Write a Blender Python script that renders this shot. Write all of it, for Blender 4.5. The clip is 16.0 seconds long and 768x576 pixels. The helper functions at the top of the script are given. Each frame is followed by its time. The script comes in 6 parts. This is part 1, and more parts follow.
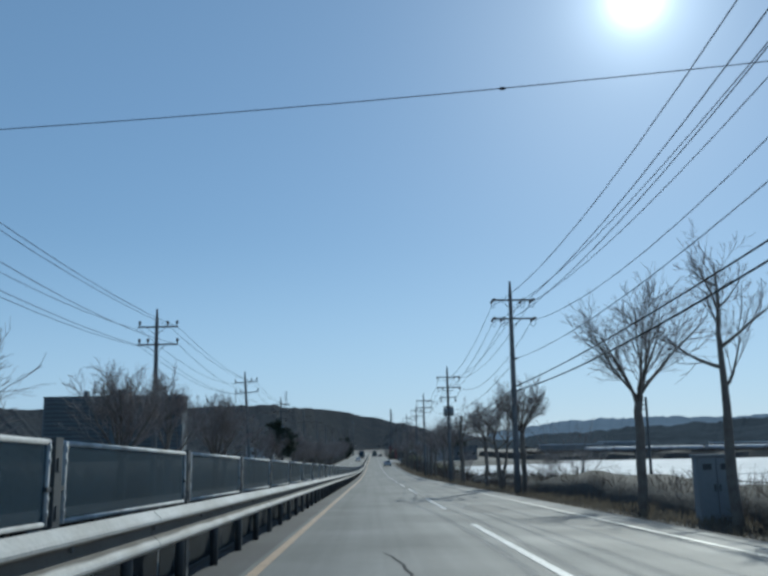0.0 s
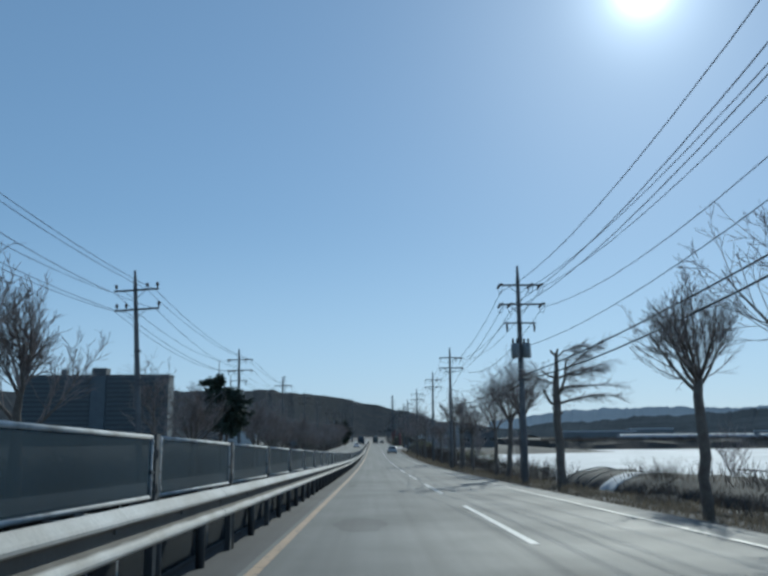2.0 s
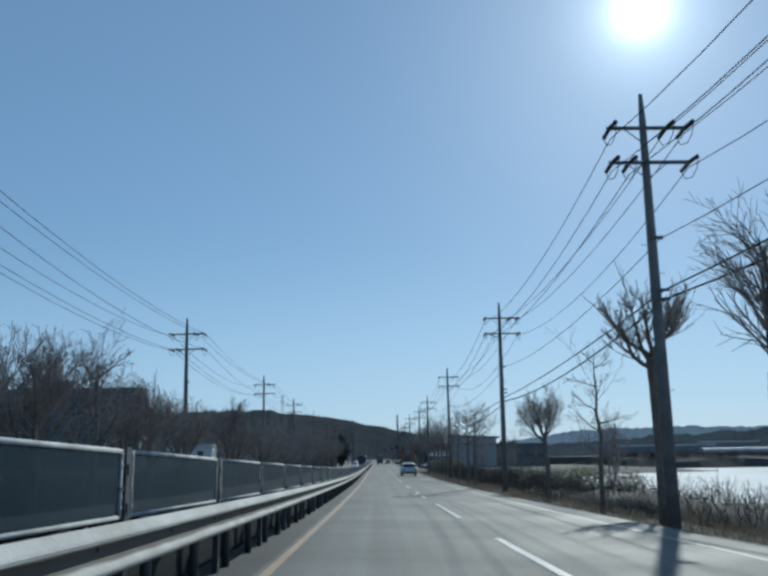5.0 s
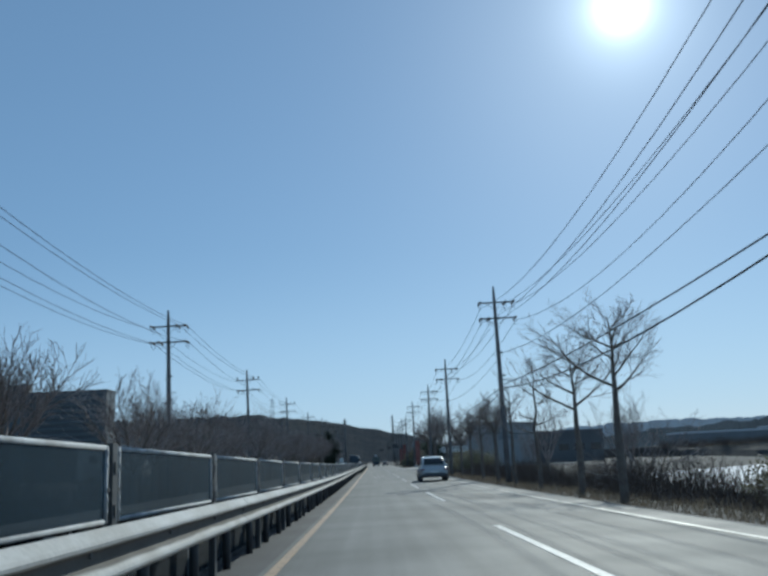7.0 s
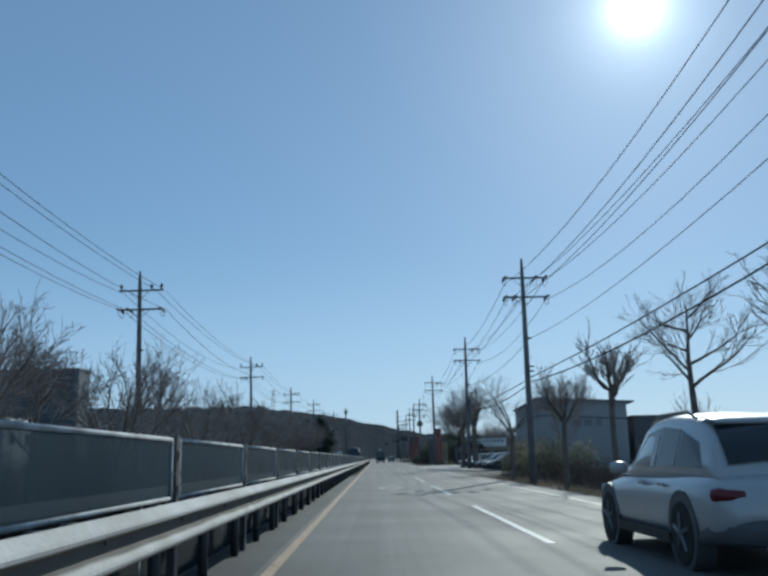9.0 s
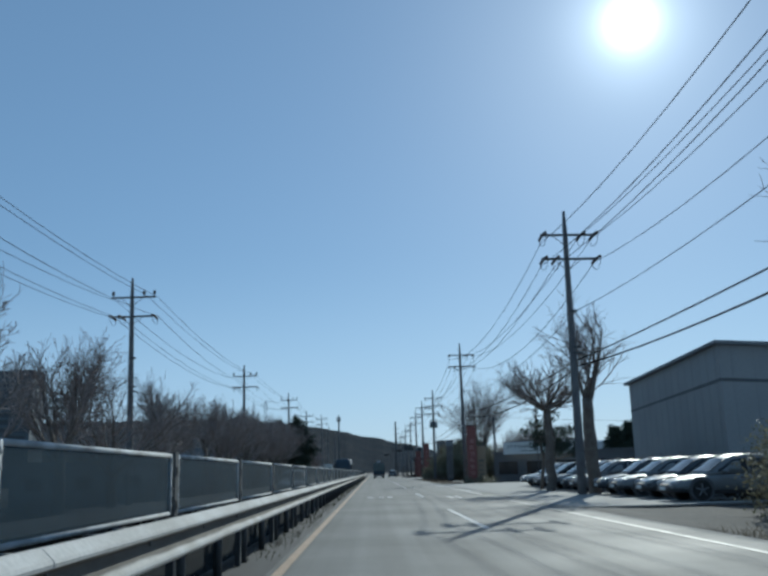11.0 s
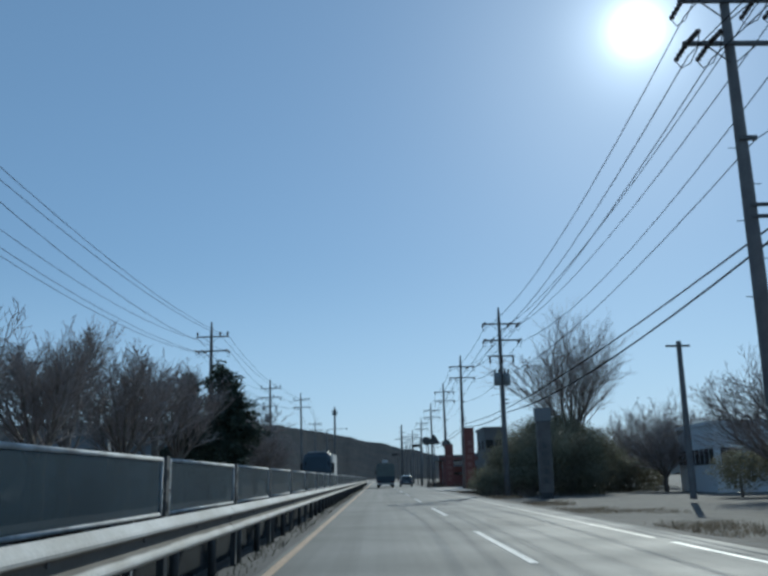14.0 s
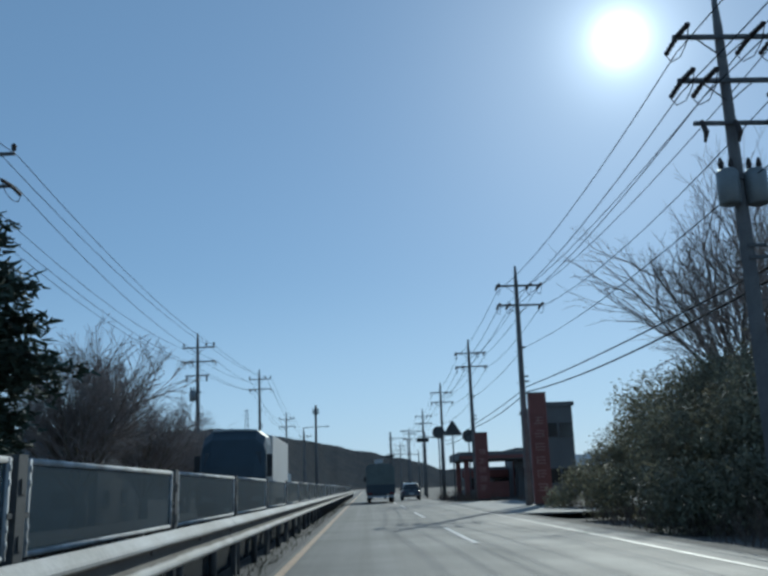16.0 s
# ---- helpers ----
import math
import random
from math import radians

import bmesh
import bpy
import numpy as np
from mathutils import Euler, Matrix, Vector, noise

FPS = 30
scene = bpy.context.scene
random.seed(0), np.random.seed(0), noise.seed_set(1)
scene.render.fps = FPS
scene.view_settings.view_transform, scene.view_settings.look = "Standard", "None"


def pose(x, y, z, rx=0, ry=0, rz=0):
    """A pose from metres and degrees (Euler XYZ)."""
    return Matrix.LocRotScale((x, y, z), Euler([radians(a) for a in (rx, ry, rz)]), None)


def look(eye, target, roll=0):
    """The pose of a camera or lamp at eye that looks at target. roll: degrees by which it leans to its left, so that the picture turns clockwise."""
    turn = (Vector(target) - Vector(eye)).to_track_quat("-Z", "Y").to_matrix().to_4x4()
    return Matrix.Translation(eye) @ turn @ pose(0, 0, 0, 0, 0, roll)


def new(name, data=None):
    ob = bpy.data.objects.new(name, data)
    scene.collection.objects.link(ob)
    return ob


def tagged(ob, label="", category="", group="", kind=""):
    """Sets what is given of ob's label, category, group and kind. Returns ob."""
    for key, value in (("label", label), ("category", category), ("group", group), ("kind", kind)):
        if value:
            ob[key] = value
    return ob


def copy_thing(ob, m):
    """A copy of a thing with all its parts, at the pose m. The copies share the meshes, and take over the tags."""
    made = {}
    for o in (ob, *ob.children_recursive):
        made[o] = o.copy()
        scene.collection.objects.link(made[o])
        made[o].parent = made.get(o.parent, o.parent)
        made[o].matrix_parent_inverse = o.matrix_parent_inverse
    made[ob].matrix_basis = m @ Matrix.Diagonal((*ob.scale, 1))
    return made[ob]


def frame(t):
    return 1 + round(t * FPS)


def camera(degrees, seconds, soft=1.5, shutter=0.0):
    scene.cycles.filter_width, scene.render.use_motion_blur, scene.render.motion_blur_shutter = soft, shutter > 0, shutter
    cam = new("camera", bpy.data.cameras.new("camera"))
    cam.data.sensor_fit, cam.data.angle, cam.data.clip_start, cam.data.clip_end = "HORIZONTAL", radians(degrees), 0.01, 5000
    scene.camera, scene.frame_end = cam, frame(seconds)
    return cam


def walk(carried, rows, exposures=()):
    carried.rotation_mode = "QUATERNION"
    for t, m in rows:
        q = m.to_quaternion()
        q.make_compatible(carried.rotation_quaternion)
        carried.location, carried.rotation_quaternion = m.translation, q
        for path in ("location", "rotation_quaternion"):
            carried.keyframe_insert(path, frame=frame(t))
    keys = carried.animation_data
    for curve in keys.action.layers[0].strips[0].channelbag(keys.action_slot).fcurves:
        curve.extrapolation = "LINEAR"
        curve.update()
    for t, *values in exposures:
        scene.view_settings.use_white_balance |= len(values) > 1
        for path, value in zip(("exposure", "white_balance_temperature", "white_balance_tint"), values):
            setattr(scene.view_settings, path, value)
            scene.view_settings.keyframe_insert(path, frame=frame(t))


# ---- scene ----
cam = camera(48.8, 16.0, soft=3.0)
PATH = [
    (0, (-0.042, 4.621, 4.811), (-0.009, 6.586, 5.181), -1.0),
    (0.5, (-0.133, 15.902, 4.553), (-0.083, 17.869, 4.912), -1.8),
    (1, (-0.132, 27.328, 4.286), (-0.086, 29.294, 4.648), -1.3),
    (1.5, (-0.138, 38.775, 3.986), (-0.096, 40.744, 4.334), -1.1),
    (2, (-0.177, 50.206, 3.722), (-0.149, 52.176, 4.065), -0.4),
    (2.5, (-0.102, 61.495, 3.426), (-0.080, 63.461, 3.794), -0.5),
    (3, (-0.013, 72.936, 3.160), (0.005, 74.903, 3.522), 0.3),
    (3.5, (0.019, 84.665, 2.869), (0.046, 86.629, 3.247), -0.6),
    (4, (0.016, 96.530, 2.620), (0.046, 98.494, 2.995), -0.6),
    (4.5, (0.016, 108.322, 2.374), (0.042, 110.287, 2.747), -0.5),
    (5, (-0.081, 120.317, 2.129), (-0.059, 122.278, 2.524), -0.9),
    (7.5, (-0.215, 180.970, 1.342), (-0.166, 182.928, 1.748), -2.9),
    (8, (-0.194, 193.039, 1.290), (-0.143, 194.994, 1.710), -2.7),
    (8.5, (-0.237, 204.937, 1.174), (-0.212, 206.898, 1.563), -1.1),
    (9, (-0.29, 216.827, 1.175), (-0.262, 218.787, 1.569), -1.3),
    (11.5, (-0.241, 275.077, 1.191), (-0.199, 277.031, 1.618), -1.7),
    (12, (-0.151, 286.348, 1.254), (-0.102, 288.302, 1.68), -2.6),
    (12.5, (-0.161, 297.303, 1.211), (-0.109, 299.258, 1.631), -2.6),
    (13, (-0.156, 308.168, 1.201), (-0.125, 310.125, 1.612), -1.3),
    (13.5, (-0.131, 318.773, 1.123), (-0.098, 320.721, 1.575), -1.4),
    (14, (-0.047, 329.088, 1.157), (-0.023, 331.039, 1.596), -1.2),
    (14.5, (-0.055, 339.3, 1.139), (-0.034, 341.245, 1.602), -1.5),
    (15, (0.012, 349.416, 1.132), (0.052, 351.36, 1.602), -2.3),
    (15.5, (-0.06, 359.441, 1.125), (-0.009, 361.385, 1.591), -2.9),
    (16, (-0.189, 369.015, 1.172), (-0.134, 370.961, 1.631), -1.8),
]
walk(cam, [(t, look(e, g, r)) for t, e, g, r in PATH], [(0, 0.2, 5350, -2)])

# ---- world, sun ----
SUN_AZ, SUN_EL = radians(19.2), radians(28.05)
SUN_DIR = Vector((math.sin(SUN_AZ) * math.cos(SUN_EL), math.cos(SUN_AZ) * math.cos(SUN_EL), math.sin(SUN_EL)))
world = bpy.data.worlds.new("world")
scene.world = world
world.use_nodes = True
wn, wl = world.node_tree.nodes, world.node_tree.links
wn.clear()
w_out = wn.new("ShaderNodeOutputWorld")
w_bg = wn.new("ShaderNodeBackground")
w_sky = wn.new("ShaderNodeTexSky")
w_sky.sky_type = "NISHITA"
w_sky.sun_disc = False
w_sky.sun_elevation, w_sky.sun_rotation = SUN_EL, SUN_AZ
w_sky.air_density, w_sky.dust_density, w_sky.ozone_density = 1.0, 0.25, 2.0
w_bg.inputs["Strength"].default_value = 0.079
w_gam = wn.new("ShaderNodeGamma"); w_gam.inputs["Gamma"].default_value = 0.82
wl.new(w_sky.outputs["Color"], w_gam.inputs["Color"])
w_tint = wn.new("ShaderNodeMix"); w_tint.data_type = "RGBA"; w_tint.blend_type = "MULTIPLY"
w_tint.inputs["Factor"].default_value = 1.0; w_tint.inputs["B"].default_value = (0.97, 1.0, 1.06, 1)
wl.new(w_gam.outputs["Color"], w_tint.inputs["A"])
w_veil = wn.new("ShaderNodeMix"); w_veil.data_type = "RGBA"
w_veil.inputs["Factor"].default_value = 0.22; w_veil.inputs["B"].default_value = (3.7, 5.3, 7.2, 1)
wl.new(w_tint.outputs["Result"], w_veil.inputs["A"])
# pale haze low over the horizon
w_co = wn.new("ShaderNodeTexCoord")
w_sep = wn.new("ShaderNodeSeparateXYZ")
wl.new(w_co.outputs["Generated"], w_sep.inputs[0])
w_low = wn.new("ShaderNodeMapRange"); w_low.interpolation_type = "SMOOTHSTEP"
w_low.inputs["From Min"].default_value, w_low.inputs["From Max"].default_value = 0.0, 0.26
w_low.inputs["To Min"].default_value, w_low.inputs["To Max"].default_value = 0.5, 0.0
wl.new(w_sep.outputs["Z"], w_low.inputs["Value"])
w_haze = wn.new("ShaderNodeMix"); w_haze.data_type = "RGBA"
w_haze.inputs["B"].default_value = (5.7, 6.8, 8.5, 1)
wl.new(w_low.outputs["Result"], w_haze.inputs["Factor"])
wl.new(w_veil.outputs["Result"], w_haze.inputs["A"])
wl.new(w_haze.outputs["Result"], w_bg.inputs["Color"])
# the overexposed sun and its bright aureole in thin haze
w_dot = wn.new("ShaderNodeVectorMath")
w_dot.operation = "DOT_PRODUCT"
w_dot.inputs[1].default_value = SUN_DIR
wl.new(w_co.outputs["Generated"], w_dot.inputs[0])
w_max = wn.new("ShaderNodeMath"); w_max.operation = "MAXIMUM"; w_max.inputs[1].default_value = 0.0
wl.new(w_dot.outputs["Value"], w_max.inputs[0])
w_sum = None
for power, gain in ((3600.0, 1.3), (600.0, 0.42), (85.0, 0.095)):
    a = wn.new("ShaderNodeMath"); a.operation = "POWER"; a.inputs[1].default_value = power
    wl.new(w_max.outputs[0], a.inputs[0])
    b = wn.new("ShaderNodeMath"); b.operation = "MULTIPLY"; b.inputs[1].default_value = gain
    wl.new(a.outputs[0], b.inputs[0])
    if w_sum is None:
        w_sum = b
    else:
        c = wn.new("ShaderNodeMath"); c.operation = "ADD"
        wl.new(w_sum.outputs[0], c.inputs[0]); wl.new(b.outputs[0], c.inputs[1])
        w_sum = c
w_glow = wn.new("ShaderNodeBackground")
w_glow.inputs["Color"].default_value = (1.0, 0.98, 0.95, 1)
wl.new(w_sum.outputs[0], w_glow.inputs["Strength"])
w_add = wn.new("ShaderNodeAddShader")
wl.new(w_bg.outputs[0], w_add.inputs[0]); wl.new(w_glow.outputs[0], w_add.inputs[1])
wl.new(w_add.outputs[0], w_out.inputs["Surface"])

sun = new("sun", bpy.data.lights.new("sun", "SUN"))
sun.data.energy, sun.data.angle, sun.data.color = 2.7, radians(0.53), (1.0, 0.88, 0.72)
sun.matrix_world = look(SUN_DIR * 300, (0, 0, 0))


# ---- materials ----
def material(name, color, rough=0.7, metal=0.0, vary=0.25, scale=6.0, fine=60.0, bump=0.15, spec=0.5,
             tint=None, island=False, coat=0.0, depth=0.01):
    """A surface with variation at two scales: broad patches towards tint, and fine grain in value and relief."""
    m = bpy.data.materials.new(name)
    m.use_nodes = True
    n, l = m.node_tree.nodes, m.node_tree.links
    p = n["Principled BSDF"]
    p.inputs["Metallic"].default_value = metal
    p.inputs["Specular IOR Level"].default_value = spec
    p.inputs["Coat Weight"].default_value = coat
    co = n.new("ShaderNodeTexCoord")
    big = n.new("ShaderNodeTexNoise"); big.inputs["Scale"].default_value = scale; big.inputs["Detail"].default_value = 5
    small = n.new("ShaderNodeTexNoise"); small.inputs["Scale"].default_value = fine; small.inputs["Detail"].default_value = 3
    l.new(co.outputs["Object"], big.inputs["Vector"]); l.new(co.outputs["Object"], small.inputs["Vector"])
    mix = n.new("ShaderNodeMix"); mix.data_type = "RGBA"
    other = tint if tint else [c * (1 - vary) for c in color]
    mix.inputs["A"].default_value = (*color, 1); mix.inputs["B"].default_value = (*other, 1)
    ramp = n.new("ShaderNodeMapRange"); ramp.inputs["From Min"].default_value = 0.35; ramp.inputs["From Max"].default_value = 0.68
    l.new(big.outputs["Fac"], ramp.inputs["Value"]); l.new(ramp.outputs["Result"], mix.inputs["Factor"])
    val = n.new("ShaderNodeHueSaturation")
    mr = n.new("ShaderNodeMapRange"); mr.inputs["To Min"].default_value = 1 - vary; mr.inputs["To Max"].default_value = 1 + vary
    if island:
        ob = n.new("ShaderNodeNewGeometry"); l.new(ob.outputs["Random Per Island"], mr.inputs["Value"])
    else:
        l.new(small.outputs["Fac"], mr.inputs["Value"])
    l.new(mr.outputs["Result"], val.inputs["Value"]); l.new(mix.outputs["Result"], val.inputs["Color"])
    l.new(val.outputs["Color"], p.inputs["Base Color"])
    rr = n.new("ShaderNodeMapRange"); rr.inputs["To Min"].default_value = max(0.02, rough - 0.12); rr.inputs["To Max"].default_value = min(1, rough + 0.12)
    l.new(big.outputs["Fac"], rr.inputs["Value"]); l.new(rr.outputs["Result"], p.inputs["Roughness"])
    if bump:
        bp = n.new("ShaderNodeBump"); bp.inputs["Strength"].default_value = bump; bp.inputs["Distance"].default_value = depth
        l.new(small.outputs["Fac"], bp.inputs["Height"]); l.new(bp.outputs["Normal"], p.inputs["Normal"])
    return m


def asphalt_material(name, color, track):
    """Worn asphalt: aggregate grain, long streaks along the lanes, patches."""
    m = material(name, color, 0.74, vary=0.22, scale=0.35, fine=90, bump=0.5, spec=0.4, tint=track, depth=0.006)
    n, l = m.node_tree.nodes, m.node_tree.links
    p = n["Principled BSDF"]
    src = p.inputs["Base Color"].links[0].from_socket
    co = n.new("ShaderNodeTexCoord")
    mp = n.new("ShaderNodeMapping"); mp.inputs["Scale"].default_value = (2.6, 0.02, 1)
    st = n.new("ShaderNodeTexNoise"); st.inputs["Scale"].default_value = 1.0; st.inputs["Detail"].default_value = 6
    l.new(co.outputs["Object"], mp.inputs["Vector"]); l.new(mp.outputs["Vector"], st.inputs["Vector"])
    mr = n.new("ShaderNodeMapRange"); mr.inputs["From Min"].default_value = 0.3; mr.inputs["From Max"].default_value = 0.7
    mr.inputs["To Min"].default_value = 0.78; mr.inputs["To Max"].default_value = 1.2
    l.new(st.outputs["Fac"], mr.inputs["Value"])
    hs = n.new("ShaderNodeHueSaturation")
    l.new(src, hs.inputs["Color"]); l.new(mr.outputs["Result"], hs.inputs["Value"]); l.new(hs.outputs["Color"], p.inputs["Base Color"])
    return m


def paint_material(name, color):
    """Road paint worn through to the asphalt in spots."""
    m = material(name, color, 0.6, vary=0.12, scale=1.2, fine=40, bump=0.3, depth=0.004)
    n, l = m.node_tree.nodes, m.node_tree.links
    p = n["Principled BSDF"]
    src = p.inputs["Base Color"].links[0].from_socket
    co = n.new("ShaderNodeTexCoord")
    no = n.new("ShaderNodeTexNoise"); no.inputs["Scale"].default_value = 9; no.inputs["Detail"].default_value = 8
    l.new(co.outputs["Object"], no.inputs["Vector"])
    mr = n.new("ShaderNodeMapRange"); mr.inputs["From Min"].default_value = 0.58; mr.inputs["From Max"].default_value = 0.7
    l.new(no.outputs["Fac"], mr.inputs["Value"])
    mx = n.new("ShaderNodeMix"); mx.data_type = "RGBA"
    mx.inputs["B"].default_value = (0.07, 0.07, 0.068, 1)
    l.new(mr.outputs["Result"], mx.inputs["Factor"]); l.new(src, mx.inputs["A"]); l.new(mx.outputs["Result"], p.inputs["Base Color"])
    return m


def screen_material(name, color, open_part):
    """Fine woven mesh screen: too fine to see wire by wire, part of the light passes."""
    m = material(name, color, 0.85, 0.0, vary=0.2, scale=0.8, fine=30, bump=0.05, spec=0.1)
    n, l = m.node_tree.nodes, m.node_tree.links
    p, o = n["Principled BSDF"], n["Material Output"]
    t = n.new("ShaderNodeBsdfTransparent"); mx = n.new("ShaderNodeMixShader"); mx.inputs[0].default_value = open_part
    l.new(p.outputs[0], mx.inputs[1]); l.new(t.outputs[0], mx.inputs[2]); l.new(mx.outputs[0], o.inputs["Surface"])
    return m


ASPHALT = asphalt_material("asphalt", (0.135, 0.137, 0.13), (0.1, 0.102, 0.097))
SHOULDER = asphalt_material("shoulder_grit", (0.06, 0.062, 0.066), (0.045, 0.046, 0.05))
TAR = material("crack_tar", (0.06, 0.06, 0.062), 0.9, spec=0.1, vary=0.2, scale=3, fine=40, bump=0.1)
PATCH = asphalt_material("mended_asphalt", (0.085, 0.087, 0.085), (0.07, 0.071, 0.07))
CONCRETE = material("concrete", (0.32, 0.31, 0.29), 0.85, vary=0.15, scale=0.8, fine=40, bump=0.3)
WHITE_PAINT = paint_material("white_road_paint", (0.46, 0.46, 0.45))
WORN_PAINT = paint_material("worn_edge_paint", (0.215, 0.215, 0.21))
YELLOW_PAINT = paint_material("yellow_road_paint", (0.46, 0.32, 0.195))
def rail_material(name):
    """Weathered zinc; one dark band paints both road grime and the hollow's shade into the beam."""
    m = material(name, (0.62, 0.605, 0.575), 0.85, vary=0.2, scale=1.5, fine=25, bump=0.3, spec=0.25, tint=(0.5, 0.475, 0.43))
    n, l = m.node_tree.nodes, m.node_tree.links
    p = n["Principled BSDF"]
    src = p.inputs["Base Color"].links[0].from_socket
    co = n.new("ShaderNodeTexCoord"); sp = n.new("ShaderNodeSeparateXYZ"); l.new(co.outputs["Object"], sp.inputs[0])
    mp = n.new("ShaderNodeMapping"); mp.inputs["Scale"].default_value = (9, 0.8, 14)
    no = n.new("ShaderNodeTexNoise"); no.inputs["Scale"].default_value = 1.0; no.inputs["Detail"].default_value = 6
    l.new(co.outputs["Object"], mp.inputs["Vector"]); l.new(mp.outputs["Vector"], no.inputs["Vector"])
    # uneven brown band along the hollow: grime plus shade put into the colour
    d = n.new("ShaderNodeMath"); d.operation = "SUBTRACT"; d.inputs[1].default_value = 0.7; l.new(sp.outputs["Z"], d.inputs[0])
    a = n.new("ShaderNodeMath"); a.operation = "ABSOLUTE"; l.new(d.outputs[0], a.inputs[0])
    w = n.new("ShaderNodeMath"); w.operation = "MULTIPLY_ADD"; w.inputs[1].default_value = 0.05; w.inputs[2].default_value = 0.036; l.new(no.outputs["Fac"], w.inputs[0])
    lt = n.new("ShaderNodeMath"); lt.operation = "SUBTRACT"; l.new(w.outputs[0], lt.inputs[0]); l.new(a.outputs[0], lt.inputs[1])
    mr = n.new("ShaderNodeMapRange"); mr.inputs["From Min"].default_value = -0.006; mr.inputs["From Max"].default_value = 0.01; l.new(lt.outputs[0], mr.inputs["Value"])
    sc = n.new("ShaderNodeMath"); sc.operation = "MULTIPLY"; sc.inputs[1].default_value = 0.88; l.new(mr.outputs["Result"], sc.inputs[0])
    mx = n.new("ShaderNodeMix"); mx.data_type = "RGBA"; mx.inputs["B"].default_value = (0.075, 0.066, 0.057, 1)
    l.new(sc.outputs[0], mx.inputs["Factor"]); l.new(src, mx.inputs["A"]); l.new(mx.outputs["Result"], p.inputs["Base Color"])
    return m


GRIMY_SHADED = rail_material("grimy_shaded_steel")
GALVANISED = material("galvanised_steel", (0.5, 0.485, 0.455), 0.85, 0.0, vary=0.2, scale=1.5, fine=25, bump=0.3, spec=0.25, tint=(0.5, 0.475, 0.43))
RAIL_PAINT = material("grey_rail_paint", (0.5, 0.52, 0.54), 0.75, 0.0, vary=0.3, scale=3, fine=22, bump=0.3, spec=0.3, tint=(0.3, 0.3, 0.3))
DARK_STEEL = material("dark_weathered_steel", (0.075, 0.08, 0.085), 0.6, 0.3, vary=0.25, scale=3, fine=30, bump=0.2)
SCREEN = screen_material("dark_mesh_screen", (0.016, 0.046, 0.073), 0.32)
# dark sheet colour that stands for the deep shade under the rail
UNDER_RAIL_SHADE = screen_material("under_rail_shade_sheet", (0.016, 0.024, 0.032), 0.15)
POLE_CONCRETE = material("pole_concrete", (0.19, 0.19, 0.19), 0.9, vary=0.22, scale=1.2, fine=20, bump=0.3, spec=0.2, tint=(0.13, 0.13, 0.135))
ARM_STEEL = material("arm_steel", (0.13, 0.135, 0.14), 0.75, 0.2, vary=0.2, scale=4, fine=30, bump=0.1)
INSULATOR = material("glazed_insulator", (0.06, 0.052, 0.05), 0.75, spec=0.25, vary=0.15, scale=6, fine=40, bump=0.0)
WIRE = material("black_cable", (0.03, 0.03, 0.034), 0.95, spec=0.1, vary=0.1, bump=0.0)
TRANSFORMER = material("transformer_grey", (0.22, 0.24, 0.25), 0.45, 0.2, vary=0.15, scale=3, fine=20, bump=0.05)
BARK = material("bark", (0.13, 0.105, 0.085), 0.9, vary=0.35, scale=3, fine=18, bump=0.8, tint=(0.19, 0.165, 0.14), depth=0.03)
TWIG = material("twig", (0.34, 0.3, 0.28), 0.9, vary=0.3, scale=1, fine=8, bump=0.2, spec=0.2, island=True, tint=(0.22, 0.185, 0.17))
BRUSH = material("dry_brush", (0.14, 0.115, 0.095), 0.9, vary=0.35, scale=0.5, fine=8, bump=0.2, island=True, tint=(0.09, 0.065, 0.05))
WEED = material("dark_dry_weeds", (0.06, 0.065, 0.04), 0.8, 0.0, vary=0.4, scale=3, fine=30, bump=0.0)
DRY_GRASS = material("dry_grass", (0.19, 0.165, 0.125), 0.9, vary=0.3, scale=0.4, fine=8, bump=0.1, island=True, tint=(0.12, 0.1, 0.075))
NEEDLE = material("conifer_needles", (0.04, 0.06, 0.042), 0.7, vary=0.4, scale=0.6, fine=8, bump=0.1, island=True, tint=(0.055, 0.07, 0.045))
LEAF = material("dull_evergreen_leaves", (0.22, 0.22, 0.15), 0.6, vary=0.4, scale=0.5, fine=8, bump=0.1, island=True, tint=(0.13, 0.115, 0.075))
def let_light_through(m, share):
    """Thin leaves: part of the light from behind comes through."""
    n, l = m.node_tree.nodes, m.node_tree.links
    p, o = n["Principled BSDF"], n["Material Output"]
    t = n.new("ShaderNodeBsdfTranslucent")
    l.new(p.inputs["Base Color"].links[0].from_socket, t.inputs["Color"])
    mx = n.new("ShaderNodeMixShader"); mx.inputs[0].default_value = share
    l.new(p.outputs[0], mx.inputs[1]); l.new(t.outputs[0], mx.inputs[2]); l.new(mx.outputs[0], o.inputs["Surface"])


for m_ in (LEAF, DRY_GRASS):
    let_light_through(m_, 0.4)
SOIL = material("verge_soil", (0.085, 0.08, 0.072), 0.95, vary=0.35, scale=0.5, fine=12, bump=0.9, tint=(0.125, 0.114, 0.1), depth=0.05)
BANK = material("dark_bank_soil", (0.045, 0.04, 0.036), 0.95, vary=0.35, scale=0.7, fine=9, bump=0.9, tint=(0.075, 0.064, 0.052), depth=0.06)
SNOW = material("bright_film_covered_field", (0.6, 0.61, 0.63), 0.8, vary=0.16, scale=0.12, fine=3, bump=0.3, tint=(0.48, 0.49, 0.5), depth=0.05)
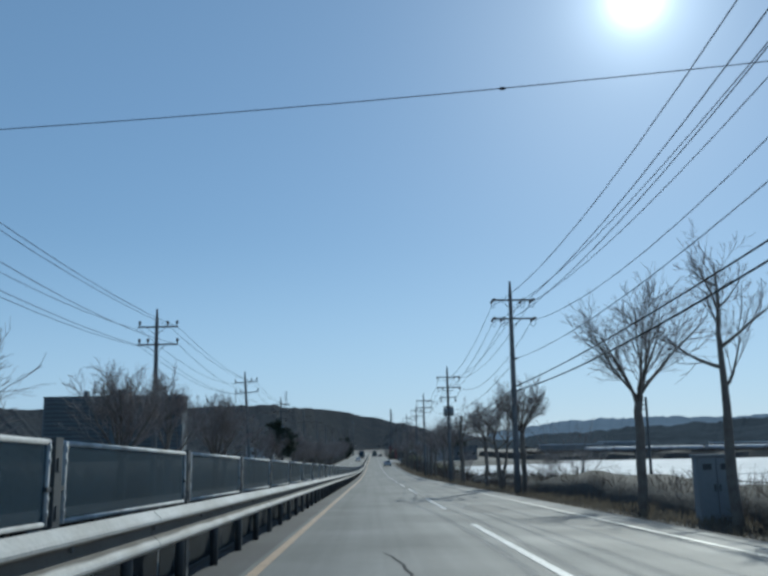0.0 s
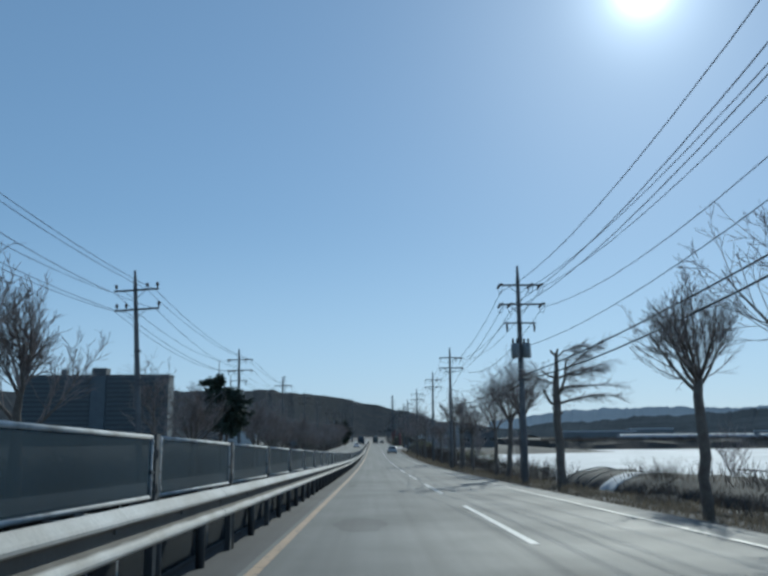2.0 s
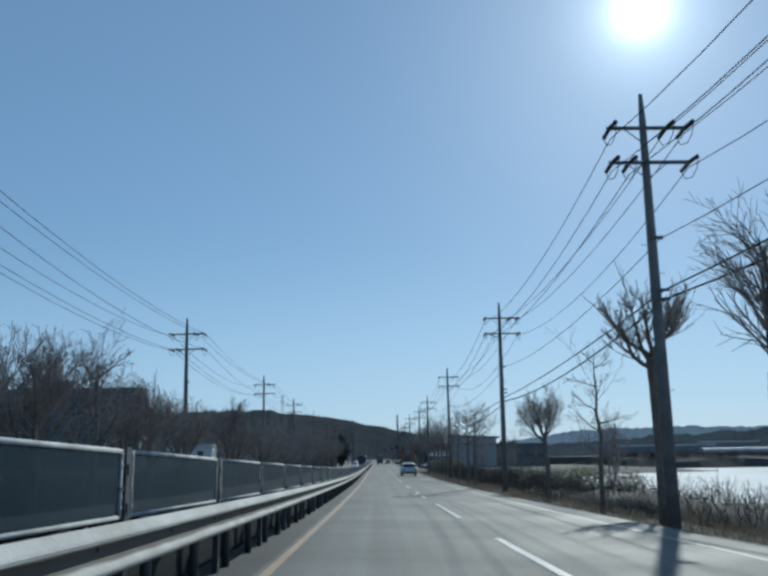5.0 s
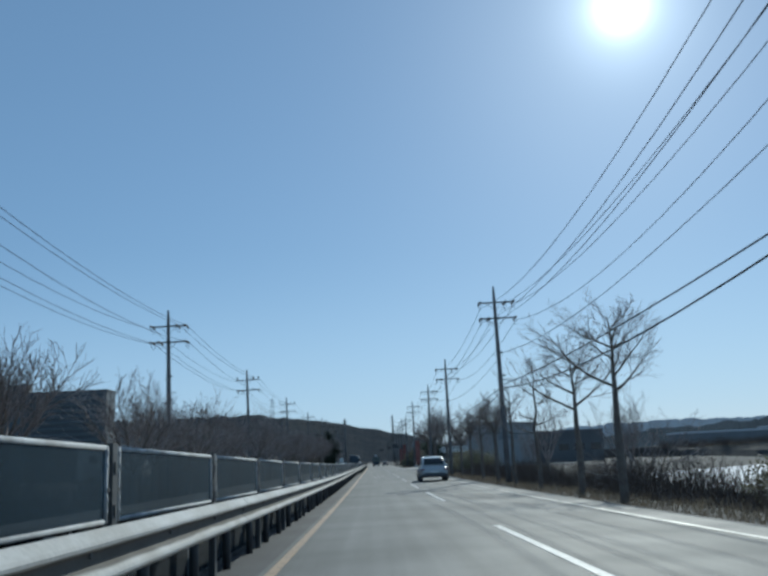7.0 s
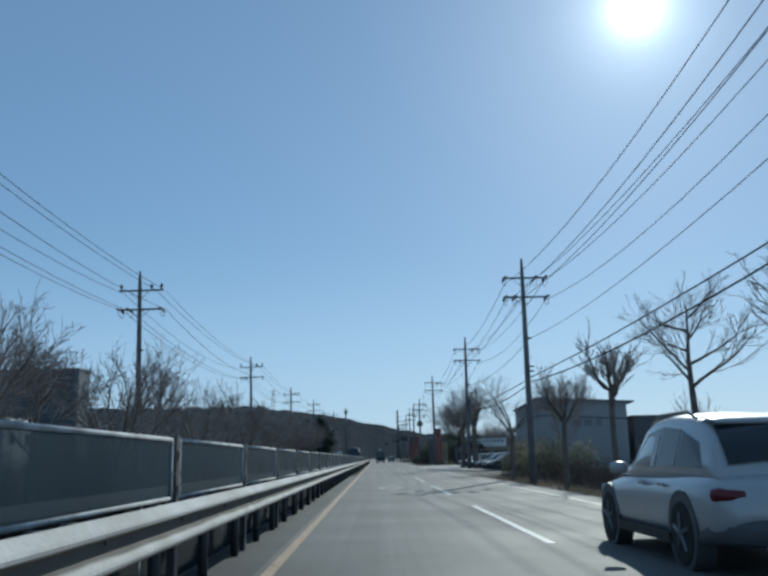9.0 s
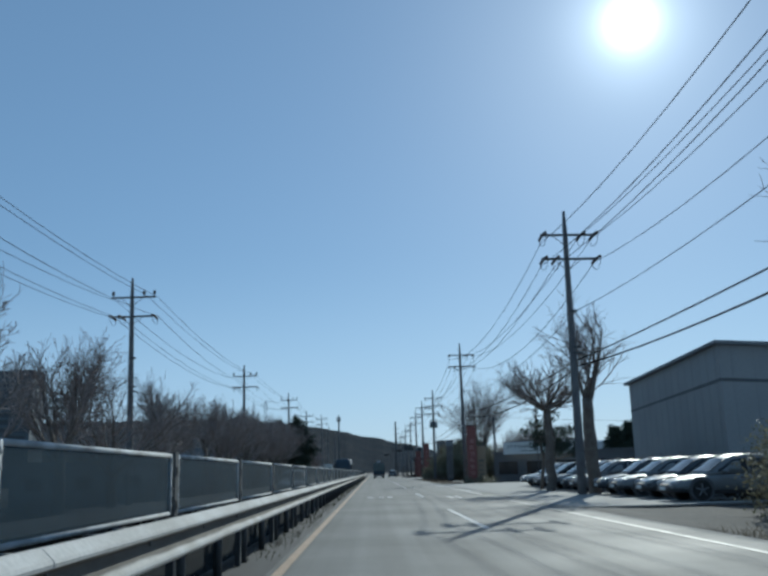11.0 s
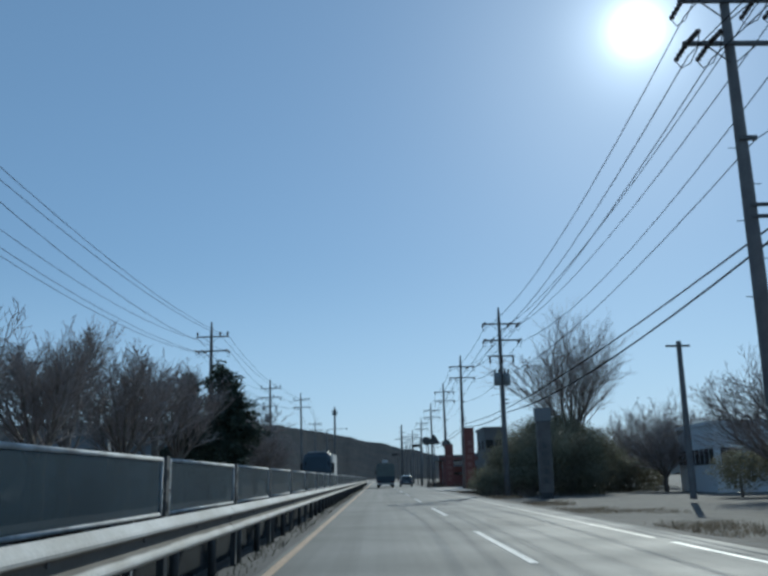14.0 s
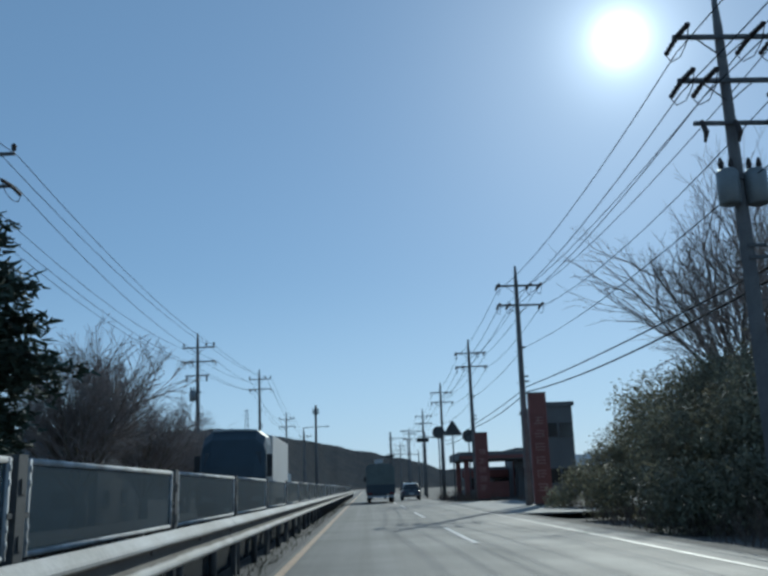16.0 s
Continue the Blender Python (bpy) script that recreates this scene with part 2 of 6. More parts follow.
FILM = material("black_mulch_film", (0.045, 0.047, 0.05), 0.8, spec=0.15, vary=0.2, scale=1, fine=6, bump=0.5, depth=0.05)
GREENHOUSE = material("greenhouse_film", (0.4, 0.42, 0.45), 0.75, vary=0.1, scale=0.5, fine=5, bump=0.1)
# bluish aerial haze is mixed into these hill colours, most in the far one
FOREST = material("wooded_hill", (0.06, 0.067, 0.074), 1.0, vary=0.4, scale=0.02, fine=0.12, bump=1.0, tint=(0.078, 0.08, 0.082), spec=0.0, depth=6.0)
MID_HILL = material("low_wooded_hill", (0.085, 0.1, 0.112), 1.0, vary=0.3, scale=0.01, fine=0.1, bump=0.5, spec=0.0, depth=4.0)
FAR_HILL = material("haze_tinted_hill", (0.22, 0.27, 0.32), 1.0, vary=0.1, scale=0.003, fine=0.03, bump=0.0, spec=0.0)
WALL_GREY = material("grey_render", (0.22, 0.23, 0.24), 0.85, vary=0.1, scale=0.5, fine=10, bump=0.1)
WALL_DARK = material("dark_sheet_cladding", (0.11, 0.115, 0.12), 0.6, vary=0.15, scale=0.6, fine=10, bump=0.1)
WALL_BLUE = material("blue_grey_panel", (0.13, 0.15, 0.165), 0.7, vary=0.1, scale=0.3, fine=8, bump=0.05)
WALL_PALE = material("pale_panel", (0.55, 0.56, 0.56), 0.7, vary=0.08, scale=0.3, fine=8, bump=0.05)
WALL_SHEET = material("grey_profiled_sheet", (0.3, 0.305, 0.305), 0.6, vary=0.1, scale=0.3, fine=8, bump=0.05)
WALL_WHITE = material("pale_wall_sheet", (0.66, 0.68, 0.7), 0.6, vary=0.06, scale=0.3, fine=8, bump=0.05)
GLASS_FAR = material("dull_window_glass", (0.075, 0.09, 0.1), 0.45, vary=0.15, scale=0.3, fine=2, bump=0.0)
GLASS_DARK = material("dark_window_glass", (0.02, 0.024, 0.028), 0.08, vary=0.05, bump=0.0)
CAR_SILVER = material("silver_grey_car_paint", (0.46, 0.475, 0.48), 0.35, 0.2, vary=0.04, scale=2, fine=300, bump=0.0, coat=0.6)
CAR_GREY = material("dark_silver_car_paint", (0.2, 0.21, 0.215), 0.4, 0.2, vary=0.05, scale=2, fine=300, bump=0.0, coat=0.4)
CAR_WHITE = material("white_car_paint", (0.7, 0.71, 0.72), 0.3, vary=0.04, scale=2, fine=200, bump=0.0, coat=0.6)
CAR_DARK = material("dark_car_paint", (0.035, 0.045, 0.055), 0.3, vary=0.1, scale=2, fine=200, bump=0.0, coat=0.6)
TRUCK_TARP = material("grey_green_tarpaulin", (0.15, 0.175, 0.165), 0.75, vary=0.2, scale=1.5, fine=20, bump=0.2)
TRUCK_BLUE = material("dark_blue_truck_paint", (0.03, 0.05, 0.07), 0.4, vary=0.1, scale=2, fine=50, bump=0.0)
CLADDING = material("grey_plastic_cladding", (0.1, 0.105, 0.11), 0.6, vary=0.15, scale=3, fine=60, bump=0.05)
BLACK_PLASTIC = material("black_plastic", (0.03, 0.03, 0.032), 0.6, vary=0.15, fine=60, bump=0.1)
RUBBER = material("tyre_rubber", (0.025, 0.025, 0.026), 0.85, vary=0.2, fine=60, bump=0.2)
ALLOY = material("alloy_rim", (0.2, 0.205, 0.21), 0.45, 0.5, vary=0.1, fine=40, bump=0.0)
LAMP_RED = material("tail_lamp_red", (0.12, 0.012, 0.014), 0.2, vary=0.1, bump=0.0)
LAMP_CLEAR = material("headlamp_clear", (0.4, 0.42, 0.44), 0.35, 0.2, vary=0.1, bump=0.0)
PLATE = material("pale_plate", (0.7, 0.72, 0.7), 0.4, vary=0.05, bump=0.0)
SIGN_RED = material("sign_red", (0.2, 0.07, 0.06), 0.5, vary=0.12, scale=1, fine=15, bump=0.03)
SIGN_GREY = material("weathered_grey_brown_sign", (0.14, 0.13, 0.125), 0.6, 0.0, vary=0.25, scale=2, fine=40, bump=0.05)
SIGN_YELLOW = material("sign_ochre", (0.27, 0.2, 0.13), 0.5, vary=0.12, scale=1, fine=15, bump=0.03)
SIGN_WHITE = material("sign_white", (0.72, 0.73, 0.7), 0.5, vary=0.06, scale=1, fine=15, bump=0.03)
SIGN_PINK = material("faded_lettering", (0.36, 0.2, 0.18), 0.5, vary=0.1, bump=0.0)
INK = material("sign_ink", (0.06, 0.08, 0.08), 0.6, vary=0.1, bump=0.0)


# ---- building blocks ----
class Shape:
    """Vertices and faces that become one mesh."""

    def __init__(self):
        self.v, self.f = [], []

    def box(self, x0, x1, y0, y1, z0, z1, m=None):
        b = len(self.v)
        pts = [(x, y, z) for z in (z0, z1) for x, y in ((x0, y0), (x1, y0), (x1, y1), (x0, y1))]
        if m is not None:
            pts = [tuple(m @ Vector(p)) for p in pts]
        self.v += pts
        self.f += [(b + 3, b + 2, b + 1, b), (b + 4, b + 5, b + 6, b + 7)]
        self.f += [(b + i, b + (i + 1) % 4, b + 4 + (i + 1) % 4, b + 4 + i) for i in range(4)]
        return self

    def tube(self, pts, radii, sides=6, cap=True):
        pts = [Vector(p) for p in pts]
        b, n = len(self.v), len(pts)
        for i, p in enumerate(pts):
            d = (pts[min(i + 1, n - 1)] - pts[max(i - 1, 0)]).normalized()
            ref = Vector((1, 0, 0)) if abs(d.x) < 0.9 else Vector((0, 1, 0))
            u = d.cross(ref).normalized()
            w = d.cross(u)
            r = radii[i] if isinstance(radii, (list, tuple)) else radii
            for k in range(sides):
                a = 2 * math.pi * k / sides
                self.v.append(tuple(p + u * (r * math.cos(a)) + w * (r * math.sin(a))))
        for i in range(n - 1):
            for k in range(sides):
                k2 = (k + 1) % sides
                self.f.append((b + i * sides + k, b + i * sides + k2, b + (i + 1) * sides + k2, b + (i + 1) * sides + k))
        if cap:
            self.f.append(tuple(b + k for k in reversed(range(sides))))
            self.f.append(tuple(b + (n - 1) * sides + k for k in range(sides)))
        return self

    def loft(self, rings, closed=True, caps=True):
        b, k = len(self.v), len(rings[0])
        for r in rings:
            self.v += [tuple(p) for p in r]
        last = k if closed else k - 1
        for i in range(len(rings) - 1):
            for j in range(last):
                j2 = (j + 1) % k
                self.f.append((b + i * k + j, b + i * k + j2, b + (i + 1) * k + j2, b + (i + 1) * k + j))
        if caps and closed:
            self.f.append(tuple(b + j for j in reversed(range(k))))
            self.f.append(tuple(b + (len(rings) - 1) * k + j for j in range(k)))
        return self

    def ribbon(self, x0, x1, y0, y1, z0, z1, step=5.0):
        """A long slab along y, cut so that it can follow the slope."""
        n = max(1, int((min(y1, 240) - y0) / step)) if y0 < 240 else 1
        ys_ = [y0 + (min(y1, 240) - y0) * k / n for k in range(n + 1)] + ([y1] if y1 > 240 and y0 < 240 else [])
        if y0 >= 240:
            ys_ = [y0, y1]
        return self.loft([[(x0, y, z0), (x1, y, z0), (x1, y, z1), (x0, y, z1)] for y in ys_])

    def quad(self, a, b_, c, d):
        b = len(self.v)
        self.v += [tuple(a), tuple(b_), tuple(c), tuple(d)]
        self.f.append((b, b + 1, b + 2, b + 3))
        return self

    def mesh(self, name, mat, smooth=False):
        me = bpy.data.meshes.new(name)
        me.from_pydata(self.v, [], self.f)
        me.validate()
        bm = bmesh.new(); bm.from_mesh(me)
        if len(self.f) < 3000:
            bmesh.ops.recalc_face_normals(bm, faces=bm.faces)
            bm.to_mesh(me)
        bm.free()
        me.materials.append(mat)
        if smooth:
            me.polygons.foreach_set("use_smooth", [True] * len(me.polygons))
        me.update()
        return me


# the road runs downhill at first and levels out: (distance along the road, grade)
GRADE = [(-60, -0.0229), (20, -0.0244), (50, -0.0245), (80, -0.0234), (110, -0.0201), (140, -0.0148), (170, -0.0098), (200, -0.0043), (225, 0.0)]


def rise(y):
    """Height of the road at y over its level stretch."""
    y = max(y, GRADE[0][0])
    z = 0.0
    for (ya, ga), (yb, gb) in zip(GRADE[:-1], GRADE[1:]):
        if y < yb:
            u = max(y, ya)
            gu = ga + (gb - ga) * (u - ya) / (yb - ya)
            z -= (gu + gb) / 2 * (yb - u)
    return z


def on_road(ob, x, y, z=0.0, length=4.0):
    """Lay an object that reaches along +y on the sloping road."""
    ob.location = (x, y, z + rise(y))
    ob.rotation_euler = (math.atan2(rise(y + length) - rise(y), length), 0, 0)
    return ob


def lifted(m):
    return Matrix.Translation((0, 0, rise(m.translation.y))) @ m


def part(name, shape, mat, parent, label="", smooth=False, bevel=0.0):
    """One mesh under a thing or under a part; shape may be a mesh that is shared."""
    me = shape if isinstance(shape, bpy.types.Mesh) else shape.mesh(name, mat, smooth)
    ob = new(name, me)
    ob.parent = parent
    if bevel:
        md = ob.modifiers.new("bevel", "BEVEL"); md.width = bevel; md.segments = 2; md.limit_method = "ANGLE"
    return tagged(ob, label)


def thing(name, m, label, category, group="", kind=""):
    ob = new(name)
    ob.empty_display_size = 0.2
    ob.matrix_basis = lifted(m)
    return tagged(ob, label, category, group, kind)


def solid(name, shape, mat, label, category="", group="", kind="", smooth=False):
    """One mesh in world coordinates, raised by the height of the road beside it."""
    shape.v = [(x, y, z + rise(y)) for x, y, z in shape.v]
    return tagged(new(name, shape.mesh(name, mat, smooth)), label, category, group, kind)


def cyl(shape, x, y, z0, z1, r, sides=12):
    return shape.tube([(x, y, z0), (x, y, z1)], r, sides)


# ---- ground, road ----
def ground_z(x, y):
    """Road embankment: level under both carriageways, a shallow ditch and lower fields beside it."""
    def step(a, b, t):
        t = min(1.0, max(0.0, (t - a) / (b - a)))
        return t * t * (3 - 2 * t)
    level = step(280, 290, y) * (1 - step(48, 70, x))
    right = -0.62 * step(5.9, 8.0, x) - 0.75 * step(10.5, 15.0, x)
    left = -0.5 * step(-11.6, -13.5, x) - 0.5 * step(-17, -24, x)
    z = right * (1 - level) - 0.25 * level * step(5.9, 8.0, x) * (1 - step(284, 290, y) * (1 - step(340, 346, y))) + left
    if x > 6.2 or x < -12:
        z += 0.09 * noise.noise((x * 0.35, y * 0.3, 0)) * (1 - level * (6 < x < 30))
    return z - 0.02


xs = [-4600, -2500, -1300, -700, -350, -180, -100, -60, -40, -30, -24, -20, -17, -15, -13.5, -12.5, -11.7, -11, -3, 5.5, 6.0, 6.6, 7.3, 8.0, 9.0, 10.5, 11.5, 12.6, 14, 15, 18, 22, 28, 36, 48, 70, 110, 180, 350, 700, 1300, 2500, 4600]
ys = [-700, -250, -90, -40] + [-25 + 4 * i for i in range(128)] + [500, 530, 560, 620, 700, 850, 1100, 1600, 2400, 3600, 4800]
g = Shape()
g.v = [(x, y, ground_z(x, y)) for y in ys for x in xs]
g.f = [(j * len(xs) + i, j * len(xs) + i + 1, (j + 1) * len(xs) + i + 1, (j + 1) * len(xs) + i) for j in range(len(ys) - 1) for i in range(len(xs) - 1)]
ground = solid("ground", g, SOIL, "brown winter verge and fields of dry soil beside the road", kind="structure", smooth=True)

Y0, Y1 = -60.0, 900.0


def strip(name, x0, x1, y0, y1, z, mat, label, kind="structure"):
    return solid(name, Shape().ribbon(x0, x1, y0, y1, z - 0.05, z), mat, label, kind=kind)


strip("road", -2.3, 5.75, Y0, Y1, 0.0, ASPHALT, "worn grey asphalt carriageway with two lanes")
strip("road_shoulder", -2.29, -1.6, Y0, Y1, 0.003, SHOULDER, "dark gritty shoulder beside the yellow line")
rp = random.Random(77)
for k in range(20):
    y = -10 + k * 24 + rp.uniform(-3, 3)
    if k % 3 != 1:
        continue
    x = rp.choice((-0.9, 0.2, 1.3, 2.6, 3.4, 4.3))
    s_ = Shape()
    pts = [(x + rp.uniform(-0.05, 0.05), y, 0.0)]
    for q in range(9):
        a_, b_ = pts[-1][0], pts[-1][1]
        pts.append((a_ + rp.uniform(-0.14, 0.14), b_ + rp.uniform(0.25, 0.6), 0.0))
    n_ = len(pts)
    for q in range(n_ - 1):
        w_ = 0.008 + 0.012 * math.sin(math.pi * (q + 0.5) / n_)
        (xa, ya, _a), (xb, yb, _b) = pts[q], pts[q + 1]
        s_.quad((xa - w_, ya - w_, 0.004), (xa + w_, ya + w_, 0.004), (xb + w_, yb + w_, 0.004), (xb - w_, yb - w_, 0.004))
    solid("road_crack", s_, TAR, "dark sealed crack in the asphalt", kind="structure")
for x, y, w, h in ((-0.4, 66, 1.1, 3.2), (3.6, 128, 1.6, 4.5), (0.6, 296, 2.2, 1.4), (3.5, 352, 1.5, 5.0), (0.2, 372, 2.8, 1.1), (3.4, 200, 1.3, 6.0), (3.2, 30, 1.2, 5.0)):
    pt = [(x + w * 0.5 * math.cos(a) * rp.uniform(0.8, 1.1), y + h * 0.5 * math.sin(a) * rp.uniform(0.8, 1.1), 0.004) for a in [math.pi * q / 9 for q in range(18)]]
    s_ = Shape(); s_.v = pt; s_.f = [tuple(range(18))]
    solid("road_patch", s_, PATCH, "darker mended patch of asphalt", kind="structure")
strip("road_opposite", -11.4, -2.5, Y0, Y1, 0.0, ASPHALT, "grey asphalt carriageway behind the median fence")
# dark soil here covers real dirt and also paints in the rail's shade
strip("median", -2.5, -2.3, Y0, Y1, 0.004, BANK, "gritty strip under the median guardrail, dark for dirt and shade")
solid("pavement", Shape().box(5.75, 30, 290, 341, -0.05, 0.004), CONCRETE, "pale concrete forecourt apron beside the road", kind="structure")
solid("pavement", Shape().box(5.75, 26, 404, 432, -0.05, 0.004), CONCRETE, "pale concrete forecourt apron beside the road", kind="structure")


def line(name, x, y0, y1, w, mat, label, z=0.006):
    return solid(name, Shape().ribbon(x - w / 2, x + w / 2, y0, y1, z - 0.004, z), mat, label, kind="structure")


line("lane_line", -1.45, Y0, Y1, 0.13, YELLOW_PAINT, "faded yellow line along the median")
line("lane_line", 4.95, Y0, 304, 0.11, WORN_PAINT, "worn white line along the outer edge")
line("lane_line", 4.95, 345, Y1, 0.11, WORN_PAINT, "worn white line along the outer edge")
line("lane_line", 4.95, 305.5, 344, 0.12, WHITE_PAINT, "worn white line along the forecourt edge")
line("lane_line", 5.3, 309, 341, 0.07, WHITE_PAINT, "thin worn white line along the forecourt edge")
line("lane_line", -10.2, Y0, Y1, 0.13, WHITE_PAINT, "white line along the far carriageway edge")
dash = Shape().box(-0.065, 0.065, 0, 9.2, -0.002, 0.006).mesh("lane_dash", WHITE_PAINT)
dash_short = Shape().box(-0.065, 0.065, 0, 7.0, -0.002, 0.006).mesh("lane_dash", WHITE_PAINT)
for y in [13.8 + 16.15 * k for k in range(-3, 10)] + [176.0, 197.0, 212.8, 228.6, 244.2, 259.8, 281.6]:
    o = new("lane_dash", dash); on_road(o, 2.05, y, 0, 9)
    tagged(o, "white dash of the broken lane line", group="lane dashes", kind="structure")
for y in [304.0, 325.0, 341.0, 356.0] + [371.6 + 15.6 * k for k in range(14)]:
    o = new("lane_dash", dash_short); on_road(o, 2.05, y, 0, 9)
    tagged(o, "white dash of the broken lane line", group="lane dashes", kind="structure")
dash2 = dash.copy()
for i in range(30):
    o = new("lane_dash", dash2); on_road(o, -6.9, -12 + 15.9 * i, 0, 9)
    tagged(o, "white dash of the far carriageway's lane line", group="far lane dashes", kind="structure")
bar = Shape().box(-0.12, 0.12, 0, 1.6, -0.002, 0.006).mesh("road_marking", WHITE_PAINT)
for x in (-0.4, 0.1, 0.52):
    o = new("road_marking", bar); o.location = (x, 304.6, 0)
    tagged(o, "short white block marking across the lane", group="block markings", kind="structure")
bar = Shape().box(-0.07, 0.07, 0, 2.9, -0.002, 0.006).mesh("road_marking", WHITE_PAINT)
for x in (3.22, 3.56):
    o = new("road_marking", bar); o.location = (x, 301.7, 0)
    tagged(o, "short white bar painted along the lane", group="bar markings", kind="structure")
dm = Shape(); dm.v = [(0, -2.2, 0.006), (0.55, 0, 0.006), (0, 2.2, 0.006), (-0.55, 0, 0.006), (0, -1.6, 0.006), (0.38, 0, 0.006), (0, 1.6, 0.006), (-0.38, 0, 0.006)]
dm.f = [(0, 1, 5, 4), (1, 2, 6, 5), (2, 3, 7, 6), (3, 0, 4, 7)]
o = new("road_marking", dm.mesh("road_marking", WHITE_PAINT)); o.location = (0.3, 251.5, 0)
tagged(o, "white diamond outline painted in the lane", kind="structure")

# bright covered fields to the right, lower than the road
for x0, x1, y0, y1 in ((14.6, 28, -20, 76), (14.6, 28, 102, 160), (19.5, 28, 76, 102), (28.8, 46, -20, 160), (47, 68, -20, 158), (69, 120, -20, 156), (26, 150, 224, 246)):
    solid("field", Shape().ribbon(x0, x1, y0, y1, -1.45, -1.3), SNOW, "bright white film-covered strip of field below road", kind="structure")
for x0, x1, y0, y1 in ((28.1, 28.7, -20, 160), (46.1, 46.9, -20, 160)):
    solid("field", Shape().ribbon(x0, x1, y0, y1, -1.45, -1.2), SOIL, "dark earth bank between the strips of field", kind="structure")
far_field = Shape()
far_field.v = [(x, y, z) for z in (-1.4, -1.29) for x, y in ((16, 160.2), (120, 160.2), (230, 329), (70, 329), (48, 279), (22, 264))]
far_field.f = [(6, 7, 8, 9, 10, 11)] + [(k, (k + 1) % 6, (k + 1) % 6 + 6, k + 6) for k in range(6)]
solid("field", far_field, SNOW, "bright white film-covered field reaching to the far bank", kind="structure")
terrace = Shape()
terrace.loft([[(x, 329, -1.5), (x, 333 + 1.5 * math.sin(x * 0.31), 0.6 + 0.4 * math.sin(x * 0.23)), (x, 338, 1.9 + 0.3 * math.sin(x * 0.17)), (x, 470, 1.9), (x, 480, -1.5)] for x in range(58, 262, 3)])
solid("verge_bank", terrace, BANK, "dark earth terrace beyond the white field", kind="structure")
def bank_row(y):
    hgt = 0.75 * (1 if 15 < y < 72 else -0.6 if y < 108 else 0.15) + 0.2 * math.sin(y * 0.17) + 0.1 * math.sin(y * 0.7)
    return [(9.7, y, -1.5), (10.1 + 0.2 * math.sin(y * 0.31), y, -0.3 + hgt * 0.6), (11.2 + 0.3 * math.sin(y * 0.23), y, -0.1 + hgt), (12.8, y, -0.7), (14.2, y, -1.5)]


solid("verge_bank", Shape().loft([bank_row(y) for y in range(-20, 181, 2)]), BANK, "dark earth bank between the verge and fields", kind="structure", smooth=True)


# ---- median guardrail and mesh fence ----
RAIL_X, FENCE_X = -1.9, -2.1
prof = [(0.0, 0.866), (0.02, 0.862), (0.074, 0.81), (0.085, 0.79), (0.08, 0.77), (0.022, 0.742), (0.008, 0.728), (0.008, 0.672),
        (0.022, 0.658), (0.076, 0.612), (0.085, 0.592), (0.08, 0.572), (0.02, 0.536), (0.0, 0.528)]
beam_s = Shape()
rings = []
for y in (-0.06, 4.06):
    outer = [(x, y, z) for x, z in prof]
    inner = [(x - 0.006, y, z) for x, z in reversed(prof)]
    rings.append(outer + inner)
beam_s.loft(rings)
beam_me = beam_s.mesh("beam", GRIMY_SHADED)
back_s = Shape()
back_s.v = [(-x, y, z) for x, y, z in beam_s.v]
back_s.f = list(beam_s.f)
back_me = back_s.mesh("beam", GALVANISED)
post_me = cyl(Shape(), 0, 0, -0.1, 0.84, 0.05, 10).mesh("post", DARK_STEEL, True)
block_me = Shape().box(-0.36, 0.09, -0.05, 0.05, 0.58, 0.8).mesh("spacer_block", DARK_STEEL)
bolt_me = Shape().tube([(0.0, 0, 0.727), (0.03, 0, 0.727)], 0.02, 6).mesh("bolt", ARM_STEEL)
guardrail = thing("guardrail", pose(RAIL_X, 0, -rise(0)), "galvanised steel crash barrier with a W-shaped beam along the median", "guardrail")
for i in range(-4, 125):
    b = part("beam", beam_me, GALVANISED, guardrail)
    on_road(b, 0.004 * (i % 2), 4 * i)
    b = part("beam", back_me, GALVANISED, guardrail)
    on_road(b, -0.46 - 0.004 * (i % 2), 4 * i)
    for k in (0, 1):
        p_ = part("post", post_me, DARK_STEEL, guardrail)
        p_.location = (-0.2, 4 * i + 2 * k, rise(4 * i + 2 * k))
        s_ = part("spacer_block", block_me, DARK_STEEL, guardrail)
        s_.location = (-0.09, 4 * i + 2 * k, rise(4 * i + 2 * k))
        if -2 <= i < 100:
            bo = part("bolt", bolt_me, ARM_STEEL, guardrail); bo.location = (0.0, 4 * i + 2 * k, rise(4 * i + 2 * k))

PITCH = 4.044
frame_s = Shape()
frame_s.tube([(0, 0.12, 1.378), (0, PITCH - 0.12, 1.378)], 0.02, 8)
frame_s.tube([(0, 0.12, 0.872), (0, PITCH - 0.12, 0.872)], 0.019, 8)
for yy in (0.15, PITCH - 0.15):
    frame_s.box(-0.02, 0.02, yy - 0.018, yy + 0.018, 0.858, 1.39)
    for zz in (0.92, 1.0, 1.24, 1.32):
        frame_s.box(0.022, 0.026, yy - 0.012, yy + 0.012, zz, zz + 0.035)
frame_me = frame_s.mesh("panel_frame", RAIL_PAINT, True)
screen_me = Shape().box(-0.006, 0.006, 0.15, PITCH - 0.15, 0.88, 1.36).mesh("mesh_screen", SCREEN)
# added sheet behind the posts, standing in for the shade below the beam
low_me = Shape().box(-0.286, -0.274, 0.05, PITCH - 0.05, 0.02, 0.82).mesh("shade_sheet", UNDER_RAIL_SHADE)
